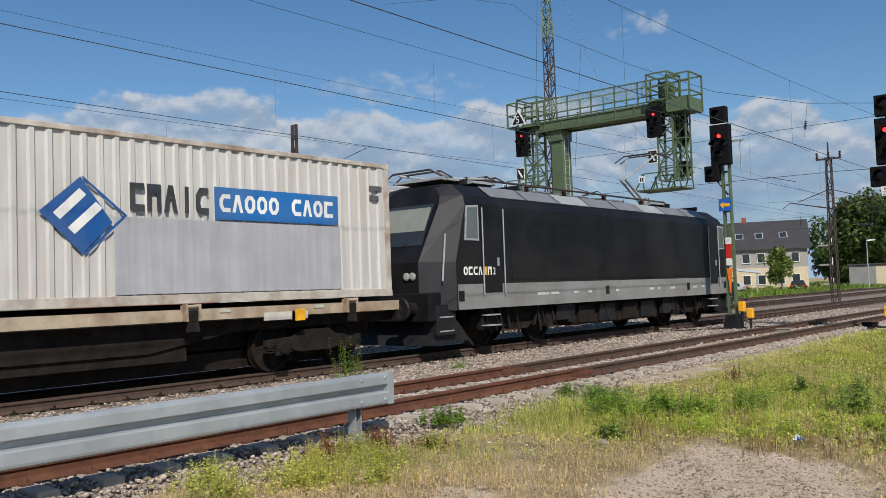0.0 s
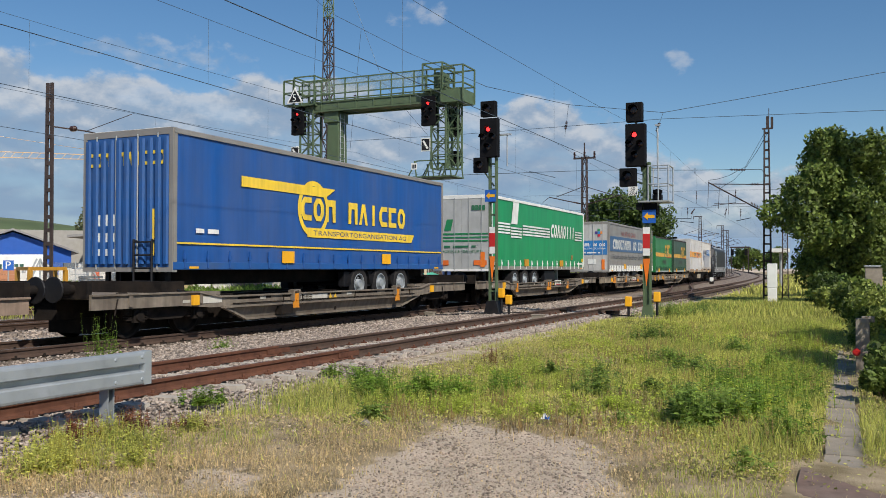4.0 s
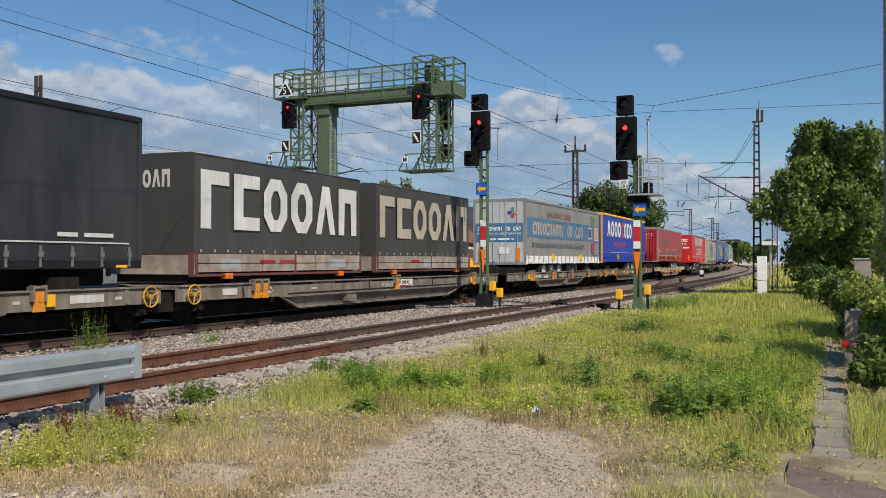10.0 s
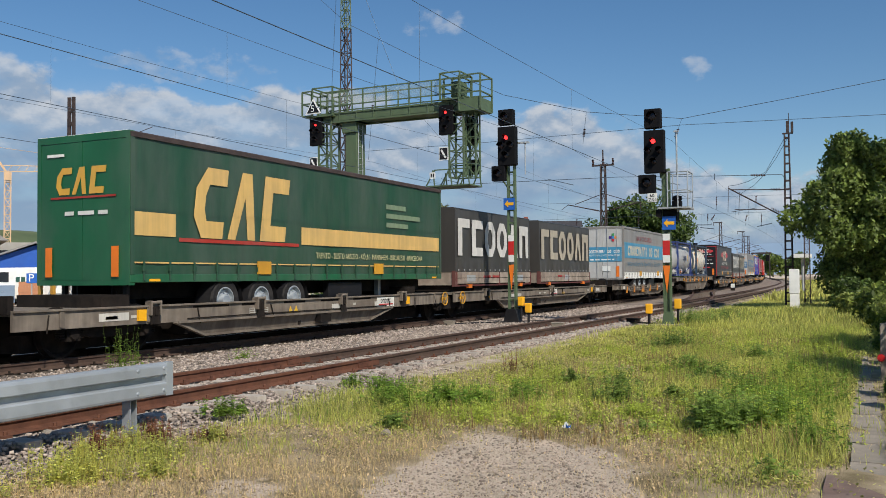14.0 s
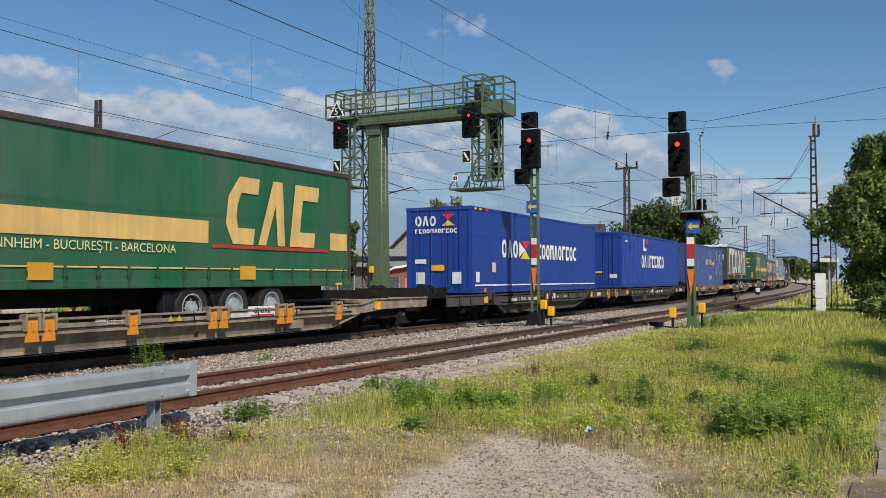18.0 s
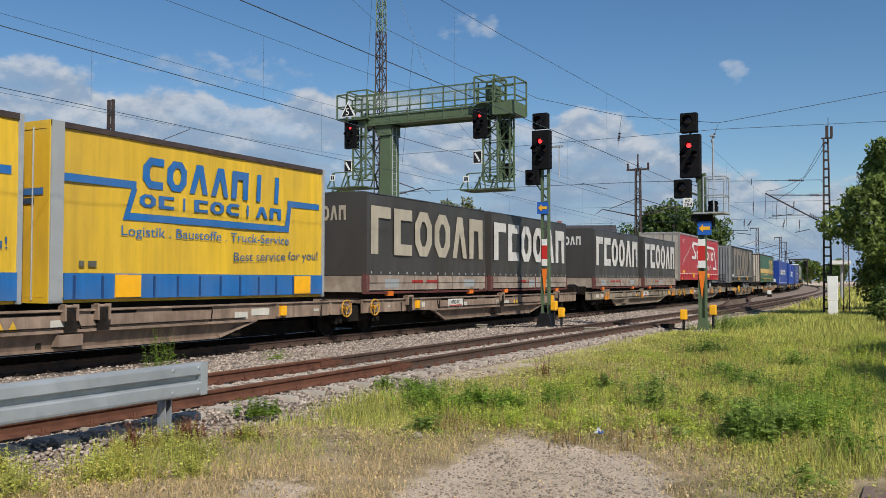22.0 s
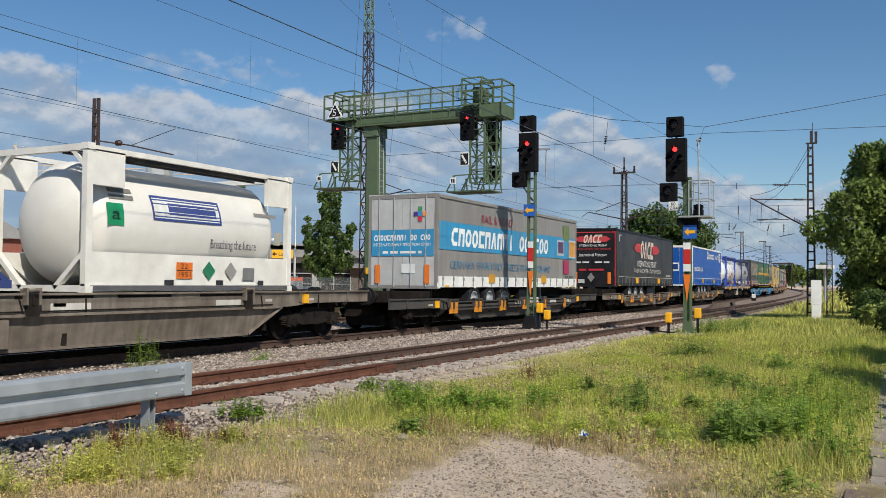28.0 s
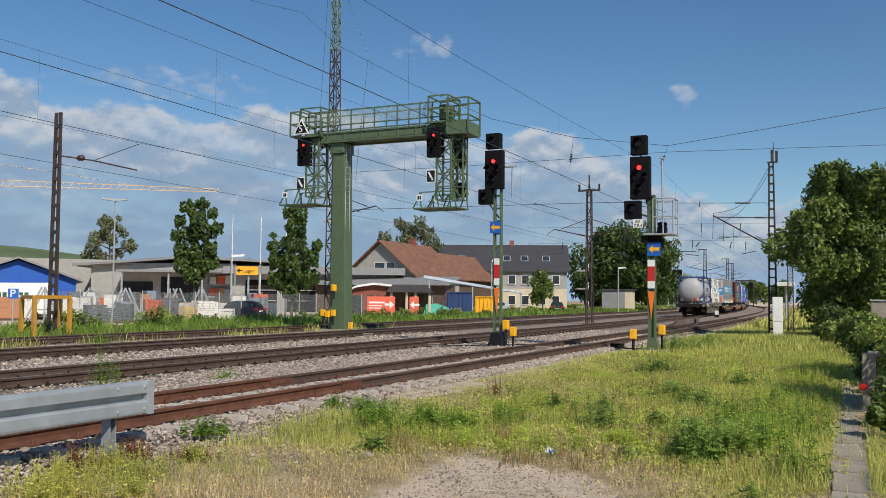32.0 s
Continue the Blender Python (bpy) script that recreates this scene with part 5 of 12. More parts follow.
g.tube((-2.36, 0, 4.74), (-2.3, 0, 5.9), 0.012, 5).tube((-1.87, 0, 4.44), (-1.86, 0, 5.45), 0.01, 5).tube((-2.83, 0, 6.24), (-2.89, 0, 4.9), 0.012, 5)
g.tube((-2.72, 0, 4.9), (-1.5, 0, 5.05), 0.014, 6)
g.ob("bracket_arm", MASTBROWN, t)
for z, r in ((4.78, 0.59), (5.94, 0.05)):
    g = Mesh()
    for k in range(6):
        g.lathe([(0.03, 0), (0.085, 0.02), (0.03, 0.04)], 10, "x", (-0.4 - 0.075 * k, 0, z + r * 0.075 * k))
    g.ob("insulator", CERAMIC, t)
Mesh().box(-0.2, 0.3, -0.08, 0.08, 8.7, 8.76).box(0.2, 0.32, -0.05, 0.05, 8.76, 9.3).box(-0.02, 0.12, -0.03, 0.03, 8.76, 9.35).box(0.1, 0.13, -0.02, 0.02, 9.3, 9.75).ob("top_bracket", MASTBROWN, t)
BRACKET_MAST = t
mast(-3.4, 52.5, 4.6, 0.3, 0.24, "low slim lattice mast beside the bushes", (), step=0.3, leg=0.028)
for y, x in ((136, -20.5), (167, -21.3), (188, -23.0), (250, -30.5), (330, -43.0), (420, -56.0)):
    t = mast(x, y, 9.3, 0.6, 0.3, "distant lattice mast along the curving line", ((2.6, 6.2, 0.6), (-2.6, 6.2, 0.6)), step=1.1, leg=0.045)
    Mesh().box(-1.0, 0.25, -0.06, 0.06, 9.25, 9.37).box(-1.0, -0.94, -0.05, 0.05, 8.9, 9.25).ob("crossarm", MASTBROWN, t)

# lamp poles, signals and signs further up the line
for y, x, h in ((240, -41.3, 9.0), (225, -35.9, 8.2), (240, -34.7, 8.9), (232, -31.1, 8.2), (200, -38.0, 4.7), (200, -36.9, 4.7), (260, -42.6, 7.5), (280, -36.4, 7.0), (300, -40.5, 7.5)):
    t = thing("distant_post", "slender pale pole beside the line", "post", pose(x, y, 0), group="poles along the station")
    Mesh().tube((0, 0, 0), (0, 0, h), 0.11, 6).ob("pole", GREY_STEEL, t)
    Mesh().box(-0.5, 0.1, -0.12, 0.12, h - 0.05, h + 0.12).ob("head", GREY_STEEL, t)
t = thing("distant_signal", "black signal head on a grey post by the station", "signal", pose(-28.8, 160, 0))
Mesh().tube((0, 0, 0), (0, 0, 5.4), 0.1, 6).ob("post", GREY_STEEL, t)
for x in (-0.55, 0.35):
    Mesh().box(x - 0.4, x + 0.4, -0.15, 0.15, 5.1, 7.2).box(x - 0.3, x + 0.3, -0.3, -0.15, 6.6, 6.7).ob("head", HOOD, t)
Mesh().box(-1.2, 1.2, -0.2, 0.5, 4.9, 5.0).ob("platform", GREY_STEEL, t)
t = thing("distant_sign", "orange and white board on a pole by the station", "sign", pose(-32.4, 200, 0))
Mesh().tube((0, 0, 0), (0, 0, 5.8), 0.08, 6).ob("pole", GREY_STEEL, t)
Mesh().prism([(-0.5, 3.5), (0.5, 3.5), (0.2, 4.9), (-0.2, 4.9)], "y", -0.12, -0.08).ob("orange_panel", ORANGE, t)
Mesh().lathe([(0.0, -0.1), (0.45, -0.1), (0.45, -0.06), (0.0, -0.06)], 12, "y", (0, 0, 5.4)).ob("round_panel", WHITE, t)
t = thing("signal_bridge", "slim steel bridge with hanging signals far down the line", "signal bridge", pose(-33.0, 300, 0))
Mesh().box(-3.0, 3.0, -0.3, 0.3, 8.1, 8.6).ob("beam", MASTBROWN, t)
for x in (-2.6, 2.6):
    Mesh().box(x - 0.15, x + 0.15, -0.15, 0.15, 0, 8.1).ob("column", MASTBROWN, t)
for x in (-2.2, 2.0):
    Mesh().box(x - 0.45, x + 0.45, -0.5, -0.3, 5.8, 7.8).ob("signal_head", HOOD, t)
t = thing("platform_shelter", "brown shelter with a flat roof on the far platform", "shelter", pose(-58, 330, 0))
Mesh().box(-4, 4, 0, 3, 0, 4.2).ob("wall", TIMBER_FAR, t)
Mesh().box(-4.6, 4.6, -0.8, 3.5, 4.2, 4.6).ob("roof", MASTBROWN, t)
strip("platform", [(-34.0, 0.0), (-33.9, 0.62), (-29.3, 0.62), (-29.2, 0.0)], list(range(205, 420, 15)), SLABM, "long pale concrete station platform", "platform")


def wire(pts, r, name="overhead_wire", label="dark overhead wire above the tracks", parent=None):
    """One unbroken round wire through the points."""
    g = Mesh()
    n = 5
    for i, p in enumerate(pts):
        d = (Vector(pts[min(i + 1, len(pts) - 1)]) - Vector(pts[max(i - 1, 0)])).normalized()
        u = d.cross(Vector((0, 0, 1)))
        u = u.normalized() if u.length > 1e-3 else Vector((1, 0, 0))
        w = d.cross(u)
        g.v += [tuple(Vector(p) + (u * math.cos(6.2832 * k / n) + w * math.sin(6.2832 * k / n)) * r) for k in range(n)]
    for i in range(len(pts) - 1):
        for k in range(n):
            g.f.append((i * n + k, i * n + (k + 1) % n, (i + 1) * n + (k + 1) % n, (i + 1) * n + k))
            g.m.append(0)
    ob = g.ob(name, WIRE, parent)
    return ob if parent else tagged(ob, label, "wire")


SPANS = [-76, -21, 45, 105, 165, 230, 310, 390]
# contact wire height, carrying wire height at its supports, track
LINES = ((-8.98, 5.92, 8.37), (-14.31, 6.2, 8.42), (-20.42, 6.56, 9.1), (-26.0, 6.45, 8.36))


def overhead(x, zc, zm):
    def level(y, near):
        k = min(1.0, max(0.0, (y - 45) / 120))
        return near + ((5.8 if near < 7 else 7.5) - near) * k
    up, low = [], []
    for a, b in zip(SPANS, SPANS[1:]):
        n = 8
        for i in range(n):
            k = i / n
            y = a + (b - a) * k
            up.append((x + bend(y), y, level(y, zm) - 0.67 * 4 * k * (1 - k)))
            low.append((x + bend(y) + 0.15 * (1 - 2 * k) * (1 if SPANS.index(a) % 2 else -1), y, level(y, zc)))
        for i in range(6 if b < 170 else 3):
            k = (i + 0.5) / (6 if b < 170 else 3)
            y = a + (b - a) * k
            wire([(x + bend(y), y, level(y, zc)), (x + bend(y), y, level(y, zm) - 2.68 * k * (1 - k))], 0.0036, "dropper", "thin dropper between overhead wires")
    wire(up, 0.0062, "messenger_wire", "thin carrying wire above the tracks")
    wire(low, 0.0095, "contact_wire", "dark contact wire above the tracks")


for x, zc, zm in LINES:
    overhead(x, zc, zm)


def head_span():
    """Cross wires at y = 44 from the lattice mast to the slim pole, with hangers to each carrying wire."""
    t = thing("head_span", "cross wires with brown insulators spanning the tracks", "overhead line")
    wire([(1.7, 44, 10.4), (-3.4, 44, 9.8), (-8.35, 44, 9.26), (-13.1, 44, 10.0), (-17.6, 44, 11.3), (-22.3, 44, 13.6), (-27.3, 44, 16.4)], 0.014, "upper_wire", parent=t)
    wire([(1.7, 44, 8.66), (-8.35, 44, 8.95), (-19.2, 44, 8.85), (-27.3, 44, 8.9)], 0.012, "lower_wire", parent=t)
    wire([(-3.85, 44, 6.29), (-6.86, 44, 6.39), (-11.5, 44, 6.6), (-27.3, 44, 6.75)], 0.014, "steady_wire", parent=t)
    g = Mesh()
    for k in range(9):
        g.lathe([(0.025, -0.03), (0.06, 0.0), (0.025, 0.03)], 10, "x", (-5.2 + 0.075 * k, 44, 6.335 - 0.005 * k))
    g.ob("insulator", CERAMIC, t)
    wire([(-6.86, 44, 6.5), (-6.86, 44, 6.2)], 0.02, "clip", parent=t)
    wire([(-3.85, 44, 6.29), (-3.9, 47.7, 6.29)], 0.014, "tail_wire", parent=t)
    wire([(-27.3, 44, 16.4), (-29.7, 44, 18.6), (-33.6, 44, 19.9), (-40, 44, 21.0)], 0.012, "guy_wire", parent=t)
    wire([(-27.7, 44, 21.5), (-27.94, 44, 19.1), (-28.33, 44, 12.7), (-28.6, 44, 8.0)], 0.012, "feeder_cable", parent=t)
    wire([(-27.2, 44, 21.0), (-26.4, 44, 18.6), (-23.73, 44, 11.96), (-21.0, 44, 8.9)], 0.012, "feeder_cable", parent=t)
    for x, zt, zb, xb in ((-8.35, 9.26, 8.3, -8.7), (-13.1, 10.0, 8.4, -13.3), (-19.6, 12.2, 9.1, -20.4), (-25.2, 15.2, 8.4, -25.9)):
        wire([(x, 44, zt), (xb, 44, zb)], 0.01, "hanger", parent=t)
        g = Mesh()
        for k in range(5):
            f = 0.55 + 0.06 * k / max(1.0, zt - zb) * 1.4
            p = (x + (xb - x) * f, 44, zt + (zb - zt) * f)
            g.lathe([(0.03, -0.03), (0.085, 0.0), (0.03, 0.03)], 10, "z", p)
        g.ob("insulator", CERAMIC, t)
    for x, zc, zm in LINES:
        Mesh().tube((x - 0.9, 44, zc + 0.5), (x + 0.5, 44, zc + 0.12), 0.018, 6).ob("steady_arm", WIRE, t)


head_span()
for k, pts in enumerate((((0.06, 0, 8.53), (-0.49, 0, 7.56), (-1.03, 0, 6.78), (-1.6, 0, 6.2), (-2.13, 0, 5.89), (-2.3, 0, 5.75)), ((-0.05, 0, 8.6), (-0.55, 0, 7.7), (-1.03, 0, 6.85), (-1.85, 0, 6.43), (-2.4, 0, 6.28), (-2.83, 0, 6.24)))):
    wire(pts, 0.012, "feeder_cable", parent=BRACKET_MAST)


def far_span():
    """Cross wires at y = 85 with hanging insulators and steady arms over the four tracks."""
    t = thing("head_span", "distant cross wires with hanging insulators over the tracks", "overhead line")
    wire([(-5.0, 85, 8.7), (-14, 85, 8.85), (-22, 85, 8.75), (-30, 85, 8.9)], 0.012, "upper_wire", parent=t)
    wire([(-5.0, 85, 7.25), (-14, 85, 7.3), (-30, 85, 7.3)], 0.012, "lower_wire", parent=t)
    for x0, z0, x1, z1 in ((-13.11, 8.82, -13.13, 8.03), (-9.66, 8.76, -9.7, 8.1), (-13.92, 7.29, -13.94, 6.66), (-13.31, 7.15, -13.64, 6.7), (-10.46, 7.11, -10.63, 6.5), (-9.23, 7.05, -9.25, 6.38), (-20.3, 7.2, -20.35, 6.6), (-20.1, 8.7, -20.15, 8.0), (-26.4, 7.3, -26.45, 6.6)):
        g = Mesh()
        for k in range(5):
            f = 0.1 + 0.2 * k
            g.lathe([(0.03, -0.05), (0.075, 0.0), (0.03, 0.05)], 8, "z", (x0 + (x1 - x0) * f, 85, z0 + (z1 - z0) * f))
        g.ob("insulator", CERAMIC, t)
        wire([(x0, 85, z0 + 0.1), (x1, 85, z1 - 0.4)], 0.012, "hanger", parent=t)
    for x0, z0, x1, z1 in ((-15.3, 6.31, -13.6, 6.28), (-14.63, 6.06, -13.36, 5.9), (-9.61, 5.99, -8.38, 6.24), (-21.5, 6.3, -20.2, 6.2), (-26.9, 6.3, -25.5, 6.2)):
        Mesh().tube((x0, 85, z0), (x1, 85, z1), 0.035, 6).ob("steady_arm", WIRE, t)


far_span()
t = thing("slim_pole", "tall weathered grey-brown pole rising out of the bushes", "pole", pose(1.92, 44, 0))
Mesh().tube((0, 0, -0.1), (0, 0, 16), 0.27, 14, 0.2).ob("shaft", mat("weathered_pole", (0.3, 0.26, 0.22), 0.85, 0, 0.2, 4, (0.16, 0.13, 0.11), 0.5, 1.5, 0.2, 40), t, smooth=True)

# ---- far surroundings ----
PLASTER = mat("pale_render", (0.35, 0.335, 0.3), 0.9, 0, 0.08, 1.5, (0.26, 0.24, 0.21), 0.35, 0.4)
CREAM = mat("cream_render", (0.62, 0.52, 0.36), 0.9, 0, 0.08, 1.5, (0.42, 0.36, 0.26), 0.3, 0.4)
ROOFDARK = mat("dark_roof_tile", (0.045, 0.042, 0.045), 0.6, 0, 0.2, 4, (0.08, 0.075, 0.07), 0.4, 0.6)
ROOFRED = mat("weathered_red_tile", (0.21, 0.095, 0.055), 0.85, 0, 0.35, 2.0, (0.1, 0.065, 0.05), 0.6, 0.7, 0.3, 6)
TIMBER = mat("brown_timber", (0.11, 0.07, 0.045), 0.85, 0, 0.3, 3, (0.05, 0.035, 0.025), 0.5, 1)
CORRU = mat("grey_sheet_roof", (0.27, 0.265, 0.255), 0.7, 0.2, 0.1, 2, (0.2, 0.19, 0.18), 0.5, 0.5)
BRICKRED = mat("red_cladding", (0.24, 0.075, 0.05), 0.8, 0, 0.12, 2, (0.15, 0.06, 0.04), 0.4, 0.5)
SHEDBLUE = mat("blue_cladding", srgb(24, 84, 172), 0.6, 0, 0.08, 2, (0.05, 0.08, 0.2), 0.3, 0.5)


def facing(x, y, turn=0.0):
    """A pose at x, y whose own -y side faces the camera."""
    return pose(x, y, 0, 0, 0, math.degrees(math.atan2(-x, y)) + turn)


def window(t, x0, x1, z0, z1, y, sill=True):
    w = Mesh().box(x0 - 0.08, x1 + 0.08, y - 0.05, y + 0.02, z0 - 0.08, z1 + 0.08).ob("window", WHITE, t)
    Mesh().box(x0, x1, y - 0.065, y - 0.052, z0, z1).ob("pane", GLASS, w)
    if sill:
        Mesh().box(x0 - 0.12, x1 + 0.12, y - 0.14, y - 0.02, z0 - 0.14, z0 - 0.082).ob("sill", GREY_STEEL, w)


def gable_house(name, label, m, w, d, eave, ridge, wall, roof, over=0.5, ridge_axis="x", windows=(), chimneys=(), skylights=(), base=None):
    """w along x, d along y; front wall at y = 0."""
    t = thing(name, label, "house", m)
    g = Mesh().box(-w / 2, w / 2, 0, d, -0.2, eave)
    if ridge_axis == "x":
        g.prism([(0, eave), (d, eave), (d / 2, ridge - 0.15)], "x", -w / 2, w / 2)
    else:
        g.prism([(-w / 2, eave), (w / 2, eave), (0, ridge - 0.15)], "y", 0, d)
    g.ob("wall", wall, t)
    if base:
        Mesh().box(-w / 2 - 0.02, w / 2 + 0.02, -0.02, d + 0.02, -0.2, base[0]).ob("lower_wall", base[1], t)
    th = 0.18
    for s in (-1, 1):
        g = Mesh()
        if ridge_axis == "x":
            c = d / 2
            k = (ridge - eave) / c
            y0 = c + s * (c + over)
            pts = [(c, ridge), (y0, ridge - k * (c + over)), (y0, ridge - k * (c + over) + th), (c, ridge + th)]
            g.prism(pts, "x", -w / 2 - over, w / 2 + over)
        else:
            c = w / 2
            k = (ridge - eave) / c
            x0 = s * (c + over)
            pts = [(0, ridge), (x0, ridge - k * (c + over)), (x0, ridge - k * (c + over) + th), (0, ridge + th)]
            g.prism(pts, "y", -over, d + over)
        r = g.ob("roof", roof, t)
        if s == -1:
            for x, q in chimneys:
                if ridge_axis == "x":
                    Mesh().box(x - 0.35, x + 0.35, d / 2 - 0.3, d / 2 + 0.3, ridge - 0.6, ridge + q).ob("chimney", BRICKRED, r)
                else:
                    Mesh().box(-0.35, 0.35, x - 0.3, x + 0.3, ridge - 0.6, ridge + q).ob("chimney", BRICKRED, r)
            for x, q in skylights:
                k2 = (ridge - eave) / (d / 2)
                a = math.atan(k2)
                sm = pose(x, d / 2 - q, ridge - k2 * q + th + 0.06, math.degrees(a), 0, 0)
                s_ = Mesh().box(-0.6, 0.6, -0.75, 0.75, -0.03, 0.03, 0, sm).ob("skylight", GREY_STEEL, r)
                Mesh().box(-0.48, 0.48, -0.62, 0.62, 0.034, 0.04, 0, sm).ob("pane", GLASS, s_)
    for x0, x1, z0, z1 in windows:
        window(t, x0, x1, z0, z1, 0.0)
    return t


# house with the dark roof
gable_house("apartment_house", "cream and grey rendered house under a dark tiled gable roof", pose(-51.0, 131, 0, 0, 0, 21), 21, 11, 6.4, 10.4, PLASTER, ROOFDARK, 0.5, "x",
            [(x, x + 1.0, z, z + 1.3) for x in (-9, -6, -3.5, 1.5, 3.6, 6.2, 8.3) for z in (1.0, 4.2)], [(2.0, 0.9)], [(1.2, 3.3), (4.0, 3.3), (7.4, 3.3), (-6, 3.3)], (3.4, CREAM))
t = thing("balcony_stack", "white balconies on the gable end of the dark-roofed house", "balcony", pose(-40.0, 136.5, 0, 0, 0, 21))
for z in (0.6, 3.4, 6.2):
    Mesh().box(-0.2, 1.6, -1.5, 2.5, z, z + 0.18).ob("slab", PLASTER, t)
    Mesh().box(1.5, 1.6, -1.5, 2.5, z + 0.18, z + 1.1).ob("parapet", WHITE, t)
# farmhouse with red roof and its long barn
gable_house("farmhouse", "white-plastered farmhouse gable under a weathered red tile roof", pose(-55.3, 100.5, 0), 9.6, 14, 4.9, 9.0, PLASTER, ROOFRED, 0.7, "y", [(-0.8, 0.6, 5.4, 6.3), (0.9, 2.0, 5.4, 6.3)], [(9.0, 0.9)])
gable_house("barn", "long timber barn with a sagging red tile roof", pose(-51.5, 118.5, 0, 0, 0, 90), 30, 8, 5.0, 8.2, TIMBER, ROOFRED, 0.8, "x")
t = thing("lean_to", "grey sheet-roofed lean-to in front of the farmhouse", "shed", pose(-51.5, 93.5, 0, 0, 0, 14))
Mesh().box(-8, 8, 0, 6, 0, 3.4).ob("wall", TIMBER, t)
Mesh().prism([(-1, 3.3), (7, 4.3), (7, 4.5), (-1, 3.5)], "x", -8.5, 8.5).ob("roof", CORRU, t)
for x in (-5, -1, 3):
    Mesh().box(x, x + 2.2, -0.03, 0.05, 0, 2.6).ob("gate", TIMBER, t)
# red arched pavilion and its porch
t = thing("garden_pavilion", "small dark red pavilion with an arched white roof edge", "pavilion", pose(-41.4, 74.0, 0, 0, 0, 27))
pts = [(-2.8, 0), (2.8, 0), (2.8, 2.3), (1.5, 2.75), (0, 2.95), (-1.5, 2.75), (-2.8, 2.2)]
Mesh().prism(pts, "y", 0, 3).ob("wall", BRICKRED, t)
g = Mesh()
arc = [(-3.2, 2.0), (-1.6, 2.75), (0, 3.0), (1.6, 2.85), (3.2, 2.45)]
for a, b in zip(arc, arc[1:]):
    g.prism([a, b, (b[0], b[1] + 0.2), (a[0], a[1] + 0.2)], "y", -0.5, 3.3)
g.ob("roof", WHITE, t)
for x in (-2.2, -0.6, 1.0):
    Mesh().box(x, x + 1.1, -0.05, 0.02, 0.1, 2.0).ob("door", GLASS, t)
t = thing("market_stall", "timber stall with a dark shingled roof", "stall", pose(-37.4, 73.6, 0, 0, 0, 27))
Mesh().prism([(-2.2, 2.3), (2.2, 2.3), (1.4, 3.0), (-1.6, 3.0)], "y", -0.6, 2.4).ob("roof", ROOFDARK, t)
for x in (-1.8, -0.4, 0.4, 1.7):
    Mesh().box(x, x + 0.22, -0.3, -0.1, 0, 2.3).ob("post", CREAM, t)
Mesh().box(-1.8, 1.9, 1.6, 1.8, 0, 2.2).ob("back_wall", TIMBER, t)
SALMON = paint("salmon_banner", (226, 104, 78), 0.1)
for px, w, flip in ((-37.6, 2.4, 1), (-34.4, 0.8, -1)):
    t = thing("banner", "salmon-coloured advertising banner with a white arrow on the fence", "banner", facing(px, 68.5))
    Mesh().box(-w / 2, w / 2, -0.03, 0.0, 0.5, 1.9).ob("sheet", SALMON, t)
    k = w / 2 - 0.45 if flip > 0 else 0
    Mesh().prism([(k - 0.45 * flip, 1.1), (k, 1.1), (k, 0.85), (k + 0.35 * flip, 1.2), (k, 1.55), (k, 1.3), (k - 0.45 * flip, 1.3)], "y", -0.045, -0.035).ob("arrow", WHITE, t)
    if flip > 0:
        for z in (1.05, 0.85):
            Mesh().box(-w / 2 + 0.15, 0.1, -0.045, -0.035, z, z + 0.08).ob("bar", WHITE, t)
        Mesh().box(-w / 2 + 0.15, 0.3, -0.045, -0.035, 1.3, 1.45).ob("bar", WHITE, t)
# skips
for x, y, m, w, h, lab in ((-34.2, 77.6, mat("navy_container_paint", (0.02, 0.05, 0.16), 0.6, 0, 0.1, 2, (0.02, 0.03, 0.06), 0.4, 1), 2.4, 2.3, "dark blue ribbed waste container"), (-32.2, 79.0, YELLOW, 1.8, 1.9, "yellow skip")):
    t = thing("waste_container", lab + " in the yard", "container", facing(x, y))
    g = Mesh().box(-w / 2, w / 2, 0, 2.2, 0.3, h)
    for i in range(int(w / 0.35)):
        g.box(-w / 2 + 0.1 + i * 0.35, -w / 2 + 0.2 + i * 0.35, -0.07, 0.0, 0.35, h)
    g.ob("body", m, t)
    Mesh().box(-w / 2, w / 2, -0.1, 2.3, h, h + 0.1).ob("rim", m, t)
t = thing("tarp_heap", "turquoise tarpaulin over a low heap", "tarpaulin", facing(-35.2, 74.5))
Mesh().prism([(-1.2, 0), (1.4, 0), (1.2, 0.9), (0.1, 1.3), (-0.9, 1.2)], "y", 0, 1.5).ob("sheet", paint("turquoise_sheet", (90, 190, 165), 0.2), t)
t = thing("silver_canopy", "long silver-white sheet canopy on posts", "canopy", facing(-36.5, 86))
Mesh().prism([(-5, 3.9), (5.5, 2.3), (5.5, 2.5), (-5, 4.2)], "y", 0, 4).ob("sheet", paint("pale_sheet_roof", (196, 206, 216), 0.25), t)
for x in (-4.5, 0, 5):
    Mesh().box(x, x + 0.15, 0.1, 0.25, 0, 3.9 - 0.15 * (x + 5)).ob("post", GREY_STEEL, t)

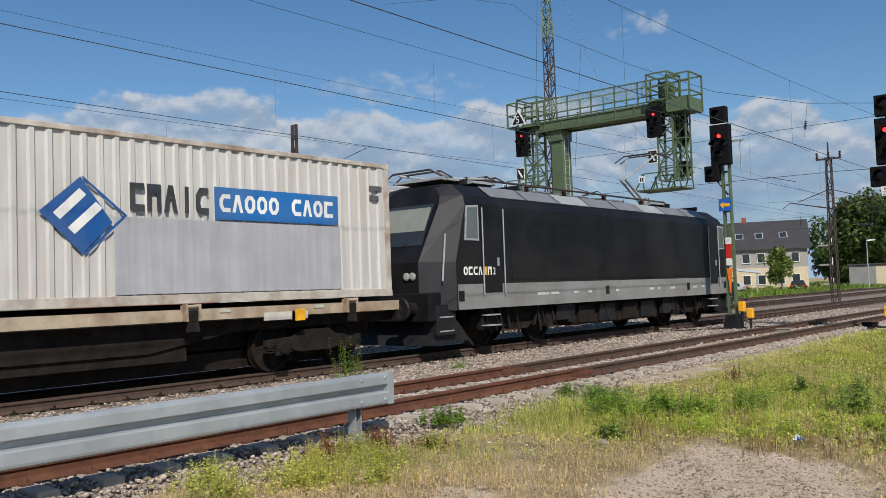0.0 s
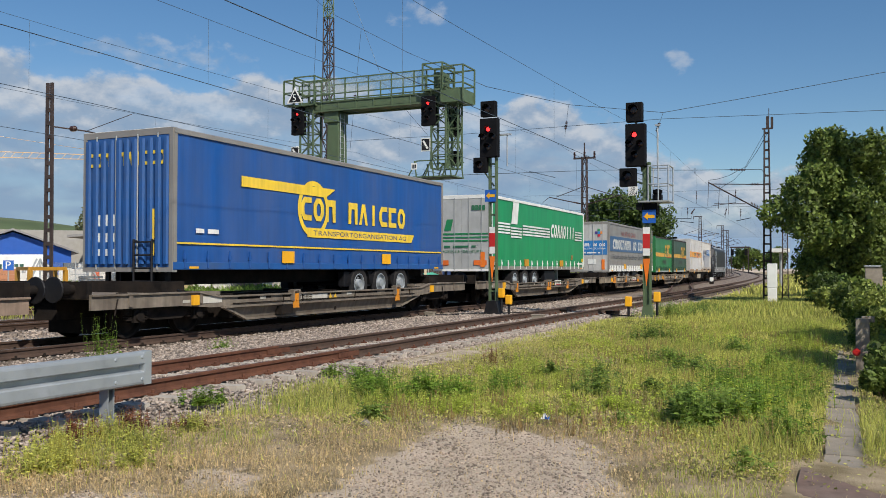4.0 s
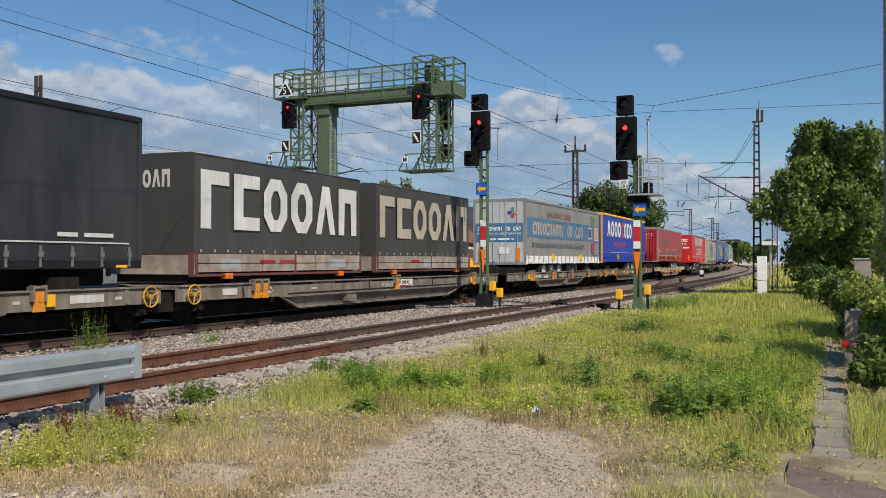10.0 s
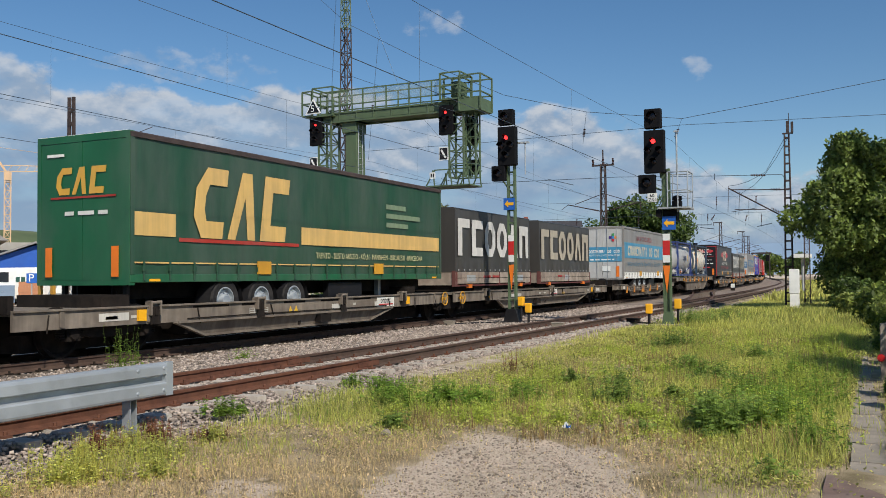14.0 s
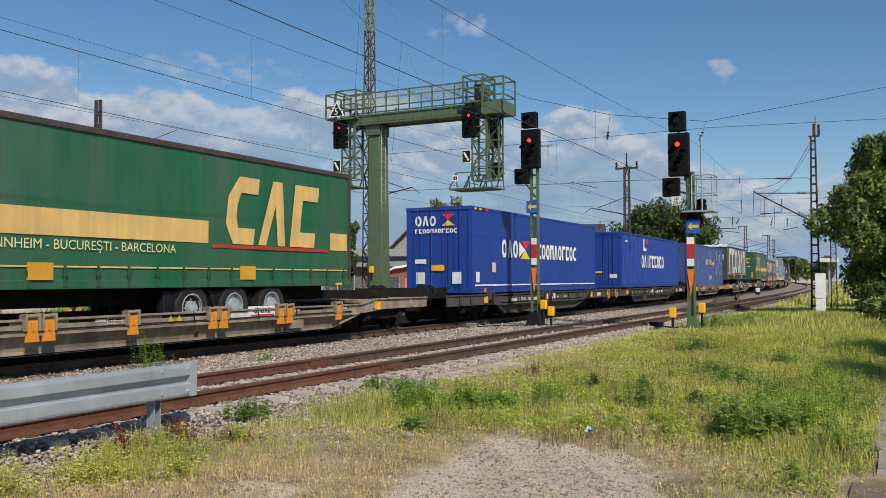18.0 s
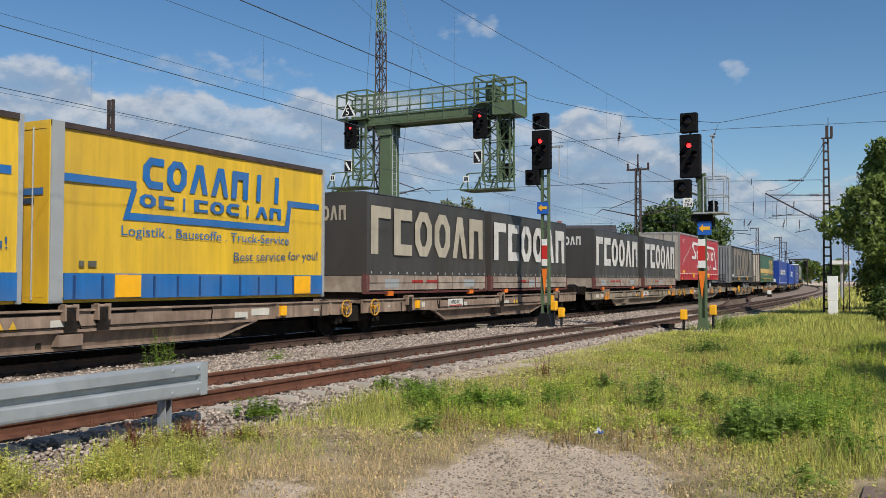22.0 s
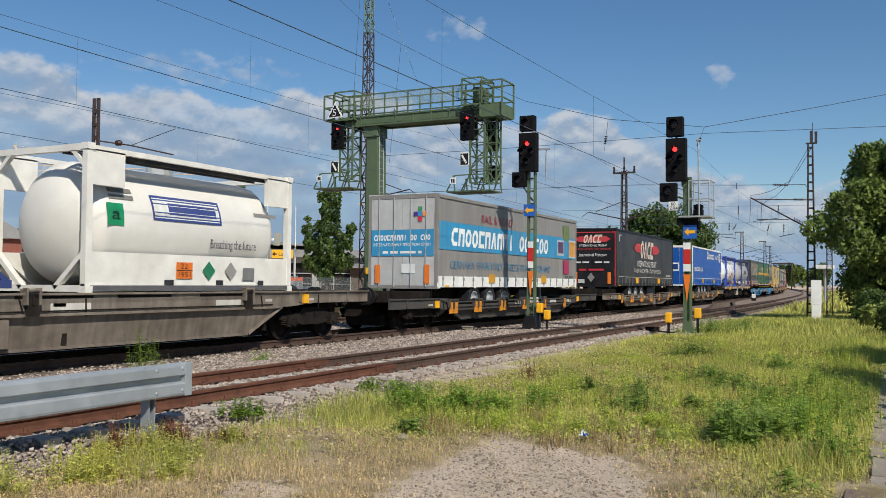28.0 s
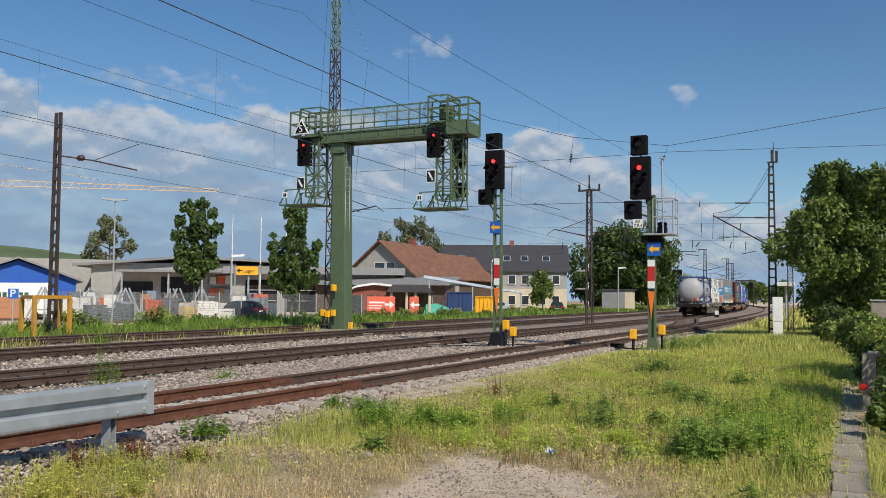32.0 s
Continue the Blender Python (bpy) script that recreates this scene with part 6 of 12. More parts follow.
# warehouse yard
t = thing("warehouse", "low grey builders' warehouse with open racking bays and a flat roof", "warehouse", pose(-72.5, 85.0, 0, 0, 0, 29))
Mesh().box(-13, 4.5, 4, 22, 0, 5.9).ob("hall", PLASTER, t)
Mesh().prism([(-15, 5.4), (-1.5, 6.5), (13, 5.9), (13, 6.15), (-1.5, 6.8), (-15, 5.7)], "y", 3, 23).ob("roof", CORRU, t)
Mesh().box(-9, 7, 0.5, 4.0, 4.7, 5.0).ob("canopy", CORRU, t)
# flat black panel, coloured for the shade of a deep gateway
Mesh().box(-4.5, 0, 3.9, 4.02, 0, 4.2).ob("gate", BLACK, t)
# near-black wall colour holds the gloom at the back of the racking
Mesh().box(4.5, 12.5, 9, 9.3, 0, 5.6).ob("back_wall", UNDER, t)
for x in (1.0, 4.6, 8.2, 11.8):
    Mesh().box(x, x + 0.14, 3.45, 3.6, 0, 4.7).ob("rack_upright", GREY_STEEL, t)
WAREHOUSE = t
# black panel on the wall stands for the unlit inside of a bay
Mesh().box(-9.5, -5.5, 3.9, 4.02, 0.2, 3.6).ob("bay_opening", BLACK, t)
for x in (-8.5, -3, 1, 6.5):
    Mesh().box(x, x + 0.2, 0.7, 0.9, 0, 4.7).ob("post", GREY_STEEL, t)
for z in (1.7, 3.2):
    Mesh().box(1, 12, 3.4, 4.4, z, z + 0.14).ob("shelf", GREY_STEEL, t)
t = thing("sales_hall", "flat-roofed grey hall behind the flagpoles", "hall", pose(-62.0, 92.0, 0, 0, 0, 32))
Mesh().box(-8, 12, 1, 14, 0, 4.6).ob("hall", PLASTER, t)
Mesh().box(-9, 13, -0.5, 15, 4.6, 5.5).ob("fascia", CORRU, t)
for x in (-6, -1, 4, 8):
    # dark panel paints the unlit inside of each bay onto the wall
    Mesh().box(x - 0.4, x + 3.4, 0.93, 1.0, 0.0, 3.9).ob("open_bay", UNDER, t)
    for z in (1.3, 2.6):
        Mesh().box(x - 0.3, x + 3.3, 0.75, 0.9, z, z + 0.1).ob("bay_shelf", GREY_STEEL, t)
gable_house("blue_shed", "bright blue shed with a shallow grey gable roof", facing(-67.6, 56.4), 9.6, 10, 3.2, 5.0, SHEDBLUE, CORRU, 0.6, "y")
t = thing("red_hall", "long red-clad hall under a grey roof", "hall", facing(-92, 64))
Mesh().box(-14, 6, 0, 14, 0, 6.3).ob("wall", BRICKRED, t)
Mesh().prism([(-15, 6.2), (7, 6.2), (4, 8.2), (-15, 8.2)], "y", -0.6, 15).ob("roof", CORRU, t)
Mesh().box(-14, 6, -0.05, 0.0, 3.9, 4.2).ob("band", CORRU, t)
t = thing("white_hall", "pale grey low hall with a window band", "hall", facing(-96, 84))
Mesh().box(-10, 12, 0, 10, 0, 6.6).ob("wall", PLASTER, t)
Mesh().box(-9, 0, -0.03, 0.02, 4.6, 5.6).ob("window_band", GLASS, t)
t = thing("hanging_sign", "yellow hanging sign reading Lager with an arrow", "sign", facing(-51.5, 68.0))
Mesh().box(-0.98, 0.98, -0.05, 0.0, 3.8, 4.6).ob("board", YELLOW, t)
words(t, "lettering", "Lager", pose(-0.32, -0.06, 4.04, 90), 0.32, BLACK)
Mesh().prism([(-0.95, 4.2), (-0.7, 4.0), (-0.7, 4.15), (-0.45, 4.15), (-0.45, 4.25), (-0.7, 4.25), (-0.7, 4.4)], "y", -0.065, -0.055).ob("arrow", BLACK, t)
Mesh().tube((-1.1, 0.05, 0), (-1.1, 0.05, 4.7), 0.06, 8).ob("post", GREY_STEEL, t)
Mesh().tube((1.1, 0.05, 0), (1.1, 0.05, 4.7), 0.06, 8).ob("post", GREY_STEEL, t)

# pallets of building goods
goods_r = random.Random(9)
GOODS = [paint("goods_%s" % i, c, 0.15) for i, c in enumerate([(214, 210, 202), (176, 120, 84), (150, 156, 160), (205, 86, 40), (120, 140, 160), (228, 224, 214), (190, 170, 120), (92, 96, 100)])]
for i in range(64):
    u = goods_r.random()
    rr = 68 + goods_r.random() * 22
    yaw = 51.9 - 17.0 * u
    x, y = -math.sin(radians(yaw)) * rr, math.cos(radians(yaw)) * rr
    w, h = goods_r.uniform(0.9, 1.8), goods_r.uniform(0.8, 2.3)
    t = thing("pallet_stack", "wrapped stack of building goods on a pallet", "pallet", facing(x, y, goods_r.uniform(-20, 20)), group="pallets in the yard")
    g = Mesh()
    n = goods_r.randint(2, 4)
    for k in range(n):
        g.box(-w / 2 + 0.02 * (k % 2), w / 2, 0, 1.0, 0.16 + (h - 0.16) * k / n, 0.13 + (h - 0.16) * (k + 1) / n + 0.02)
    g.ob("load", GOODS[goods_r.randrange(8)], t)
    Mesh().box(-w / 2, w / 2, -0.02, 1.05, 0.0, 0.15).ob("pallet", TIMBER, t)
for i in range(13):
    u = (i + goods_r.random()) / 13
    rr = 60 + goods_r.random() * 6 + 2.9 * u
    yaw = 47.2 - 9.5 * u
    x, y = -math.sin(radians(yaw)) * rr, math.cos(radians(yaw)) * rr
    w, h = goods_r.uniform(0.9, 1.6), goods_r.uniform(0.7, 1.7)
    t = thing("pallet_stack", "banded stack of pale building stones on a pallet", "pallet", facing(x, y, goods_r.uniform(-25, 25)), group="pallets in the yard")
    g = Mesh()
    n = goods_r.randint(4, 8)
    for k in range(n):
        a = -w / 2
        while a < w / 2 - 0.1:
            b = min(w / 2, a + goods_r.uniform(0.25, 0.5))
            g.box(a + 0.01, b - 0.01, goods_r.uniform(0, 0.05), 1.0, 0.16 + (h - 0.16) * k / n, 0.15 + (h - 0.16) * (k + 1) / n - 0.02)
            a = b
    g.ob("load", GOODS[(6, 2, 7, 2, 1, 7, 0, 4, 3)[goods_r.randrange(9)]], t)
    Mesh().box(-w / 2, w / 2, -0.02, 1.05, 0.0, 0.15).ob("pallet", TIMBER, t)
# goods on the warehouse shelves and in front of the open bays
for i in range(22):
    w, h = goods_r.uniform(0.7, 1.2), goods_r.uniform(0.5, 1.1)
    x, z = 1.9 + 0.95 * (i % 11), (1.84, 3.34)[i // 11]
    t = thing("shelf_goods", "wrapped pack of goods on a warehouse shelf", "goods", WAREHOUSE.matrix_world @ pose(x, 3.5, z), group="goods on the shelves")
    Mesh().box(-w / 2, w / 2, 0, 0.8, 0.0, h * 0.48).box(-w / 2 + 0.03, w / 2 - 0.02, 0.02, 0.8, h * 0.48, h).ob("load", GOODS[(0, 2, 6, 1, 5, 7, 3, 0)[goods_r.randrange(8)]], t)
# A-shaped glass racks
for k, (x, y) in enumerate([(-46.5, 44.6), (-44.9, 46.2), (-43.4, 49.5), (-42.6, 51.0), (-49.0, 43.2)]):
    t = thing("slab_rack", "grey steel A-shaped rack for stone slabs", "rack", facing(x, y, 10 * (k % 3)), group="slab racks")
    for s in (-1, 1):
        for yy in (0, 1.3):
            Mesh().beam((s * 1.1, yy, 0), (s * 0.1, yy, 2.3), 0.16, 0.1).ob("leg", GREY_STEEL, t)
    Mesh().beam((-0.7, 0, 0.8), (0.7, 0, 0.8), 0.1).ob("tie", GREY_STEEL, t)
# low bushes on the verge beyond the outer track
for i in range(26):
    y = 25 + 3.1 * i + goods_r.uniform(-1, 1)
    w, h = (goods_r.uniform(0.8, 1.3), goods_r.uniform(0.7, 1.1)) if i < 4 else (goods_r.uniform(0.5, 1.0), goods_r.uniform(0.35, 0.75))
    t = thing("verge_bush", "low leafy green bush on the verge beyond the tracks", "bush", pose(-31.2 - goods_r.uniform(0, 3.5), y, 0), group="bushes on the verge")
    leaf_cloud(t, "leaves", [(goods_r.uniform(-w, w), goods_r.uniform(-w, w), goods_r.uniform(0.15, h), goods_r.uniform(0.25, 0.45), 1.0) for k in range(7)], 700, 0.09, (L_MID, L_LIGHT, L_MID)[i % 3], 300 + i)
# fence along the yard
t = thing("yard_fence", "grey wire mesh fence on slim posts along the yard", "fence")
fm = bpy.data.materials.new("fence_wire")
fm.use_nodes = True
fb = fm.node_tree.nodes["Principled BSDF"]
fb.inputs["Base Color"].default_value, fb.inputs["Alpha"].default_value = (0.24, 0.26, 0.25, 1), 0.15
for i in range(22):
    y = 36 + i * 2.5
    Mesh().tube((-41.0, y, 0), (-41.0, y, 2.1), 0.035, 6).ob("post", GREY_STEEL, t)
    Mesh().box(-41.01, -40.99, y + 0.05, y + 2.45, 0.15, 2.0).ob("mesh_panel", fm, t)


def street_lamp(x, y, h, double):
    t = thing("street_lamp", "slim grey street lamp with " + ("a double head" if double else "a flat white head"), "street lamp", facing(x, y))
    Mesh().tube((0, 0, 0), (0, 0, h), 0.09, 8, 0.055).ob("pole", GREY_STEEL, t)
    for s in ((-1, 1) if double else (1,)):
        Mesh().prism([(0, h - 0.1), (s * 1.0, h + 0.02), (s * 1.0, h + 0.16), (0, h + 0.1)], "y", -0.18, 0.18).ob("head", WHITE if not double else GREY_STEEL, t)


street_lamp(-56.6, 56.6, 9.8, True)
street_lamp(-45.5, 58.0, 5.0, False)
street_lamp(-41.5, 67.0, 8.4, True)
street_lamp(-33.5, 84.0, 5.6, False)
street_lamp(-29.0, 118, 6.0, False)
for x, y, h in ((-48.1, 61.4, 8.8), (-46.2, 62.8, 8.6), (-44.5, 64.1, 8.3)):
    t = thing("flagpole", "bare slim white flagpole beside the yard", "flagpole", pose(x, y, 0), group="flagpoles")
    Mesh().tube((0, 0, 0), (0, 0, h), 0.06, 8, 0.035).ob("pole", WHITE, t)


def parked_car(x, y, col, label, turn):
    t = thing("parked_car", label, "car", facing(x, y, turn))
    lower = [(-2.0, 0.24), (2.02, 0.24), (2.1, 0.5), (2.02, 0.74), (1.1, 0.94), (-1.95, 0.99), (-2.08, 0.7)]
    Mesh().prism(lower, "y", -0.87, 0.87).ob("body", col, t, bevel=0.1)
    rows = [(0.94, 1.05, -1.95, 0.8), (1.2, 0.55, -1.75, 0.72), (1.4, 0.1, -1.45, 0.62), (1.47, -0.3, -1.05, 0.55)]
    v, f = [], []
    for z, xa, xb, hw in rows:
        v += [(xa, -hw, z), (xa, hw, z), (xb, hw, z), (xb, -hw, z)]
    for j in range(3):
        f += [(4 * j + i, 4 * j + (i + 1) % 4, 4 * j + 4 + (i + 1) % 4, 4 * j + 4 + i) for i in range(4)]
    Mesh().add(v, f + [(12, 13, 14, 15)]).ob("cabin", col, t, bevel=0.05)
    for s in (-1, 1):
        for xa, xb in ((0.72, -0.36), (-0.44, -1.4)):
            p = [(xa, 0.81, 1.0), (xb, 0.81, 1.0), (min(xb, xb) + (0.12 if xb < -1 else 0.0), 0.67, 1.36), (min(xa, 0.2), 0.67, 1.36)]
            p = [(a, s * b, c) for a, b, c in p]
            Mesh().add(p + [(a, b - s * 0.02, c) for a, b, c in p], [(0, 1, 2, 3) if s < 0 else (3, 2, 1, 0)]).ob("side_window", GLASS, t)
        Mesh().box(-2.1, -1.9, s * 0.84 if s < 0 else 0.5, -0.5 if s < 0 else 0.84, 0.78, 0.96).ob("tail_light", RED, t)
        Mesh().box(1.9, 2.09, s * 0.82 if s < 0 else 0.42, -0.42 if s < 0 else 0.82, 0.58, 0.72).ob("headlight", WHITE, t)
    Mesh().add([(-1.93, -0.66, 1.04), (-1.93, 0.66, 1.04), (-1.53, 0.56, 1.38), (-1.53, -0.56, 1.38)], [(0, 1, 2, 3)]).ob("rear_window", GLASS, t)
    Mesh().box(-2.1, -2.07, -0.26, 0.26, 0.66, 0.76).ob("number_plate", WHITE, t)
    for wx in (-1.35, 1.35):
        w = Mesh().lathe([(0.2, -0.9), (0.32, -0.9), (0.32, 0.9), (0.2, 0.9)], 16, "y", (wx, 0, 0.32)).ob("wheel", RUBBER, t)
        Mesh().lathe([(0.19, -0.92), (0.19, -0.9)], 12, "y", (wx, 0, 0.32)).ob("rim", STEEL, w)


parked_car(-42.0, 54.2, paint("night_blue_car", (22, 28, 44), 0.1), "dark blue hatchback parked by the yard fence", 150)
parked_car(-40.0, 101, GREY_STEEL, "silver car parked beside the house", 180)
parked_car(-33.0, 104, BLACK, "dark blue car parked near the barn", 90)
parked_car(-38.0, 150, WHITE, "white car parked beyond the big tree", 180)


GREENBAR = paint("dark_green_print", (40, 84, 70), 0.1)


def panel_van():
    t = thing("delivery_van", "white delivery van with dark green lettering bars", "van", facing(-55.1, 44.75, 186))
    Mesh().prism([(-3, 0.4), (3, 0.4), (3.0, 1.2), (2.3, 1.6), (1.8, 2.6), (-3, 2.65)], "y", -0.95, 0.95).ob("body", WHITE, t, bevel=0.08)
    Mesh().prism([(2.1, 1.6), (1.75, 2.3), (0.9, 2.3), (0.9, 1.6)], "y", -0.975, 0.975).ob("side_window", GLASS, t)
    for wx in (-1.9, 1.9):
        w = Mesh().lathe([(0.2, -0.98), (0.36, -0.98), (0.36, 0.98), (0.2, 0.98)], 16, "y", (wx, 0, 0.36)).ob("wheel", RUBBER, t)
        Mesh().lathe([(0.2, -1.0), (0.2, -0.98)], 12, "y", (wx, 0, 0.36)).ob("rim", STEEL, w)
    for i, x in enumerate((-1.6, -1.25, -0.9, -0.55, -0.2, 0.15)):
        Mesh().box(-x - 1.4, -x - 1.14, 0.98, 0.99, 1.6, 1.95).ob("bar", GREENBAR, t)


panel_van()
t = thing("parking_sign", "blue square parking sign with a white P", "sign", facing(-42.5, 35.2))
Mesh().box(-0.27, 0.27, -0.03, 0, 1.55, 2.1).ob("board", BLUE, t)
words(t, "lettering", "P", pose(-0.14, -0.04, 1.64, 90), 0.42, WHITE)
Mesh().tube((0, 0.05, 0), (0, 0.05, 1.9), 0.04, 8).ob("post", GREY_STEEL, t)
OCHRE = paint("ochre_timber", (196, 142, 46), 0.4)
t = thing("barrier_frame", "ochre timber barrier standing square around the slim mast", "barrier", pose(-30.05, 26.4, 0))
corner = [(1.05, -1.4), (0.85, 0.5), (-0.95, 1.6), (-0.95, -0.3)]
for px, py in corner:
    Mesh().box(px - 0.07, px + 0.07, py - 0.07, py + 0.07, 0, 1.62).ob("post", OCHRE, t)
for (ax, ay), (bx, by) in zip(corner, corner[1:] + corner[:1]):
    Mesh().beam((ax, ay, 1.66), (bx, by, 1.66), 0.12, 0.14).ob("bar", OCHRE, t)
t = thing("utility_kiosk", "small grey and brown transformer kiosk beside the line", "kiosk", facing(-31.8, 130))
Mesh().box(-2.5, 0.8, 0, 3, 0, 3.2).ob("wall", CORRU, t)
Mesh().box(0.8, 2.2, 0, 3, 0, 3.1).ob("side_wall", CREAM, t)
Mesh().box(-2.7, 2.4, -0.2, 3.2, 3.15, 3.35).ob("roof", ROOFDARK, t)
t = thing("tower_crane", "pale sand-coloured tower crane far behind the yard", "crane", facing(-200, 158.2))
CRANE = paint("faded_crane_orange", (206, 172, 134), 0.2)
g = Mesh()
lattice(g, (0, 0, 0), (0, 0, 29), 1.5, 1.5, 2.0, 0.16, 0.25)
g.ob("tower", CRANE, t)
g = Mesh()
for a, b in (((-3, 0, 29.6), (58, 0, 31.6)), ((-1, 0, 31.2), (58, 0, 32.4))):
    g.beam(a, b, 0.2)
for i in range(29):
    g.beam((i * 2.0, 0, 29.7 + 0.066 * i), (i * 2.0 + 1, 0, 31.2 + 0.04 * i), 0.12)
g.ob("jib", CRANE, t)
Mesh().beam((0, 0, 29), (-4.5, 0, 36), 0.5).ob("mast_head", CRANE, t)
Mesh().tube((-4.5, 0, 36), (40, 0, 31.5), 0.06, 5).ob("tie", CRANE, t)
Mesh().box(-0.9, 0.9, -1.0, 1.0, 27.4, 29.4).ob("cab", CRANE, t)

# trees round the yard
tree("street_tree", "slim dark green maple by the yard fence", -48.5, 57.2, 9.9, 2.6, [(0, 0, 3.5, 0.85), (-0.9, 0, 4.2, 0.8), (1.0, 0.2, 4.5, 0.85), (0, 0.3, 5.2, 1.0), (-1.5, 0, 5.5, 0.7), (1.6, 0, 5.6, 0.6), (-1.9, 0, 6.7, 0.5), (-0.8, 0.4, 6.8, 0.8), (1.0, 0, 6.9, 0.8), (2.1, 0, 7.2, 0.5), (-1.7, 0, 7.9, 0.5), (0.2, 0, 8.0, 0.8), (1.7, 0, 8.4, 0.45), (-0.8, 0, 9.0, 0.6), (0.6, 0, 9.2, 0.5)], 8000, 0.15, L_DARK, 81, 0.12)
tree("street_tree", "slim dark green maple by the yard fence", -42.4, 62.0, 9.3, 1.8, [(0, 0, 2.4, 0.8), (-1.2, 0, 3.2, 0.9), (1.3, 0.2, 3.4, 0.9), (0, 0, 4.4, 1.2), (-1.6, 0, 4.9, 0.8), (1.8, 0, 5.0, 0.8), (2.4, 0, 6.0, 0.45), (-1.9, 0, 6.0, 0.5), (-2.0, 0, 6.9, 0.25), (0, 0, 6.2, 1.0), (0.2, 0, 7.5, 0.95), (0.7, 0, 8.5, 0.7), (-0.4, 0, 8.7, 0.5)], 9000, 0.15, L_DARK, 82, 0.12)
tree("willow_tree", "sparse grey-green tree behind the warehouse", -99.4, 98.5, 14, 3, clumps(83, 30, 5.0, 3, 6.0, 13.2, 0.5, 1.2), 4600, 0.2, L_GREY, 83, 0.3)
tree("willow_tree", "sparse grey-green tree behind the farmhouse", -66, 129.5, 15.6, 4, clumps(84, 32, 6.2, 3.5, 7.5, 14.2, 0.6, 1.4), 5600, 0.22, L_GREY, 84, 0.3)
tree("broadleaf_tree", "broad dark green tree group beside the line", -34.5, 148, 14.5, 3, clumps(85, 34, 9.0, 6, 3.0, 12.6, 2.0, 3.2), 24000, 0.3, L_DARK, 85, 0.4)
tree("broadleaf_tree", "dark green tree beyond the kiosk", -42, 160, 11.5, 3, clumps(86, 20, 6.0, 5, 2.5, 9.5, 1.8, 2.8), 14000, 0.3, L_DARK, 86, 0.4)
tree("garden_shrub", "small leafy tree in front of the cream house", -41.0, 122.5, 6.0, 1, clumps(87, 12, 2.0, 1.5, 1.5, 5.4, 0.7, 1.2), 4000, 0.16, L_MID, 87, 0.12)
for i, (x, y) in enumerate([(-45, 170), (-50, 185), (-44, 215), (-54, 262), (-50, 240), (-62, 175), (-75, 190), (-14, 340), (-58, 300), (10, 130), (14, 90), (12, 65), (16, 160), (6, 230), (-4, 290)]):
    tree("background_tree", "distant green tree along the line", x, y, 9, 2, clumps(90 + i, 12, 4.5, 4, 1.5, 8.5, 1.6, 2.6), 4000, 0.45, (L_MID, L_DARK)[i % 2], 90 + i, 0.3, group="distant trees")
for i, (x, y, m) in enumerate([(-72, 420, L_LIGHT), (-64, 600, L_DARK), (-55, 560, L_MID), (-47, 620, L_DARK), (-40, 540, L_DARK), (-76, 470, L_MID)]):
    tree("background_tree", "distant green tree behind the station", x, y, 13, 3, clumps(190 + i, 12, 7.5, 5, 2.5, 12.0, 2.2, 3.6), 2600, 0.8, m, 190 + i, 0.4, group="distant trees")
t = thing("station_roof", "low white platform canopy far down the line", "platform canopy", pose(-5.4, 78, 0))
Mesh().box(-0.65, 0.65, -1.2, 1.2, 3.0, 3.3).ob("roof", WHITE, t)
Mesh().tube((0, 0, 0), (0, 0, 3.0), 0.1, 8).ob("post", GREY_STEEL, t)


# ---- distance and sky ----
def far_hills():
    gm = mat("hill_meadow", (0.085, 0.12, 0.045), 0.95, 0, 0.35, 0.03, (0.2, 0.18, 0.09), 0.5, 0.02)
    v, f = [], []
    n = 60
    for i in range(n + 1):
        a = radians(30 + 60 * i / n)
        h = 22 + 5 * math.sin(i * 0.3 + 1.0) + 5 * math.sin(i * 0.11) if i > 6 else 3.5 * i
        for d, z in ((330, 0), (430, h * 0.75), (560, h), (700, h * 0.9)):
            v.append((-math.sin(a) * d, math.cos(a) * d, z))
    for i in range(n):
        for j in range(3):
            f.append((i * 4 + j, i * 4 + j + 1, i * 4 + j + 5, i * 4 + j + 4))
    tagged(soup("meadow_hill", np.array(v), np.array(f), gm, smooth=True), "green meadow hillside behind the town", "hill", kind="structure")
    # the haze of distance is put into the pale blue base colour
    bm = mat("haze_blue_hills", (0.27, 0.37, 0.48), 1.0, 0, 0.1, 0.002, spec=0.0)
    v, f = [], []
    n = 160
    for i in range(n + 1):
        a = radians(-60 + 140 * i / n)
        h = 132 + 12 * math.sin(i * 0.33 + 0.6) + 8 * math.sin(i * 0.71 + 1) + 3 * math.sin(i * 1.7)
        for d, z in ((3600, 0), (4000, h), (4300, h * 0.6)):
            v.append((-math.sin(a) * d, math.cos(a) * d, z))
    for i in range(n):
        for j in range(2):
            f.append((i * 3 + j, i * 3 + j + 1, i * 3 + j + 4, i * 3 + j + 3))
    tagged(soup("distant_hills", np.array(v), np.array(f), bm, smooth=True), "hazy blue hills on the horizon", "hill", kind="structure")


far_hills()


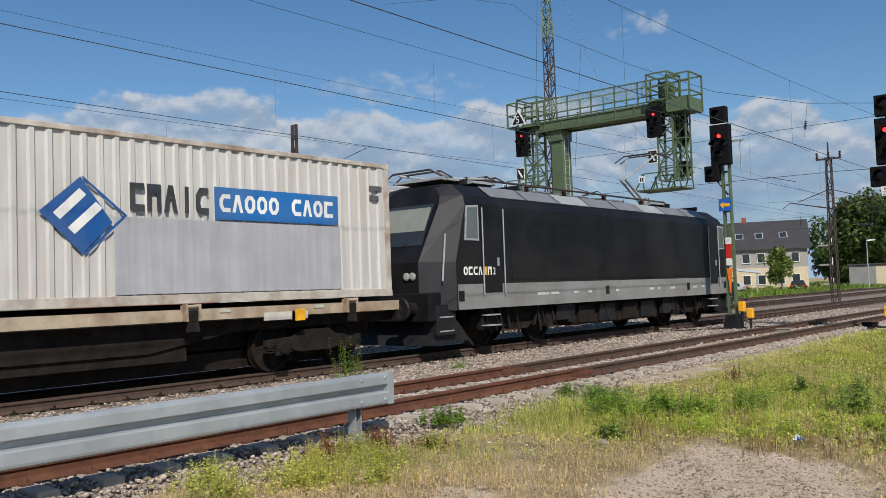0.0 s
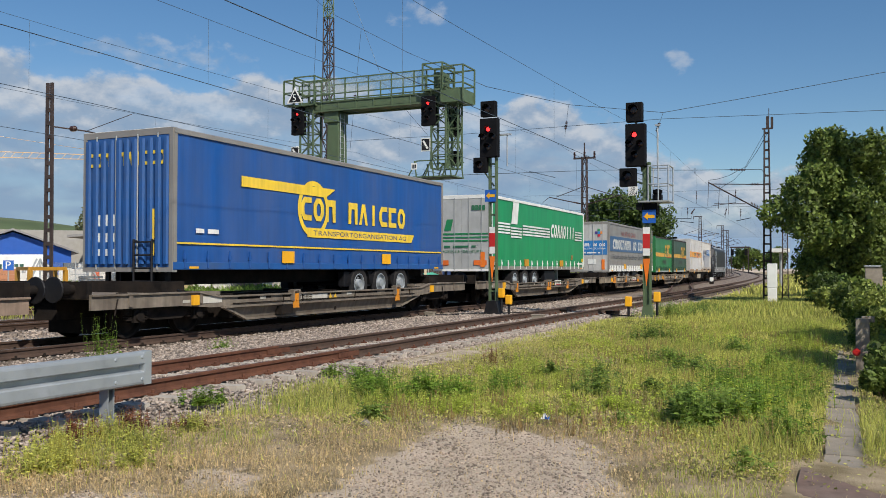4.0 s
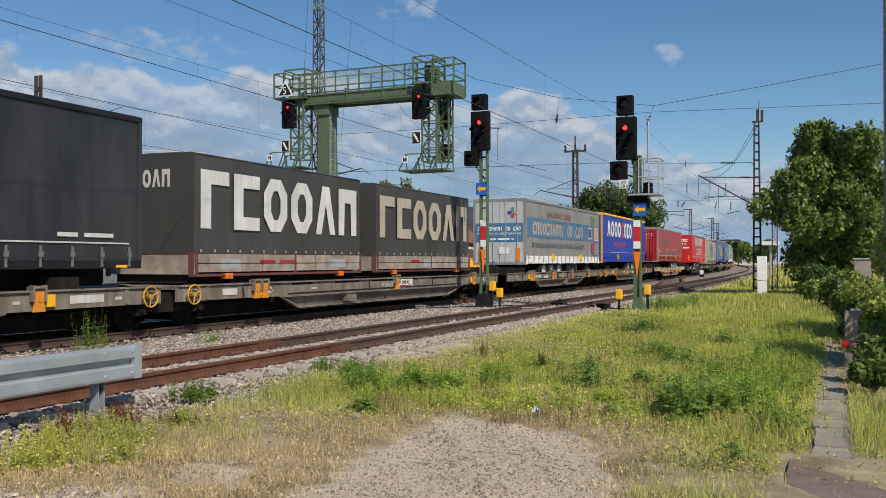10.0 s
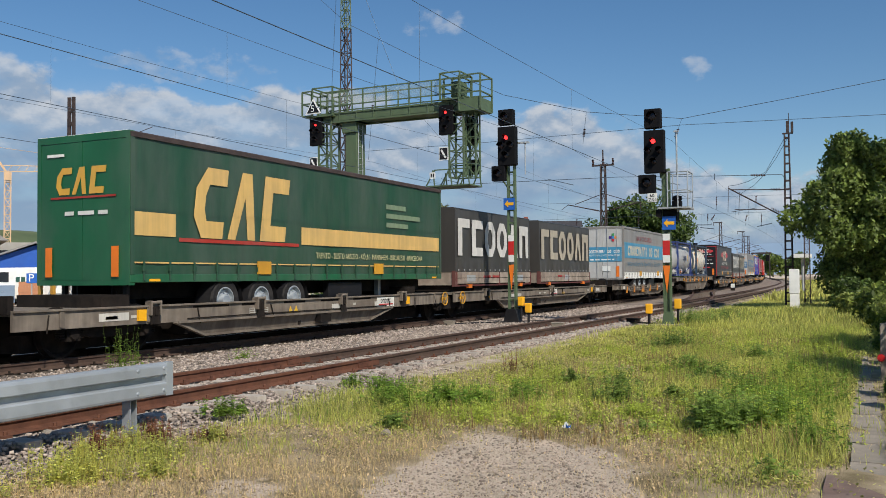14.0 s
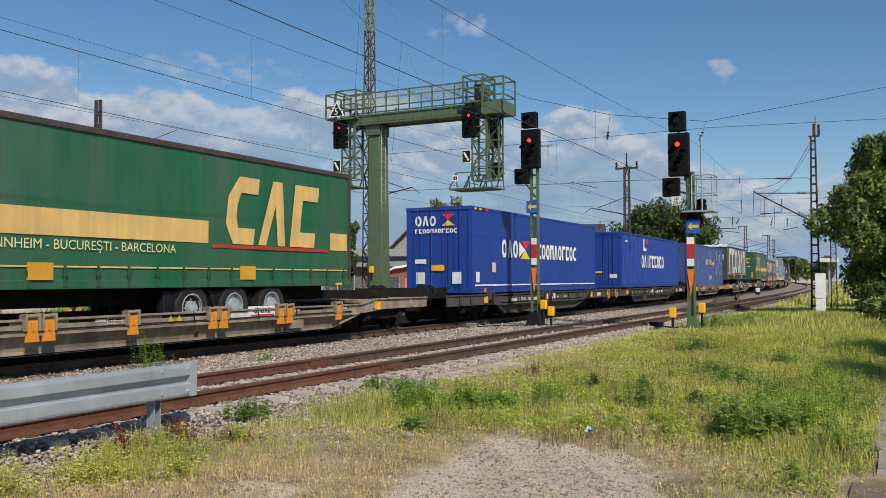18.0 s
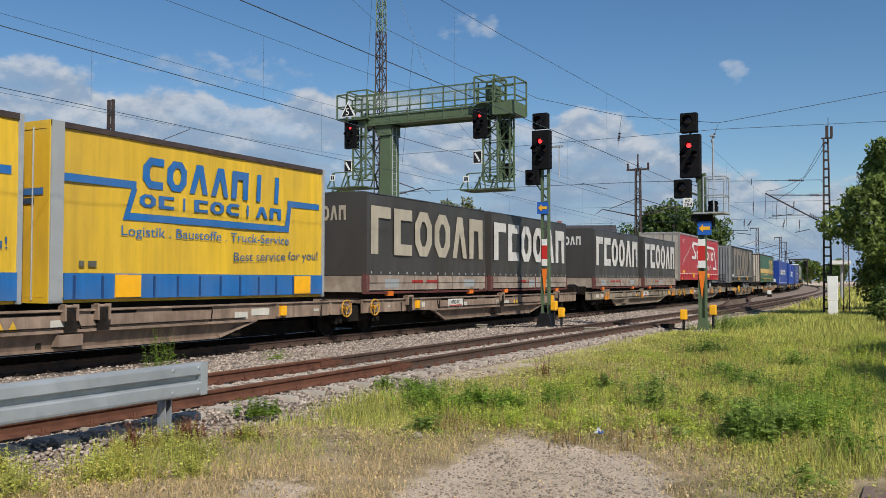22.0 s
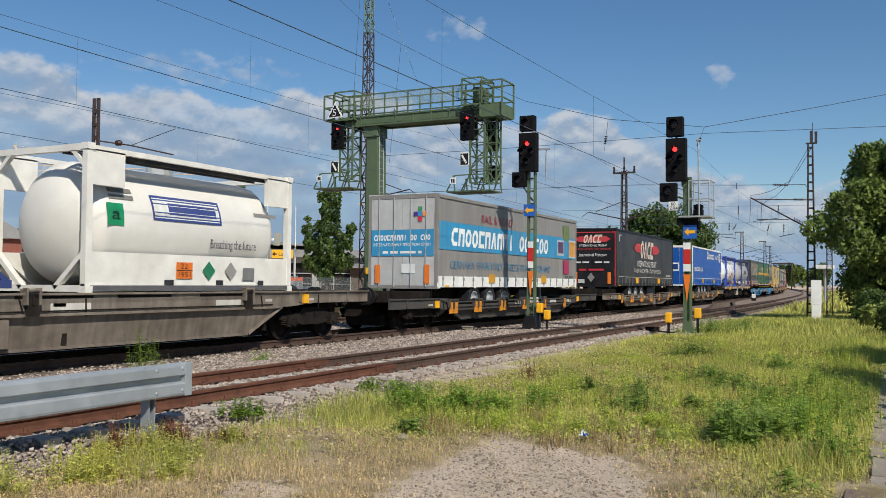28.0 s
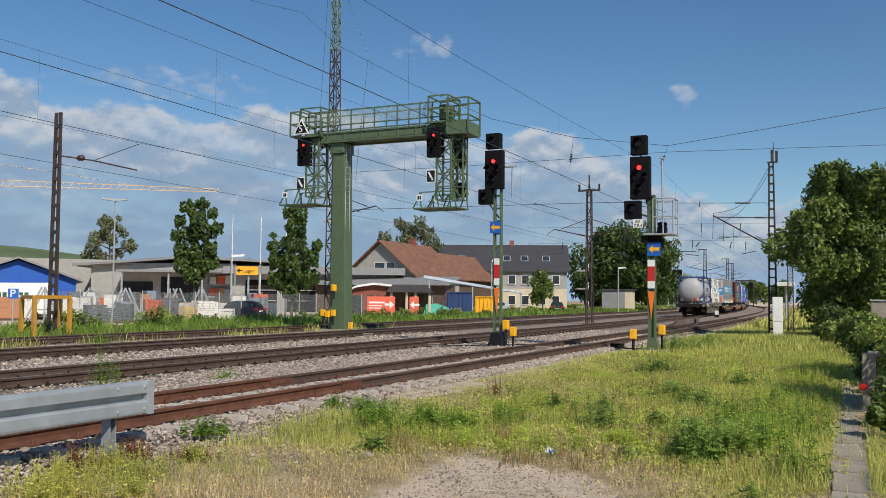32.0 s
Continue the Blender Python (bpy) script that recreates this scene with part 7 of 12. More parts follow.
def cloud_bank():
    m = bpy.data.materials.new("cumulus")
    m.use_nodes = True
    t = m.node_tree
    n, l = t.nodes, t.links
    n.remove(n["Principled BSDF"])
    tc = n.new("ShaderNodeTexCoord")
    uv = n.new("ShaderNodeSeparateXYZ")
    l.new(tc.outputs["UV"], uv.inputs[0])

    def math_(op, a, b=None):
        x = n.new("ShaderNodeMath")
        x.operation = op
        for i, s in enumerate((a, b)):
            if s is None:
                continue
            if isinstance(s, (int, float)):
                x.inputs[i].default_value = s
            else:
                l.new(s, x.inputs[i])
        return x.outputs[0]

    def noise_(scale, detail, sx, sy, off=0.0, rise=0.0):
        mp = n.new("ShaderNodeMapping")
        mp.inputs["Scale"].default_value = (sx, sy, 1)
        mp.inputs["Location"].default_value = (off, off * 0.7 + rise, 0)
        l.new(tc.outputs["UV"], mp.inputs[0])
        x = n.new("ShaderNodeTexNoise")
        x.inputs["Scale"].default_value, x.inputs["Detail"].default_value, x.inputs["Roughness"].default_value = scale, detail, 0.55
        l.new(mp.outputs[0], x.inputs["Vector"])
        return x.outputs[0]

    def step(v, a, b):
        r = n.new("ShaderNodeMapRange")
        r.interpolation_type = "SMOOTHSTEP"
        r.inputs[1].default_value, r.inputs[2].default_value = a, b
        l.new(v, r.inputs[0])
        return r.outputs[0]
    az, el = uv.outputs[0], uv.outputs[1]
    # the bank stands higher to the west and thins out to the north
    top = math_("ADD", math_("ADD", math_("ADD", math_("MULTIPLY", step(az, 8.0, 18.0), 4.9), math_("MULTIPLY", step(az, 24.0, 44.0), 1.2)), 5.2), math_("MULTIPLY", math_("SUBTRACT", noise_(1.0, 2, 0.16, 0.02), 0.5), 3.2))
    lumps = noise_(1.0, 9, 0.2, 0.3, 3.0)
    above = noise_(1.0, 9, 0.2, 0.3, 3.0, 0.16)
    edge = math_("SUBTRACT", top, el)
    dense = math_("ADD", math_("MULTIPLY", math_("ADD", edge, 0.9), 0.36), math_("MULTIPLY", math_("SUBTRACT", lumps, 0.5), 2.4))
    body = math_("MULTIPLY", step(dense, 0.0, 0.3), math_("ADD", 0.7, math_("MULTIPLY", step(noise_(1.0, 5, 0.14, 0.4, 9.0), 0.36, 0.56), 0.3)))
    veil = math_("MULTIPLY", step(edge, -1.0, 4.0), 0.65)
    a = math_("MAXIMUM", body, veil)
    for pa, pe, wa, we in ((25.9, 15.9, 2.4, 0.8), (10.0, 12.6, 1.1, 0.8), (13.2, 7.2, 1.3, 0.45), (42.0, 12.9, 6.0, 1.0)):
        dx = math_("DIVIDE", math_("SUBTRACT", az, pa), wa)
        dy = math_("DIVIDE", math_("SUBTRACT", el, pe), we)
        r2 = math_("ADD", math_("MULTIPLY", dx, dx), math_("MULTIPLY", dy, dy))
        puff = step(math_("ADD", math_("SUBTRACT", 1.0, r2), math_("MULTIPLY", math_("SUBTRACT", noise_(1.0, 7, 0.7, 1.0, 5.0), 0.5), 5.0)), 0.1, 1.5)
        a = math_("MAXIMUM", a, math_("MULTIPLY", puff, 0.5))
    a = math_("MULTIPLY", a, 0.95)
    ramp = n.new("ShaderNodeValToRGB")
    e = ramp.color_ramp.elements
    e[0].position, e[0].color = 0.0, (0.27, 0.39, 0.56, 1)
    e[1].position, e[1].color = 1.0, (0.6, 0.645, 0.71, 1)
    k = e.new(0.5)
    k.color = (0.34, 0.44, 0.58, 1)
    # sunlit tops and shaded undersides are put into the glowing colour
    bright = math_("ADD", math_("SUBTRACT", 0.85, math_("MULTIPLY", dense, 0.32)), math_("MULTIPLY", math_("SUBTRACT", lumps, above), 4.5))
    l.new(bright, ramp.inputs[0])
    em = n.new("ShaderNodeEmission")
    l.new(ramp.outputs[0], em.inputs[0])
    em.inputs[1].default_value = 0.9
    tr = n.new("ShaderNodeBsdfTransparent")
    mx = n.new("ShaderNodeMixShader")
    l.new(a, mx.inputs[0])
    l.new(tr.outputs[0], mx.inputs[1])
    l.new(em.outputs[0], mx.inputs[2])
    l.new(mx.outputs[0], n["Material Output"].inputs[0])
    R = 4600.0
    v, f, u = [], [], []
    N, K = 96, 10
    for i in range(N + 1):
        for j in range(K + 1):
            az, el_ = 360.0 * i / N - 180, 24.0 * j / K
            v.append((-math.sin(radians(az)) * R, math.cos(radians(az)) * R, math.tan(radians(el_)) * R))
            u.append((az, el_))
    for i in range(N):
        for j in range(K):
            f.append((i * (K + 1) + j, i * (K + 1) + j + 1, (i + 1) * (K + 1) + j + 1, (i + 1) * (K + 1) + j))
    ob = soup("cloud_backdrop", np.array(v), np.array(f), m)
    lay = ob.data.uv_layers.new(name="sky")
    li = np.zeros(len(ob.data.loops), np.int32)
    ob.data.loops.foreach_get("vertex_index", li)
    lay.data.foreach_set("uv", np.array(u, np.float32)[li].ravel())
    tagged(ob, "white and grey cumulus clouds low in the sky", "clouds", kind="structure")


cloud_bank()

# ---- the train ----
SPEED, TRAIN_X = 22.6, TRACKS["train"]
MOVERS = []
SIDE = 1.27
SHARED = {}


def on_train(name, label, category, s_rear, s_front, group=""):
    """An empty in the middle of a stretch of the train, at rail height; s counts metres along the train."""
    s = (s_rear + s_front) / 2
    t = thing(name, label, category, pose(TRAIN_X, s, RAIL_Z), group)
    MOVERS.append((t, s))
    return t


def ink(rgb, dirty=0.25):
    return mat("print_%d_%d_%d" % rgb, srgb(*rgb), 0.5, 0, 0.06, 2.5, (0.2, 0.18, 0.15), dirty, 0.8, streak=0.16)


def letter(kind, u0, v0, u1, v1, k):
    """Plain shapes that stand in for a printed name: bars, frames and slanted bars. Returns quads."""
    w, h = u1 - u0, v1 - v0
    s = min(0.3 * w, 0.24 * h)

    def r(a, b, c, d):
        return [(a, b), (c, b), (c, d), (a, d)]
    if kind == "b":
        q = [[(u0, v0), (u0 + 0.36 * w, v0), (u0 + 0.36 * w, v1 - 0.24 * h), (u1, v1 - 0.24 * h), (u1, v1), (u0, v1)]]
    elif kind == "h":
        q = [[(u0, v0), (u0 + 0.3 * w, v0), (u0 + 0.34 * w, v1 - 0.3 * h), (u1 - 0.34 * w, v1 - 0.3 * h), (u1 - 0.3 * w, v0), (u1, v0), (u1, v1), (u0, v1)]]
    elif kind == "o":
        c, e = 0.28, 0.3
        a = [(u0 + w * c, v0), (u1 - w * c, v0), (u1, v0 + h * c), (u1, v1 - h * c), (u1 - w * c, v1), (u0 + w * c, v1), (u0, v1 - h * c), (u0, v0 + h * c)]
        i = [((p - u0 - w / 2) * (1 - 2 * e) + u0 + w / 2, (z - v0 - h / 2) * (1 - 1.5 * e) + v0 + h / 2) for p, z in a]
        q = [a + [a[0], i[0]] + i[:0:-1] + [i[0]]]
    elif kind == "c":
        c, d = 0.3, 0.24
        q = [[(u0 + w * c, v0), (u1, v0), (u1, v0 + d * h), (u0 + w * 0.42, v0 + d * h), (u0 + w * 0.33, v0 + h * 0.4), (u0 + w * 0.33, v1 - h * 0.4), (u0 + w * 0.42, v1 - d * h), (u1, v1 - d * h), (u1, v1), (u0 + w * c, v1), (u0, v1 - h * c), (u0, v0 + h * c)]]
    elif kind == "e":
        d = 0.24
        q = [[(u0, v0), (u1, v0), (u1, v0 + d * h), (u0 + 0.36 * w, v0 + d * h), (u0 + 0.36 * w, v1 - d * h), (u1, v1 - d * h), (u1, v1), (u0, v1)]]
    elif kind == "a":
        q = [[(u0, v0), (u0 + 0.28 * w, v0), (u0 + 0.5 * w, v0 + 0.62 * h), (u1 - 0.28 * w, v0), (u1, v0), (u0 + w * 0.68, v1), (u0 + w * 0.32, v1)]]
    elif kind == "i":
        q = [r(u0 + w / 2 - s / 2, v0, u0 + w / 2 + s / 2, v1)]
    elif kind == "x":
        q = [r(u0, v0, u1, v1)]
    else:
        return []
    return [[(a + k * (b - v0), b) for a, b in p] for p in q]


def decal(t, face, L, layer, item):
    """Prints an item on the side or rear of a load. u runs from its left end as seen, v is the height over the rail."""
    kind, col = item[0], item[1]
    lift = 0.009 + 0.0012 * layer

    def at(u, v):
        return (SIDE + lift, u - L / 2, v) if face == "side" else (u - SIDE, -L / 2 - 0.02 - lift, v)
    m = ink(col) if isinstance(col, tuple) else col
    if kind == "text":
        s, u, v, h, w = item[2:7]
        mm = Matrix.Translation(at(u, v)) @ (pose(0, 0, 0, 90, 0, 90) if face == "side" else pose(0, 0, 0, 90)) @ pose(0, 0, 0, 0, 0, item[7] if len(item) > 7 else 0)
        return words(t, "lettering", s, mm, h, m, w)
    polys = []
    if kind == "rect":
        _, _, u0, v0, u1, v1 = item
        polys = [[(u0, v0), (u1, v0), (u1, v1), (u0, v1)]]
    elif kind == "poly":
        polys = [item[2]]
    elif kind == "word":
        _, _, spec, u0, v0, u1, v1 = item[:7]
        k = item[7] if len(item) > 7 else 0.0
        n = len(spec)
        st = (u1 - u0) / n
        if v1 - v0 < 0.15 and set(spec) <= {"x", "-"}:
            # small print: one bar for each word
            i = 0
            for run in spec.split("-"):
                p = [(u0 + i * st, v0), (u0 + (i + len(run) - 0.2) * st, v0), (u0 + (i + len(run) - 0.2) * st, v1), (u0 + i * st, v1)]
                i += len(run) + 1
                last = Mesh().add([at(*q) for q in p], [(0, 1, 2, 3)]).ob("print_bar", m, t)
            return last
        for i, c in enumerate(spec):
            g = Mesh()
            for p in letter(c, u0 + i * st + 0.06 * st, v0, u0 + (i + 1) * st - 0.09 * st, v1, k):
                g.add([at(*q) for q in p], [tuple(range(len(p)))])
            if g.f:
                last = g.ob("name_block", m, t)
        return last
    elif kind in ("disc", "ring"):
        u, v, r = item[2:5]
        n = 28
        o = [(u + r * math.cos(6.2832 * i / n), v + r * math.sin(6.2832 * i / n)) for i in range(n)]
        if kind == "disc":
            polys = [o]
        else:
            q = [(u + (r - item[5]) * math.cos(6.2832 * i / n), v + (r - item[5]) * math.sin(6.2832 * i / n)) for i in range(n)]
            polys = [[o[i], o[(i + 1) % n], q[(i + 1) % n], q[i]] for i in range(n)]
    g = Mesh()
    for p in polys:
        g.add([at(*q) for q in p], [tuple(range(len(p)))])
    return g.ob({"word": "emblem", "rect": "stripe", "poly": "emblem", "disc": "emblem", "ring": "emblem"}[kind], m, t)


def decals(t, L, side=(), rear=()):
    for i, it in enumerate(side):
        decal(t, "side", L, i, it)
    for i, it in enumerate(rear):
        decal(t, "rear", L, i, it)


def shared(key, make, mats):
    if key not in SHARED:
        SHARED[key] = make().data(key, mats)
    return SHARED[key]


def tyre_mesh():
    return Mesh().lathe([(0.28, -0.16), (0.44, -0.18), (0.5, -0.12), (0.5, 0.12), (0.44, 0.18), (0.28, 0.16)], 24, "x", caps=False)


def rim_mesh():
    g = Mesh().lathe([(0.3, -0.14), (0.3, 0.165), (0.275, 0.17), (0.262, 0.08), (0.15, 0.1), (0.12, 0.2), (0.04, 0.21)], 20, "x")
    for i in range(8):
        a = 0.785 * i
        g.lathe([(0.014, 0.1), (0.014, 0.13)], 6, "x", (0, 0.18 * math.cos(a), 0.18 * math.sin(a)))
    return g


def buckle_mesh():
    """A tension strap with its hook."""
    g = Mesh().box(0, 0.02, -0.025, 0.025, 0.0, 0.3)
    g.box(0, 0.035, -0.045, 0.045, 0.1, 0.2)
    g.prism([(-0.03, -0.08), (0.03, -0.08), (0.02, 0.0), (-0.02, 0.0)], "x", 0.0, 0.02)
    return g


def waved(L, z0, z1, amp, seed, cols=None):
    """A tarpaulin side wall, slightly billowed and pleated below."""
    ny, nz = max(12, int(L / 0.14)), 10
    r = random.Random(seed)
    ph = [r.uniform(0, 6.28) for _ in range(4)]
    v, f = [], []
    for i in range(ny + 1):
        y = -L / 2 + L * i / ny
        for j in range(nz + 1):
            k = j / nz
            d = amp * (math.sin(y * 1.3 + ph[0]) * math.sin(k * 3.1) + 0.5 * math.sin(y * 5.1 + ph[1]) * (1 - k) ** 2 + 0.9 * math.sin(y * 10.13 + ph[3]) * max(0.0, 1 - 5 * k) + 0.3 * math.sin(y * 2.9 + k * 4 + ph[2]))
            v.append((SIDE + d - 1.3 * amp, y, z0 + (z1 - z0) * k))
    for i in range(ny):
        for j in range(nz):
            a = i * (nz + 1) + j
            f.append((a, a + nz + 1, a + nz + 2, a + 1))
    g = Mesh()
    g.add(v, f)
    return g


def rear_doors(t, L, z0, z1, m, trim, rods=True):
    y = -L / 2
    g = Mesh()
    for x0, x1 in ((-1.27, -1.17), (1.17, 1.27)):
        g.box(x0, x1, y - 0.02, y + 0.12, z0, z1)
    g.box(-1.17, 1.17, y - 0.02, y + 0.12, z1 - 0.14, z1).box(-1.17, 1.17, y - 0.02, y + 0.12, z0, z0 + 0.1)
    g.ob("rear_surround", trim, t)
    for x0, x1 in ((-1.165, -0.008), (0.008, 1.165)):
        d = Mesh().box(x0, x1, y - 0.01, y + 0.05, z0 + 0.105, z1 - 0.145).ob("rear_door", m, t)
        if rods:
            for x in (x0 + 0.3, x1 - 0.3):
                Mesh().tube((x, y - 0.03, z0 + 0.05), (x, y - 0.03, z1 - 0.1), 0.016, 6).ob("lock_rod", GREY_STEEL, d)


def curtain_trailer(name, label, s0, s1, z0, z1, cur, trim, board, rear_m, side=(), rear=(), strap=BLACK, seed=0, wheels=0.32, rear_kind="doors", band=None):
    L = s1 - s0
    t = on_train(name, label, "trailer", s0, s1, "road trailers on the train")
    zc = z0 + 0.16
    waved(L - 0.1, zc, z1 - 0.1, 0.01, seed).ob("curtain", cur, t, smooth=True)
    g = Mesh().box(-SIDE, SIDE - 0.06, -L / 2 + 0.06, L / 2, z0 + 0.05, z1 - 0.06)
    g.ob("cargo_body", cur, t)
    if band:
        Mesh().box(SIDE - 0.02, SIDE + 0.014, -L / 2 + 0.05, L / 2 - 0.05, zc - 0.02, zc + 0.2).ob("lower_band", band, t)
        for k in range(6):
            y = -L / 2 + 0.1 + k * (L - 0.2) / 5
            Mesh().box(SIDE + 0.014, SIDE + 0.03, y - 0.06, y + 0.06, z0 - 0.03, zc + 0.21).ob("board_post", band, t)
    g = Mesh()
    g.prism([(SIDE - 0.12, z1 - 0.12), (SIDE + 0.025, z1 - 0.12), (SIDE + 0.025, z1 - 0.03), (SIDE - 0.03, z1), (SIDE - 0.12, z1)], "y", -L / 2, L / 2)
    g.ob("roof_rail", trim, t)
    Mesh().box(-SIDE - 0.02, SIDE - 0.1, -L / 2, L / 2, z1 - 0.055, z1 + 0.012).ob("roof_sheet", WHITE if trim is not BLACK else trim, t)
    Mesh().box(SIDE - 0.1, SIDE + 0.012, -L / 2, L / 2, z0, zc).ob("side_rail", board, t, bevel=0.01)
    for y in (-L / 2 + 0.05, L / 2 - 0.05):
        Mesh().box(SIDE - 0.08, SIDE + 0.016, y - 0.05, y + 0.05, zc, z1 - 0.1).ob("corner_post", trim if rear_kind != "plain" and trim is not YELLOW else cur, t)
    me = shared("buckle", buckle_mesh, strap) if strap is BLACK else shared("buckle_" + strap.name, buckle_mesh, strap)
    n = int(L / 0.72)
    for i in range(n):
        share("buckle", me, t, Matrix.Translation((SIDE + 0.012, -L / 2 + 0.35 + i * (L - 0.7) / (n - 1), zc - 0.04)))
    rear_doors(t, L, z0 - 0.05, z1, rear_m, trim if rear_kind == "doors" else rear_m, rear_kind == "doors")
    for x in (-1.0, 0.82) if wheels < 0.5 else ():
        Mesh().box(x, x + 0.18, -L / 2 - 0.045, -L / 2 - 0.03, z0 + 0.12, z0 + 0.72).ob("reflector", ORANGE, t)
    # running gear
    g = Mesh()
    for x in (-0.55, 0.47):
        g.box(x, x + 0.09, -L / 2 + 0.3, L / 2 - 0.3, z0 - 0.3, z0)
    g.box(-1.2, 1.2, -L / 2 + 0.25, -L / 2 + 0.35, z0 - 0.6, z0 - 0.42).box(-0.9, -0.8, -L / 2 + 0.28, -L / 2 + 0.36, z0 - 0.5, z0).box(0.8, 0.9, -L / 2 + 0.28, -L / 2 + 0.36, z0 - 0.5, z0)
    g.ob("chassis", BLACK, t)
    for x in (-0.62, 0.5):
        Mesh().box(x, x + 0.12, -L / 2 + 0.3, L / 2 - 0.4, z0 - 0.34, z0 + 0.02).ob("chassis_beam", UNDER, t)
    wy = -L / 2 + (2.9 if wheels < 0.5 else 7.95)
    for i in range(3):
        for sx in (-1, 1):
            w = share("wheel", shared("tyre", tyre_mesh, RUBBER), t, Matrix.Translation((sx * 1.05, wy + i * 1.31, z0 - 0.42)))
            share("rim", shared("rim", rim_mesh, STEEL), w, pose(0, 0, 0, 0, 0, 0 if sx > 0 else 180))
    for i in range(3):
        y = wy + i * 1.31
        Mesh().tube((-1, y, z0 - 0.42), (1, y, z0 - 0.42), 0.07, 8).ob("axle", BLACK, t)
        g = Mesh()
        for k in range(6):
            a, b = math.pi * k / 6, math.pi * (k + 1) / 6
            g.add([(x, y + 0.58 * math.cos(q), z0 - 0.45 + 0.56 * math.sin(q)) for q in (a, b) for x in (0.85, 1.25)], [(0, 1, 3, 2)])
        g.ob("mudguard", BLACK, t)
    for sx in (-0.75, 0.75):
        Mesh().box(sx - 0.07, sx + 0.07, L / 2 - 3.4, L / 2 - 3.26, z0 - 0.75, z0).ob("landing_leg", GREY_STEEL, t)
    Mesh().box(0.95, 1.15, -L / 2 + 7.2, -L / 2 + 8.9, z0 - 0.5, z0 - 0.06).ob("pallet_box", BLACK, t, bevel=0.02)
    for i, y in enumerate((-L / 2 + 4.2, L / 2 - 4.2)):
        Mesh().box(SIDE + 0.014, SIDE + 0.05, y - 0.25, y + 0.25, zc + 0.0, zc + 0.3).ob("lift_pad", WORNYELLOW if seed % 3 else YELLOW, t, label="yellow crane lifting pad")
    for y in (-L / 2 + 0.5, L / 2 - 0.7):
        Mesh().box(SIDE + 0.012, SIDE + 0.02, y, y + 0.3, z0 + 0.02, z0 + 0.07).ob("side_marker", YELLOW, t)
    if wheels > 0.5 and "beige" not in rear_m.name and "tarpaulin" not in rear_m.name:
        # the headboard is pressed in upright ribs, with a step ladder below
        me = shared("rib_%.2f_%s" % (z1 - z0, rear_m.name), lambda: Mesh().prism([(-0.07, 0.0), (0.07, 0.0), (0.04, -0.045), (-0.04, -0.045)], "z", z0 + 0.12, z1 - 0.2), rear_m)
        for i in range(11):
            share("rear_rib", me, t, Matrix.Translation((-1.1 + i * 0.22, -L / 2 - 0.03, 0)))
        g = Mesh()
        for x in (0.3, 0.8):
            g.tube((x, -L / 2 - 0.12, z0 - 0.35), (x, -L / 2 - 0.12, z0 + 0.65), 0.025, 6)
        for k in range(4):
            g.tube((0.3, -L / 2 - 0.12, z0 - 0.25 + 0.28 * k), (0.8, -L / 2 - 0.12, z0 - 0.25 + 0.28 * k), 0.02, 6)
        for x in (0.3, 0.8):
            g.tube((x, -L / 2 - 0.12, z0 + 0.62), (x, -L / 2, z0 + 0.62), 0.02, 6)
        g.ob("step_ladder", BLACK, t)
    decals(t, L, side, rear)
    return t


def box_ribs(t, L, z0, z1, m, pitch, depth, flat):
    """Pressed steel side wall: trapezoid ribs standing upright."""
    prof = []
    y = -L / 2 + 0.18
    while y < L / 2 - 0.18 - pitch:
        a = pitch * (1 - flat) / 2 * 0.5
        prof += [(y, 0), (y + pitch * flat / 2, 0), (y + pitch * flat / 2 + a, depth), (y + pitch - a, depth), (y + pitch - 0.001, 0)] if flat < 0.9 else [(y, 0), (y + pitch - 0.05, 0), (y + pitch - 0.045, -depth), (y + pitch - 0.02, -depth), (y + pitch - 0.015, 0)]
        y += pitch
    prof += [(y, 0), (L / 2 - 0.1, 0)]
    g = Mesh()
    n = len(prof)
    v = [(SIDE - 0.012 - d, y, z) for z in (z0 + 0.15, z1 - 0.1) for y, d in prof]
    g.add(v, [(i, i + 1, n + i + 1, n + i) for i in range(n - 1)])
    g.ob("ribbed_side", m, t)


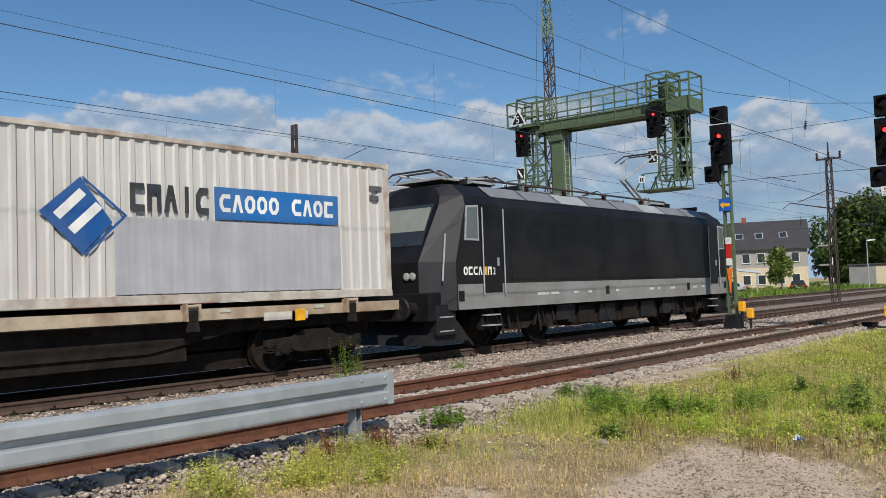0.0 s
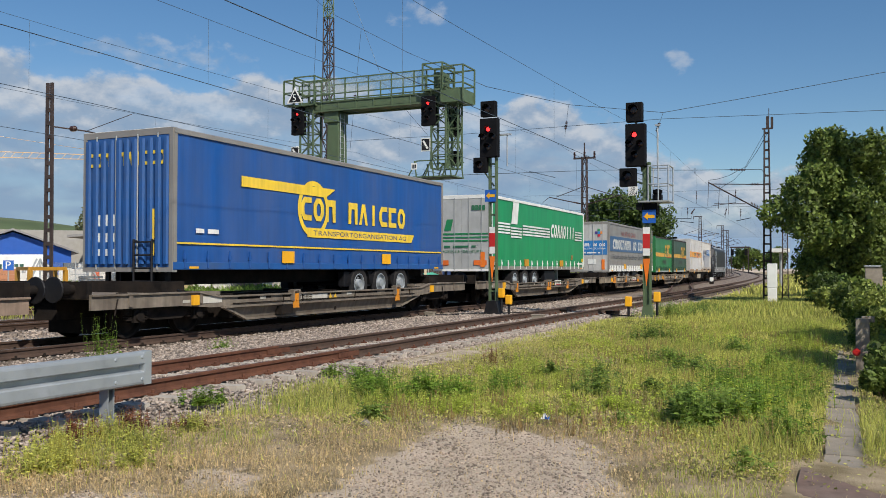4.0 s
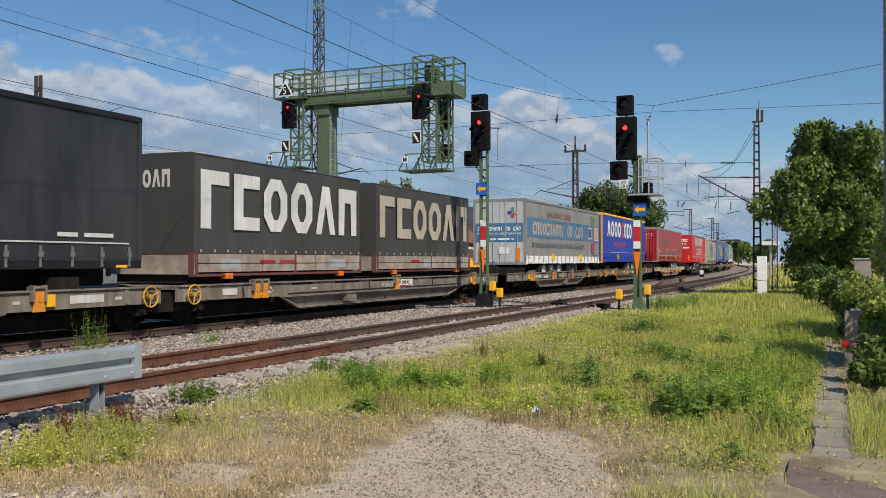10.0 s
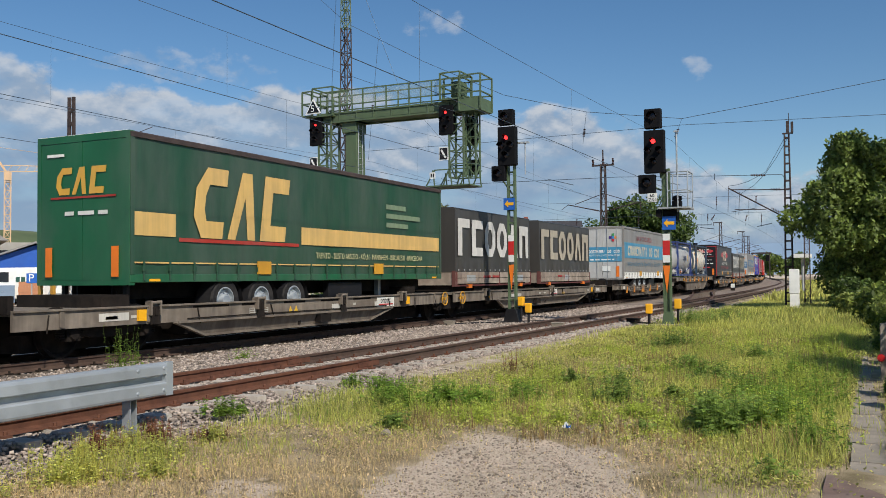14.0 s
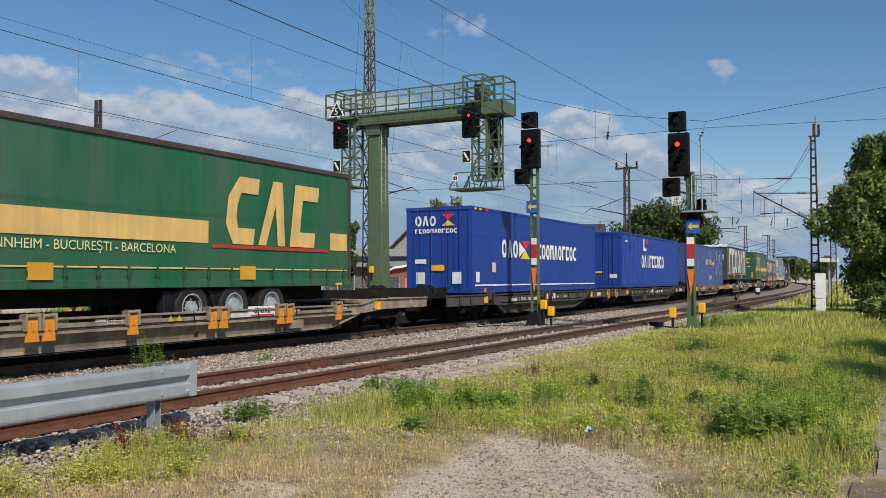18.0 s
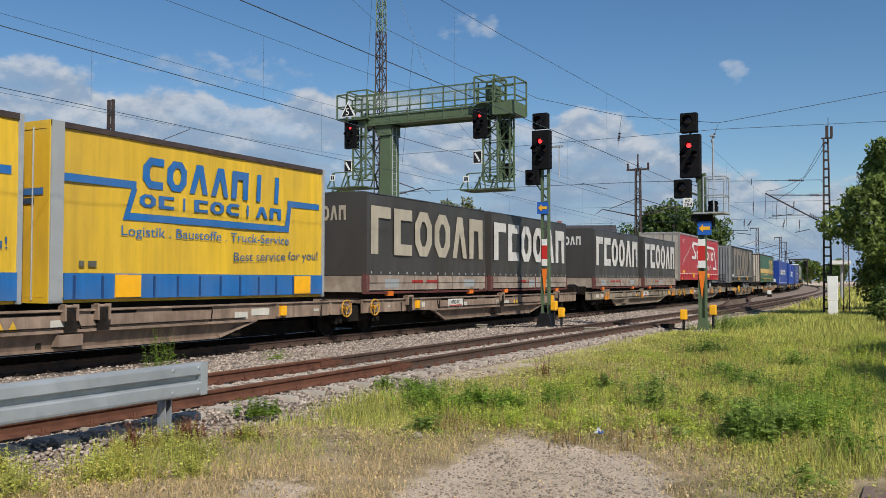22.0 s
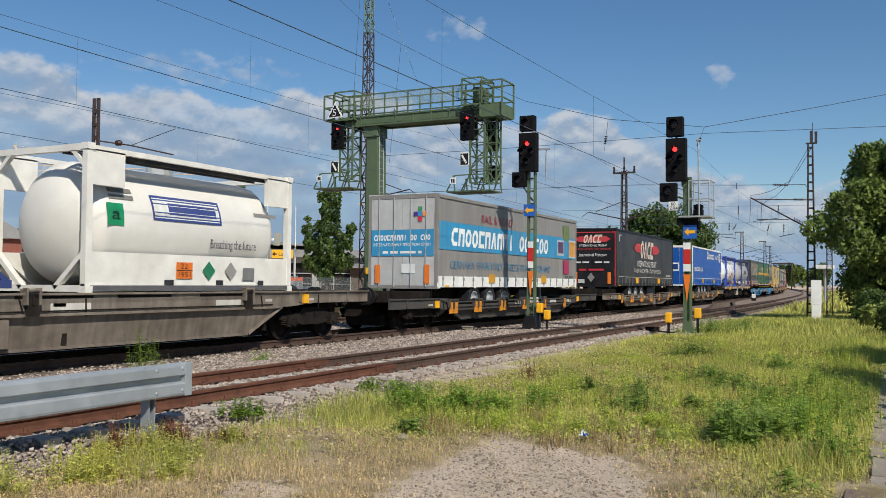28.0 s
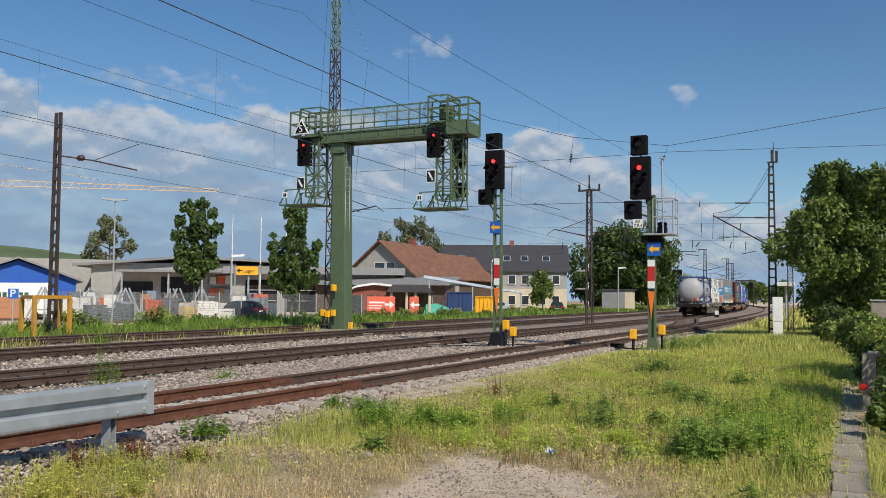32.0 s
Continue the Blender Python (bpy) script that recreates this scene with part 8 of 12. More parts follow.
def container(name, label, s0, s1, z0, z1, m, trim, side=(), rear=(), pitch=0.278, depth=0.036, flat=0.5, rear_m=None):
    L = s1 - s0
    t = on_train(name, label, "container", s0, s1, "freight containers on the train")
    Mesh().box(-SIDE, SIDE - 0.09, -L / 2 + 0.05, L / 2, z0 + 0.1, z1 - 0.03).ob("core", m, t)
    box_ribs(t, L, z0, z1, m, pitch, depth, flat)
    Mesh().box(SIDE - 0.09, SIDE + 0.008, -L / 2 + 0.1, L / 2 - 0.1, z0 + 0.0, z0 + 0.16).ob("bottom_rail", trim, t, bevel=0.01)
    Mesh().box(SIDE - 0.08, SIDE + 0.006, -L / 2 + 0.1, L / 2 - 0.1, z1 - 0.1, z1 - 0.01).ob("top_rail", trim, t, bevel=0.01)
    for y in (-L / 2 + 0.08, L / 2 - 0.08):
        for x in (-SIDE + 0.08, SIDE - 0.08):
            p = Mesh().box(x - 0.085, x + 0.085, y - 0.08, y + 0.08, z0 + 0.1, z1 - 0.1).ob("corner_post", trim, t)
            for z in (z0, z1 - 0.12):
                Mesh().box(x - 0.095, x + 0.095, y - 0.09, y + 0.09, z, z + 0.12).ob("corner_casting", trim, p)
    y = -L / 2
    for x0, x1 in ((-1.1, -0.005), (0.005, 1.1)):
        g = Mesh().box(x0, x1, y + 0.02, y + 0.06, z0 + 0.12, z1 - 0.12)
        for i in range(4):
            xx = x0 + 0.12 + i * (x1 - x0 - 0.2) / 4
            g.box(xx, xx + 0.12, y - 0.005, y + 0.02, z0 + 0.2, z1 - 0.2)
        d = g.ob("door", rear_m or m, t)
        for x in (x0 + 0.28, x1 - 0.28):
            Mesh().tube((x, y - 0.02, z0 + 0.05), (x, y - 0.02, z1 - 0.06), 0.018, 6).ob("lock_rod", trim, d)
    Mesh().box(-1.1, 1.1, y - 0.01, y + 0.1, z1 - 0.12, z1).ob("door_header", trim, t)
    Mesh().box(-1.1, 1.1, y - 0.01, y + 0.1, z0, z0 + 0.12).ob("door_sill", trim, t)
    decals(t, L, side, rear)
    return t


BOARD = mat("drop_side_board", (0.34, 0.28, 0.22), 0.75, 0.1, 0.3, 3, (0.16, 0.1, 0.075), 0.6, 1.2, 0.05, 30)
REDPOST = mat("dull_red_steel", (0.15, 0.04, 0.035), 0.75, 0, 0.2, 3, (0.08, 0.05, 0.04), 0.6, 1.5)
DARKTARP = tarp("charcoal_tarpaulin", (62, 60, 57), 0.35, (0.1, 0.092, 0.084))
CREAMINK = (178, 168, 148)
WHITEINK = (236, 236, 230)


def drop_side_swap(label, s0, s1, z0, z1, bright, seed, tag=True):
    """Charcoal tarpaulin swap body over drop sides with red posts."""
    L = s1 - s0
    t = on_train("swap_container", label, "swap body", s0, s1, "charcoal swap bodies")
    zb = z0 + 0.52
    waved(L - 0.04, zb, z1 - 0.02, 0.02, seed).ob("tarpaulin", DARKTARP, t, smooth=True)
    g = Mesh().box(-SIDE, SIDE - 0.06, -L / 2 + 0.03, L / 2, z0 + 0.1, z1 - 0.04)
    g.prism([(-SIDE, z1 - 0.05), (SIDE - 0.01, z1 - 0.03), (SIDE - 0.1, z1 + 0.01), (0, z1 + 0.03), (-SIDE, z1)], "y", -L / 2 + 0.01, L / 2 - 0.01)
    g.ob("tilt_cover", DARKTARP, t)
    for k in range(3):
        a = -L / 2 + 0.1 + k * (L - 0.2) / 3
        b = Mesh().box(SIDE - 0.05, SIDE + 0.012, a + 0.03, a + (L - 0.2) / 3 - 0.03, z0 + 0.1, zb - 0.01).ob("drop_side", BOARD, t)
        if seed % 2 == k % 2:
            Mesh().box(SIDE + 0.0125, SIDE + 0.016, a + (L - 0.2) / 6 - 0.4, a + (L - 0.2) / 6 + 0.35, z0 + 0.17, z0 + 0.4).ob("worn_patch", GREY_STEEL, b)
    for k, y in enumerate((-L / 2 + 0.06, -L / 2 + L * 0.53, L / 2 - 0.06)):
        Mesh().box(SIDE - 0.07, SIDE + 0.02, y - 0.04, y + 0.04, z0, zb).ob("stake_post", REDPOST, t)
    Mesh().box(SIDE - 0.12, SIDE + 0.01, -L / 2, L / 2, z0, z0 + 0.06).ob("bottom_rail", REDPOST, t)
    Mesh().box(SIDE - 0.06, SIDE + 0.02, -L / 2 + 0.1, L / 2 - 0.1, z0 + 0.29, z0 + 0.305).ob("board_seam", UNDER, t)
    for y in (-L / 2 + 1.2, L / 2 - 1.2):
        Mesh().box(SIDE - 0.1, SIDE + 0.03, y - 0.14, y + 0.14, z0 - 0.06, z0 + 0.07).ob("twist_lock", ORANGE, t)
    Mesh().box(-1.05, 1.05, -L / 2 + 0.1, L / 2 - 0.1, z0 - 0.15, z0 + 0.1).ob("floor_frame", UNDER, t)
    n = int(L / 0.45)
    me = shared("eyelet", lambda: Mesh().box(0, 0.02, -0.02, 0.02, -0.03, 0.03), GREY_STEEL)
    for i in range(n):
        share("eyelet", me, t, Matrix.Translation((SIDE + 0.012, -L / 2 + 0.2 + i * (L - 0.4) / (n - 1), zb + 0.06)))
    Mesh().box(-SIDE, SIDE, -L / 2 - 0.015, -L / 2 + 0.04, z0 + 0.5, z1 - 0.03).ob("rear_tarpaulin", DARKTARP, t)
    Mesh().box(-SIDE, SIDE, -L / 2 - 0.01, -L / 2 + 0.04, z0 + 0.05, z0 + 0.49).ob("tail_board", BOARD, t)
    for x in (-1.2, 1.2):
        Mesh().box(x - 0.07, x + 0.07, -L / 2 - 0.03, -L / 2, z0, z0 + 0.55).ob("rear_post", REDPOST, t)
    c = (210, 207, 200) if bright else CREAMINK
    side = [("word", c, "beooah", 0.12, zb + 0.56, L - 0.2, z1 - 0.36), ("rect", (196, 150, 60), 0.18, z0 + 0.14, 0.7, z0 + 0.2), ("word", (160, 40, 36), "xx-xxx", 0.2, z0 + 0.28, 0.75, z0 + 0.4), ("word", (160, 40, 36), "xxxx-xxxx", 2.4, z0 + 0.3, 4.0, z0 + 0.38)]
    rear = [("word", c, "beooah", 0.25, z1 - 0.75, 1.9, z1 - 0.35)]
    decals(t, L, side, rear)
    return t


S_GREEN = tarp("forest_green_tarpaulin", (26, 92, 58), 0.35)
S_GREEN2 = tarp("dull_green_tarpaulin", (34, 74, 52), 0.4)
S_RED = (168, 50, 36)
S_GOLD = (220, 168, 62)
S_SAND = (214, 176, 104)


def green_swap(label, s0, s1, z0, z1, cur, seed, tiles=True):
    L = s1 - s0
    t = on_train("swap_container", label, "swap body", s0, s1, "green swap bodies")
    zb = z0 + 0.12
    waved(L - 0.06, zb, z1 - 0.08, 0.018, seed).ob("curtain", cur, t, smooth=True)
    Mesh().box(-SIDE, SIDE - 0.06, -L / 2 + 0.03, L / 2, z0 + 0.05, z1 - 0.05).ob("cargo_body", cur, t)
    Mesh().box(-1.05, 1.05, -L / 2 + 0.1, L / 2 - 0.1, z0 - 0.15, z0 + 0.05).ob("floor_frame", UNDER, t)
    Mesh().prism([(SIDE - 0.12, z1 - 0.1), (SIDE + 0.02, z1 - 0.1), (SIDE + 0.02, z1 - 0.02), (SIDE - 0.04, z1), (SIDE - 0.12, z1)], "y", -L / 2, L / 2).ob("roof_rail", MASTBROWN, t)
    Mesh().box(SIDE - 0.1, SIDE + 0.01, -L / 2, L / 2, z0, zb).ob("bottom_rail", GREY_STEEL, t)
    for y in (-L / 2 + 0.06, L / 2 - 0.06):
        Mesh().box(SIDE - 0.1, SIDE + 0.018, y - 0.06, y + 0.06, z0, z1 - 0.08).ob("corner_post", cur, t)
    n = 13
    me = shared("green_strap", lambda: Mesh().prism([(-0.05, 0.0), (0.05, 0.0), (0.09, 0.12), (0.03, 0.3), (-0.03, 0.3), (-0.09, 0.12)], "x", 0, 0.03), S_GREEN2)
    for i in range(n):
        share("strap", me, t, Matrix.Translation((SIDE + 0.012, -L / 2 + 0.45 + i * (L - 0.9) / (n - 1), zb + 0.02)))
    rear_doors(t, L, z0, z1, cur, cur)
    for y in (-L / 2 + 1.4, L / 2 - 1.3):
        Mesh().box(SIDE + 0.012, SIDE + 0.05, y - 0.2, y + 0.2, z0 + 0.02, z0 + 0.28).ob("lift_pad", YELLOW, t)
    b0, b1 = z0 + 1.2, z0 + 1.5
    side = [("rect", S_GOLD, 0.1, b0, L - 3.5, b1), ("rect", S_RED, L - 2.6, b0 - 0.04, L - 0.1, b0 + 0.02), ("word", S_GOLD, "cae", L - 3.4, b0, L - 1.0, z1 - 0.55, 0.12), ("rect", S_GOLD, L - 1.0, b0, L - 0.1, b1 - 0.05)]
    if tiles:
        for k in range(3):
            u = L - 4.4 + k * 0.6
            side.append(("poly", (62, 66, 60), [(u, z0 + 0.8), (u + 0.26, z0 + 0.56), (u + 0.52, z0 + 0.8), (u + 0.26, z0 + 1.04)]))
    decals(t, L, side)
    return t


WALKWAY = mat("dull_walkway_grating", (0.07, 0.068, 0.064), 0.7, 0.4, 0.2, 4)
ORANGE_PLATE = (226, 110, 34)


def emblem(u, z=0.08):
    """Bladed mark and three dark blocks, as shell prints."""
    n = (38, 50, 84)
    blade = [(u - 0.78, z + 0.1, 0.11, 0.2, n), (u - 0.62, z + 0.1, 0.11, 0.2, n), (u - 0.83, z - 0.12, 0.2, 0.12, n), (u - 0.57, z - 0.12, 0.2, 0.12, n)]
    word = [(u - 0.2 + 0.37 * k, z, 0.3, 0.34, n) for k in range(3)]
    small = [(u + 1.45, z + 0.62, 0.5, 0.06, (90, 92, 98)), (u + 1.4, z + 0.5, 0.42, 0.06, (90, 92, 98)), (u + 1.42, z + 0.2, 0.26, 0.26, (226, 170, 40)), (u + 1.42, z - 0.12, 0.26, 0.24, (226, 170, 40)), (u + 1.85, z + 0.26, 0.4, 0.05, (90, 92, 98)), (u + 1.82, z + 0.16, 0.3, 0.04, (90, 92, 98)), (u, z - 0.4, 0.18, 0.2, (206, 170, 160)), (u, z - 0.4, 0.13, 0.14, (216, 214, 210))]
    return blade + word + small


def tank(label, s0, s1, z0, z1, shell_m, frame_m, over=1.2, side=(), rings=3, boxed=False, cladding=None):
    """s0 to s1 is the steel frame; the shell stands out behind by over."""
    L = s1 - s0
    t = on_train("tank_container", label, "tank container", s0, s1, "tank containers on the train")
    r = 1.2
    zc = z0 + 0.12 + r
    y0, y1 = -L / 2 - over, L / 2 + (0.95 if over > 0.5 else -0.15)
    if over < 0.5:
        y0 = -L / 2 + 0.1
    prof = [(0.02, y0)] + [(r * math.sin(a), y0 + 0.62 * (1 - math.cos(a))) for a in [k * math.pi / 2 / 8 for k in range(1, 9)]]
    prof += [(r * math.sin(a), y1 - 0.62 * (1 - math.cos(a))) for a in [k * math.pi / 2 / 8 for k in range(8, 0, -1)]] + [(0.02, y1)]
    Mesh().lathe(prof, 40, "y", (0, 0, zc)).ob("shell", shell_m, t, smooth=True)
    for k in range(rings):
        y = y0 + 0.9 + (y1 - y0 - 1.8) * (k + 0.5) / rings
        Mesh().lathe([(r + 0.003, y - 0.04), (r + 0.014, y - 0.035), (r + 0.014, y + 0.035), (r + 0.003, y + 0.04)], 40, "y", (0, 0, zc)).ob("clad_band", GREY_STEEL, t)
    h = SIDE - 0.06
    for y in (-L / 2 + 0.07, L / 2 - 0.07):
        for x in (-h, h):
            p = Mesh().box(x - 0.065, x + 0.065, y - 0.07, y + 0.07, z0, z1).ob("corner_post", frame_m, t)
            for z in (z0, z1 - 0.12):
                Mesh().box(x - 0.09, x + 0.09, y - 0.085, y + 0.085, z, z + 0.12).ob("corner_casting", frame_m, p)
        for z in (z0 + 0.07, z1 - 0.07):
            Mesh().box(-h, h, y - 0.06, y + 0.06, z - 0.06, z + 0.06).ob("cross_rail", frame_m, t)
        for x in (-1, 1):
            Mesh().beam((x * h, y, z0 + 0.75), (x * 0.45, y, z0 + 0.08), 0.12, 0.09).ob("brace", frame_m, t)
            Mesh().beam((x * h, y, z1 - 0.45), (x * 0.8, y, z1 - 0.07), 0.1, 0.08).ob("brace", frame_m, t)
    for x in (-h, h):
        ext = 0.82 if over > 0.5 else 0.0
        Mesh().box(x - 0.055, x + 0.055, -L / 2 - ext, L / 2 + ext, z0 + 0.02, z0 + 0.16).ob("bottom_rail", frame_m, t)
        Mesh().box(x - 0.05, x + 0.05, -L / 2, L / 2, z1 - 0.13, z1 - 0.03).ob("top_rail", frame_m, t)
        for s in (-1, 1):
            if over > 0.5:
                Mesh().beam((x, s * (L / 2 - 0.05), z0 + 0.78), (x, s * (L / 2 + 0.76), z0 + 0.12), 0.09).ob("side_brace", frame_m, t)
            else:
                Mesh().beam((x, s * (L / 2 - 0.1), z0 + 0.75), (x * 0.9, s * (L / 2 - 0.9), z0 + 0.1), 0.08).ob("side_brace", frame_m, t)
    g = Mesh().box(0.5, 0.55, -L / 2 + 0.1, L / 2 - 0.5, z1 - 0.16, z1 - 0.06).box(1.05, 1.1, -L / 2 + 0.1, L / 2 - 0.5, z1 - 0.2, z1 - 0.1)
    for k in range(int(L / 0.12) - 5):
        g.box(0.55, 1.05, -L / 2 + 0.15 + 0.12 * k, -L / 2 + 0.23 + 0.12 * k, z1 - 0.12, z1 - 0.09)
    g.ob("walkway", WALKWAY, t)
    Mesh().box(0.9, 1.02, L / 2 - 1.0, L / 2 - 0.35, z0 + 0.16, z0 + 0.2).tube((1.1, L / 2 - 0.95, z0 + 0.2), (1.0, L / 2 - 0.8, z0 + 0.62), 0.03, 8).tube((1.0, L / 2 - 0.8, z0 + 0.62), (1.05, L / 2 - 0.4, z0 + 0.6), 0.03, 8).tube((1.05, L / 2 - 0.4, z0 + 0.6), (1.12, L / 2 - 0.5, z0 + 0.18), 0.03, 8).ob("valve_guard", GREY_STEEL, t)
    if over > 0.5 and not boxed and shell_m is T_GREY:
        # hazard plates in a holder: orange plate and two white diamonds
        for face, ya in ((1, -L / 2 + 0.35), (0, 0)):
            def at(u, z, d=0.0):
                return (h + 0.08 + d, ya + u, z) if face else (0.25 + u, y0 - 0.05 - d, z)
            hold = Mesh()
            for zz in (z0 + 0.2, z0 + 0.5):
                hold.tube(at(0, zz), at(1.1, zz), 0.014, 6)
            for uu in (0.0, 1.1):
                hold.tube(at(uu, z0), at(uu, z0 + 0.5), 0.014, 6)
            hold = hold.ob("plate_holder", GREY_STEEL, t)
            def panel(name, pts, m, d):
                g = Mesh()
                g.add([at(u, z, d) for u, z in pts] + [at(u, z, d - 0.006) for u, z in pts], [tuple(range(4)), (7, 6, 5, 4)] + [(i, (i + 1) % 4, (i + 1) % 4 + 4, i + 4) for i in range(4)])
                return g.ob(name, m, hold)
            panel("orange_plate", [(0.03, z0 + 0.2), (0.37, z0 + 0.2), (0.37, z0 + 0.5), (0.03, z0 + 0.5)], ink(ORANGE_PLATE), 0.02)
            for k in range(2):
                panel("plate_bar", [(0.09, z0 + 0.24 + 0.14 * k), (0.31, z0 + 0.24 + 0.14 * k), (0.31, z0 + 0.32 + 0.14 * k), (0.09, z0 + 0.32 + 0.14 * k)], BLACK, 0.028)
            for k in range(2):
                c, zz = 0.58 + 0.34 * k, z0 + 0.36
                panel("white_diamond", [(c - 0.16, zz), (c, zz - 0.17), (c + 0.16, zz), (c, zz + 0.17)], ink((226, 222, 216)), 0.02)
                if k == 0:
                    panel("red_mark", [(c - 0.07, zz - 0.05), (c + 0.07, zz - 0.05), (c + 0.01, zz + 0.1), (c - 0.01, zz + 0.1)], ink((196, 50, 44)), 0.028)
    Mesh().lathe([(0.28, zc + r - 0.02), (0.28, zc + r + 0.12), (0.2, zc + r + 0.16)], 14, "z").ob("manhole", GREY_STEEL, t)
    if boxed:
        for x in (-h, h):
            Mesh().box(x - 0.04, x + 0.045, -L / 2 + 0.1, L / 2 - 0.1, z0 + 0.1, z0 + 0.75).ob("skirt", frame_m, t)
            for s in (-1, 1):
                Mesh().box(x - 0.05, x + 0.05, s * (L / 2 - 0.5) - 0.4, s * (L / 2 - 0.5) + 0.4, z1 - 0.75, z1 - 0.1).ob("gusset", frame_m, t)
    # prints wrap the shell: (u, z offset, width, height, colour)
    for item in side:
        u, dz, w, hh, col = item[:5]
        g = Mesh()
        n = 6
        v = []
        for j in range(n + 1):
            z = dz - hh / 2 + hh * j / n
            x = math.sqrt(max(0.0, (r + 0.012) ** 2 - z * z))
            v += [(x, u - w / 2, zc + z), (x, u + w / 2, zc + z)]
        g.add(v, [(2 * j, 2 * j + 1, 2 * j + 3, 2 * j + 2) for j in range(n)])
        g.ob("print", ink(col), t)
    return t


def wheel_mesh():
    return Mesh().lathe([(0.09, -0.07), (0.36, -0.05), (0.4, -0.07), (0.485, -0.075), (0.485, -0.05), (0.46, -0.045), (0.455, 0.07), (0.4, 0.07), (0.36, 0.0), (0.12, 0.03), (0.09, 0.1)], 24, "x")


CLAMP = paint("worn_clamp_yellow", (224, 142, 22), 0.45, 0.6, (0.1, 0.07, 0.05))


def clamp_mesh():
    """Hinge block on the sill that holds a folding flap."""
    g = Mesh().box(-0.06, 0.05, -0.15, 0.15, -0.04, 0.07)
    for y in (-0.13, 0.13):
        g.box(0.0, 0.11, y - 0.02, y + 0.02, -0.2, 0.09)
    g.tube((0.08, -0.15, 0.05), (0.08, 0.15, 0.05), 0.03, 8)
    return g


def flap_mesh():
    g = Mesh()
    o = [(-0.1, -0.02), (0.1, -0.02), (0.1, -0.2), (0.135, -0.38), (-0.135, -0.38), (-0.1, -0.2)]
    g.prism(o[::-1], "x", 0.055, 0.09)
    g.box(0.09, 0.11, -0.03, 0.03, -0.2, -0.06)
    return g


def bogie_side_mesh():
    g = Mesh()
    pts = [(-1.25, 0.5), (-1.25, 0.62), (-0.55, 0.66), (-0.35, 0.78), (0.35, 0.78), (0.55, 0.66), (1.25, 0.62), (1.25, 0.5), (0.75, 0.46), (0.4, 0.36), (-0.4, 0.36), (-0.75, 0.46)]
    g.prism(pts, "x", 0.0, 0.1)
    for y in (-0.9, 0.9):
        g.box(-0.02, 0.16, y - 0.15, y + 0.15, 0.33, 0.6)
        g.lathe([(0.12, 0.15), (0.1, 0.2)], 12, "x", (0, y, 0.46))
        for d in (-0.22, 0.22):
            for k in range(4):
                g.lathe([(0.085, 0.38 + 0.045 * k), (0.085, 0.405 + 0.045 * k)], 10, "z", (0.06, y + d, 0))
    return g


def bogie(t, y):
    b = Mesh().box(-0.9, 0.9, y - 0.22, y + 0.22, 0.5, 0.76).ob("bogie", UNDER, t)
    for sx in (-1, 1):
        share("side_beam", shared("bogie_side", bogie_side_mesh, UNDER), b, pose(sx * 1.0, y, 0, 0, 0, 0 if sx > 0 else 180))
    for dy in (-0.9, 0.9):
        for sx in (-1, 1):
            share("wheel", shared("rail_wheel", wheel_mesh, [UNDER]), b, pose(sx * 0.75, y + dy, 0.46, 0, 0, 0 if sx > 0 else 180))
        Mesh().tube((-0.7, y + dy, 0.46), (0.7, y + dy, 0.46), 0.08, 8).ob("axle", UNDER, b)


def buffer_pair(t, y, s):
    Mesh().box(-1.25, 1.25, y - 0.06, y + 0.06, 0.86, 1.18).ob("headstock", UNDER, t)
    for x in (-0.875, 0.875):
        b = Mesh().lathe([(0.13, 0), (0.13, 0.3), (0.09, 0.31), (0.09, 0.5)], 14, "y", (x, y if s > 0 else y - 0.5, 1.03)).ob("buffer", UNDER, t)
        d = y + 0.5 * s
        Mesh().lathe([(0.24, d - 0.02), (0.25, d), (0.24, d + 0.02)], 18, "y", (x, 0, 1.03)).ob("buffer_plate", BLACK, b)
    Mesh().tube((0, y, 0.98), (0, y + 0.45 * s, 0.75), 0.05, 8).ob("coupling", UNDER, t)


DISC = -417.2


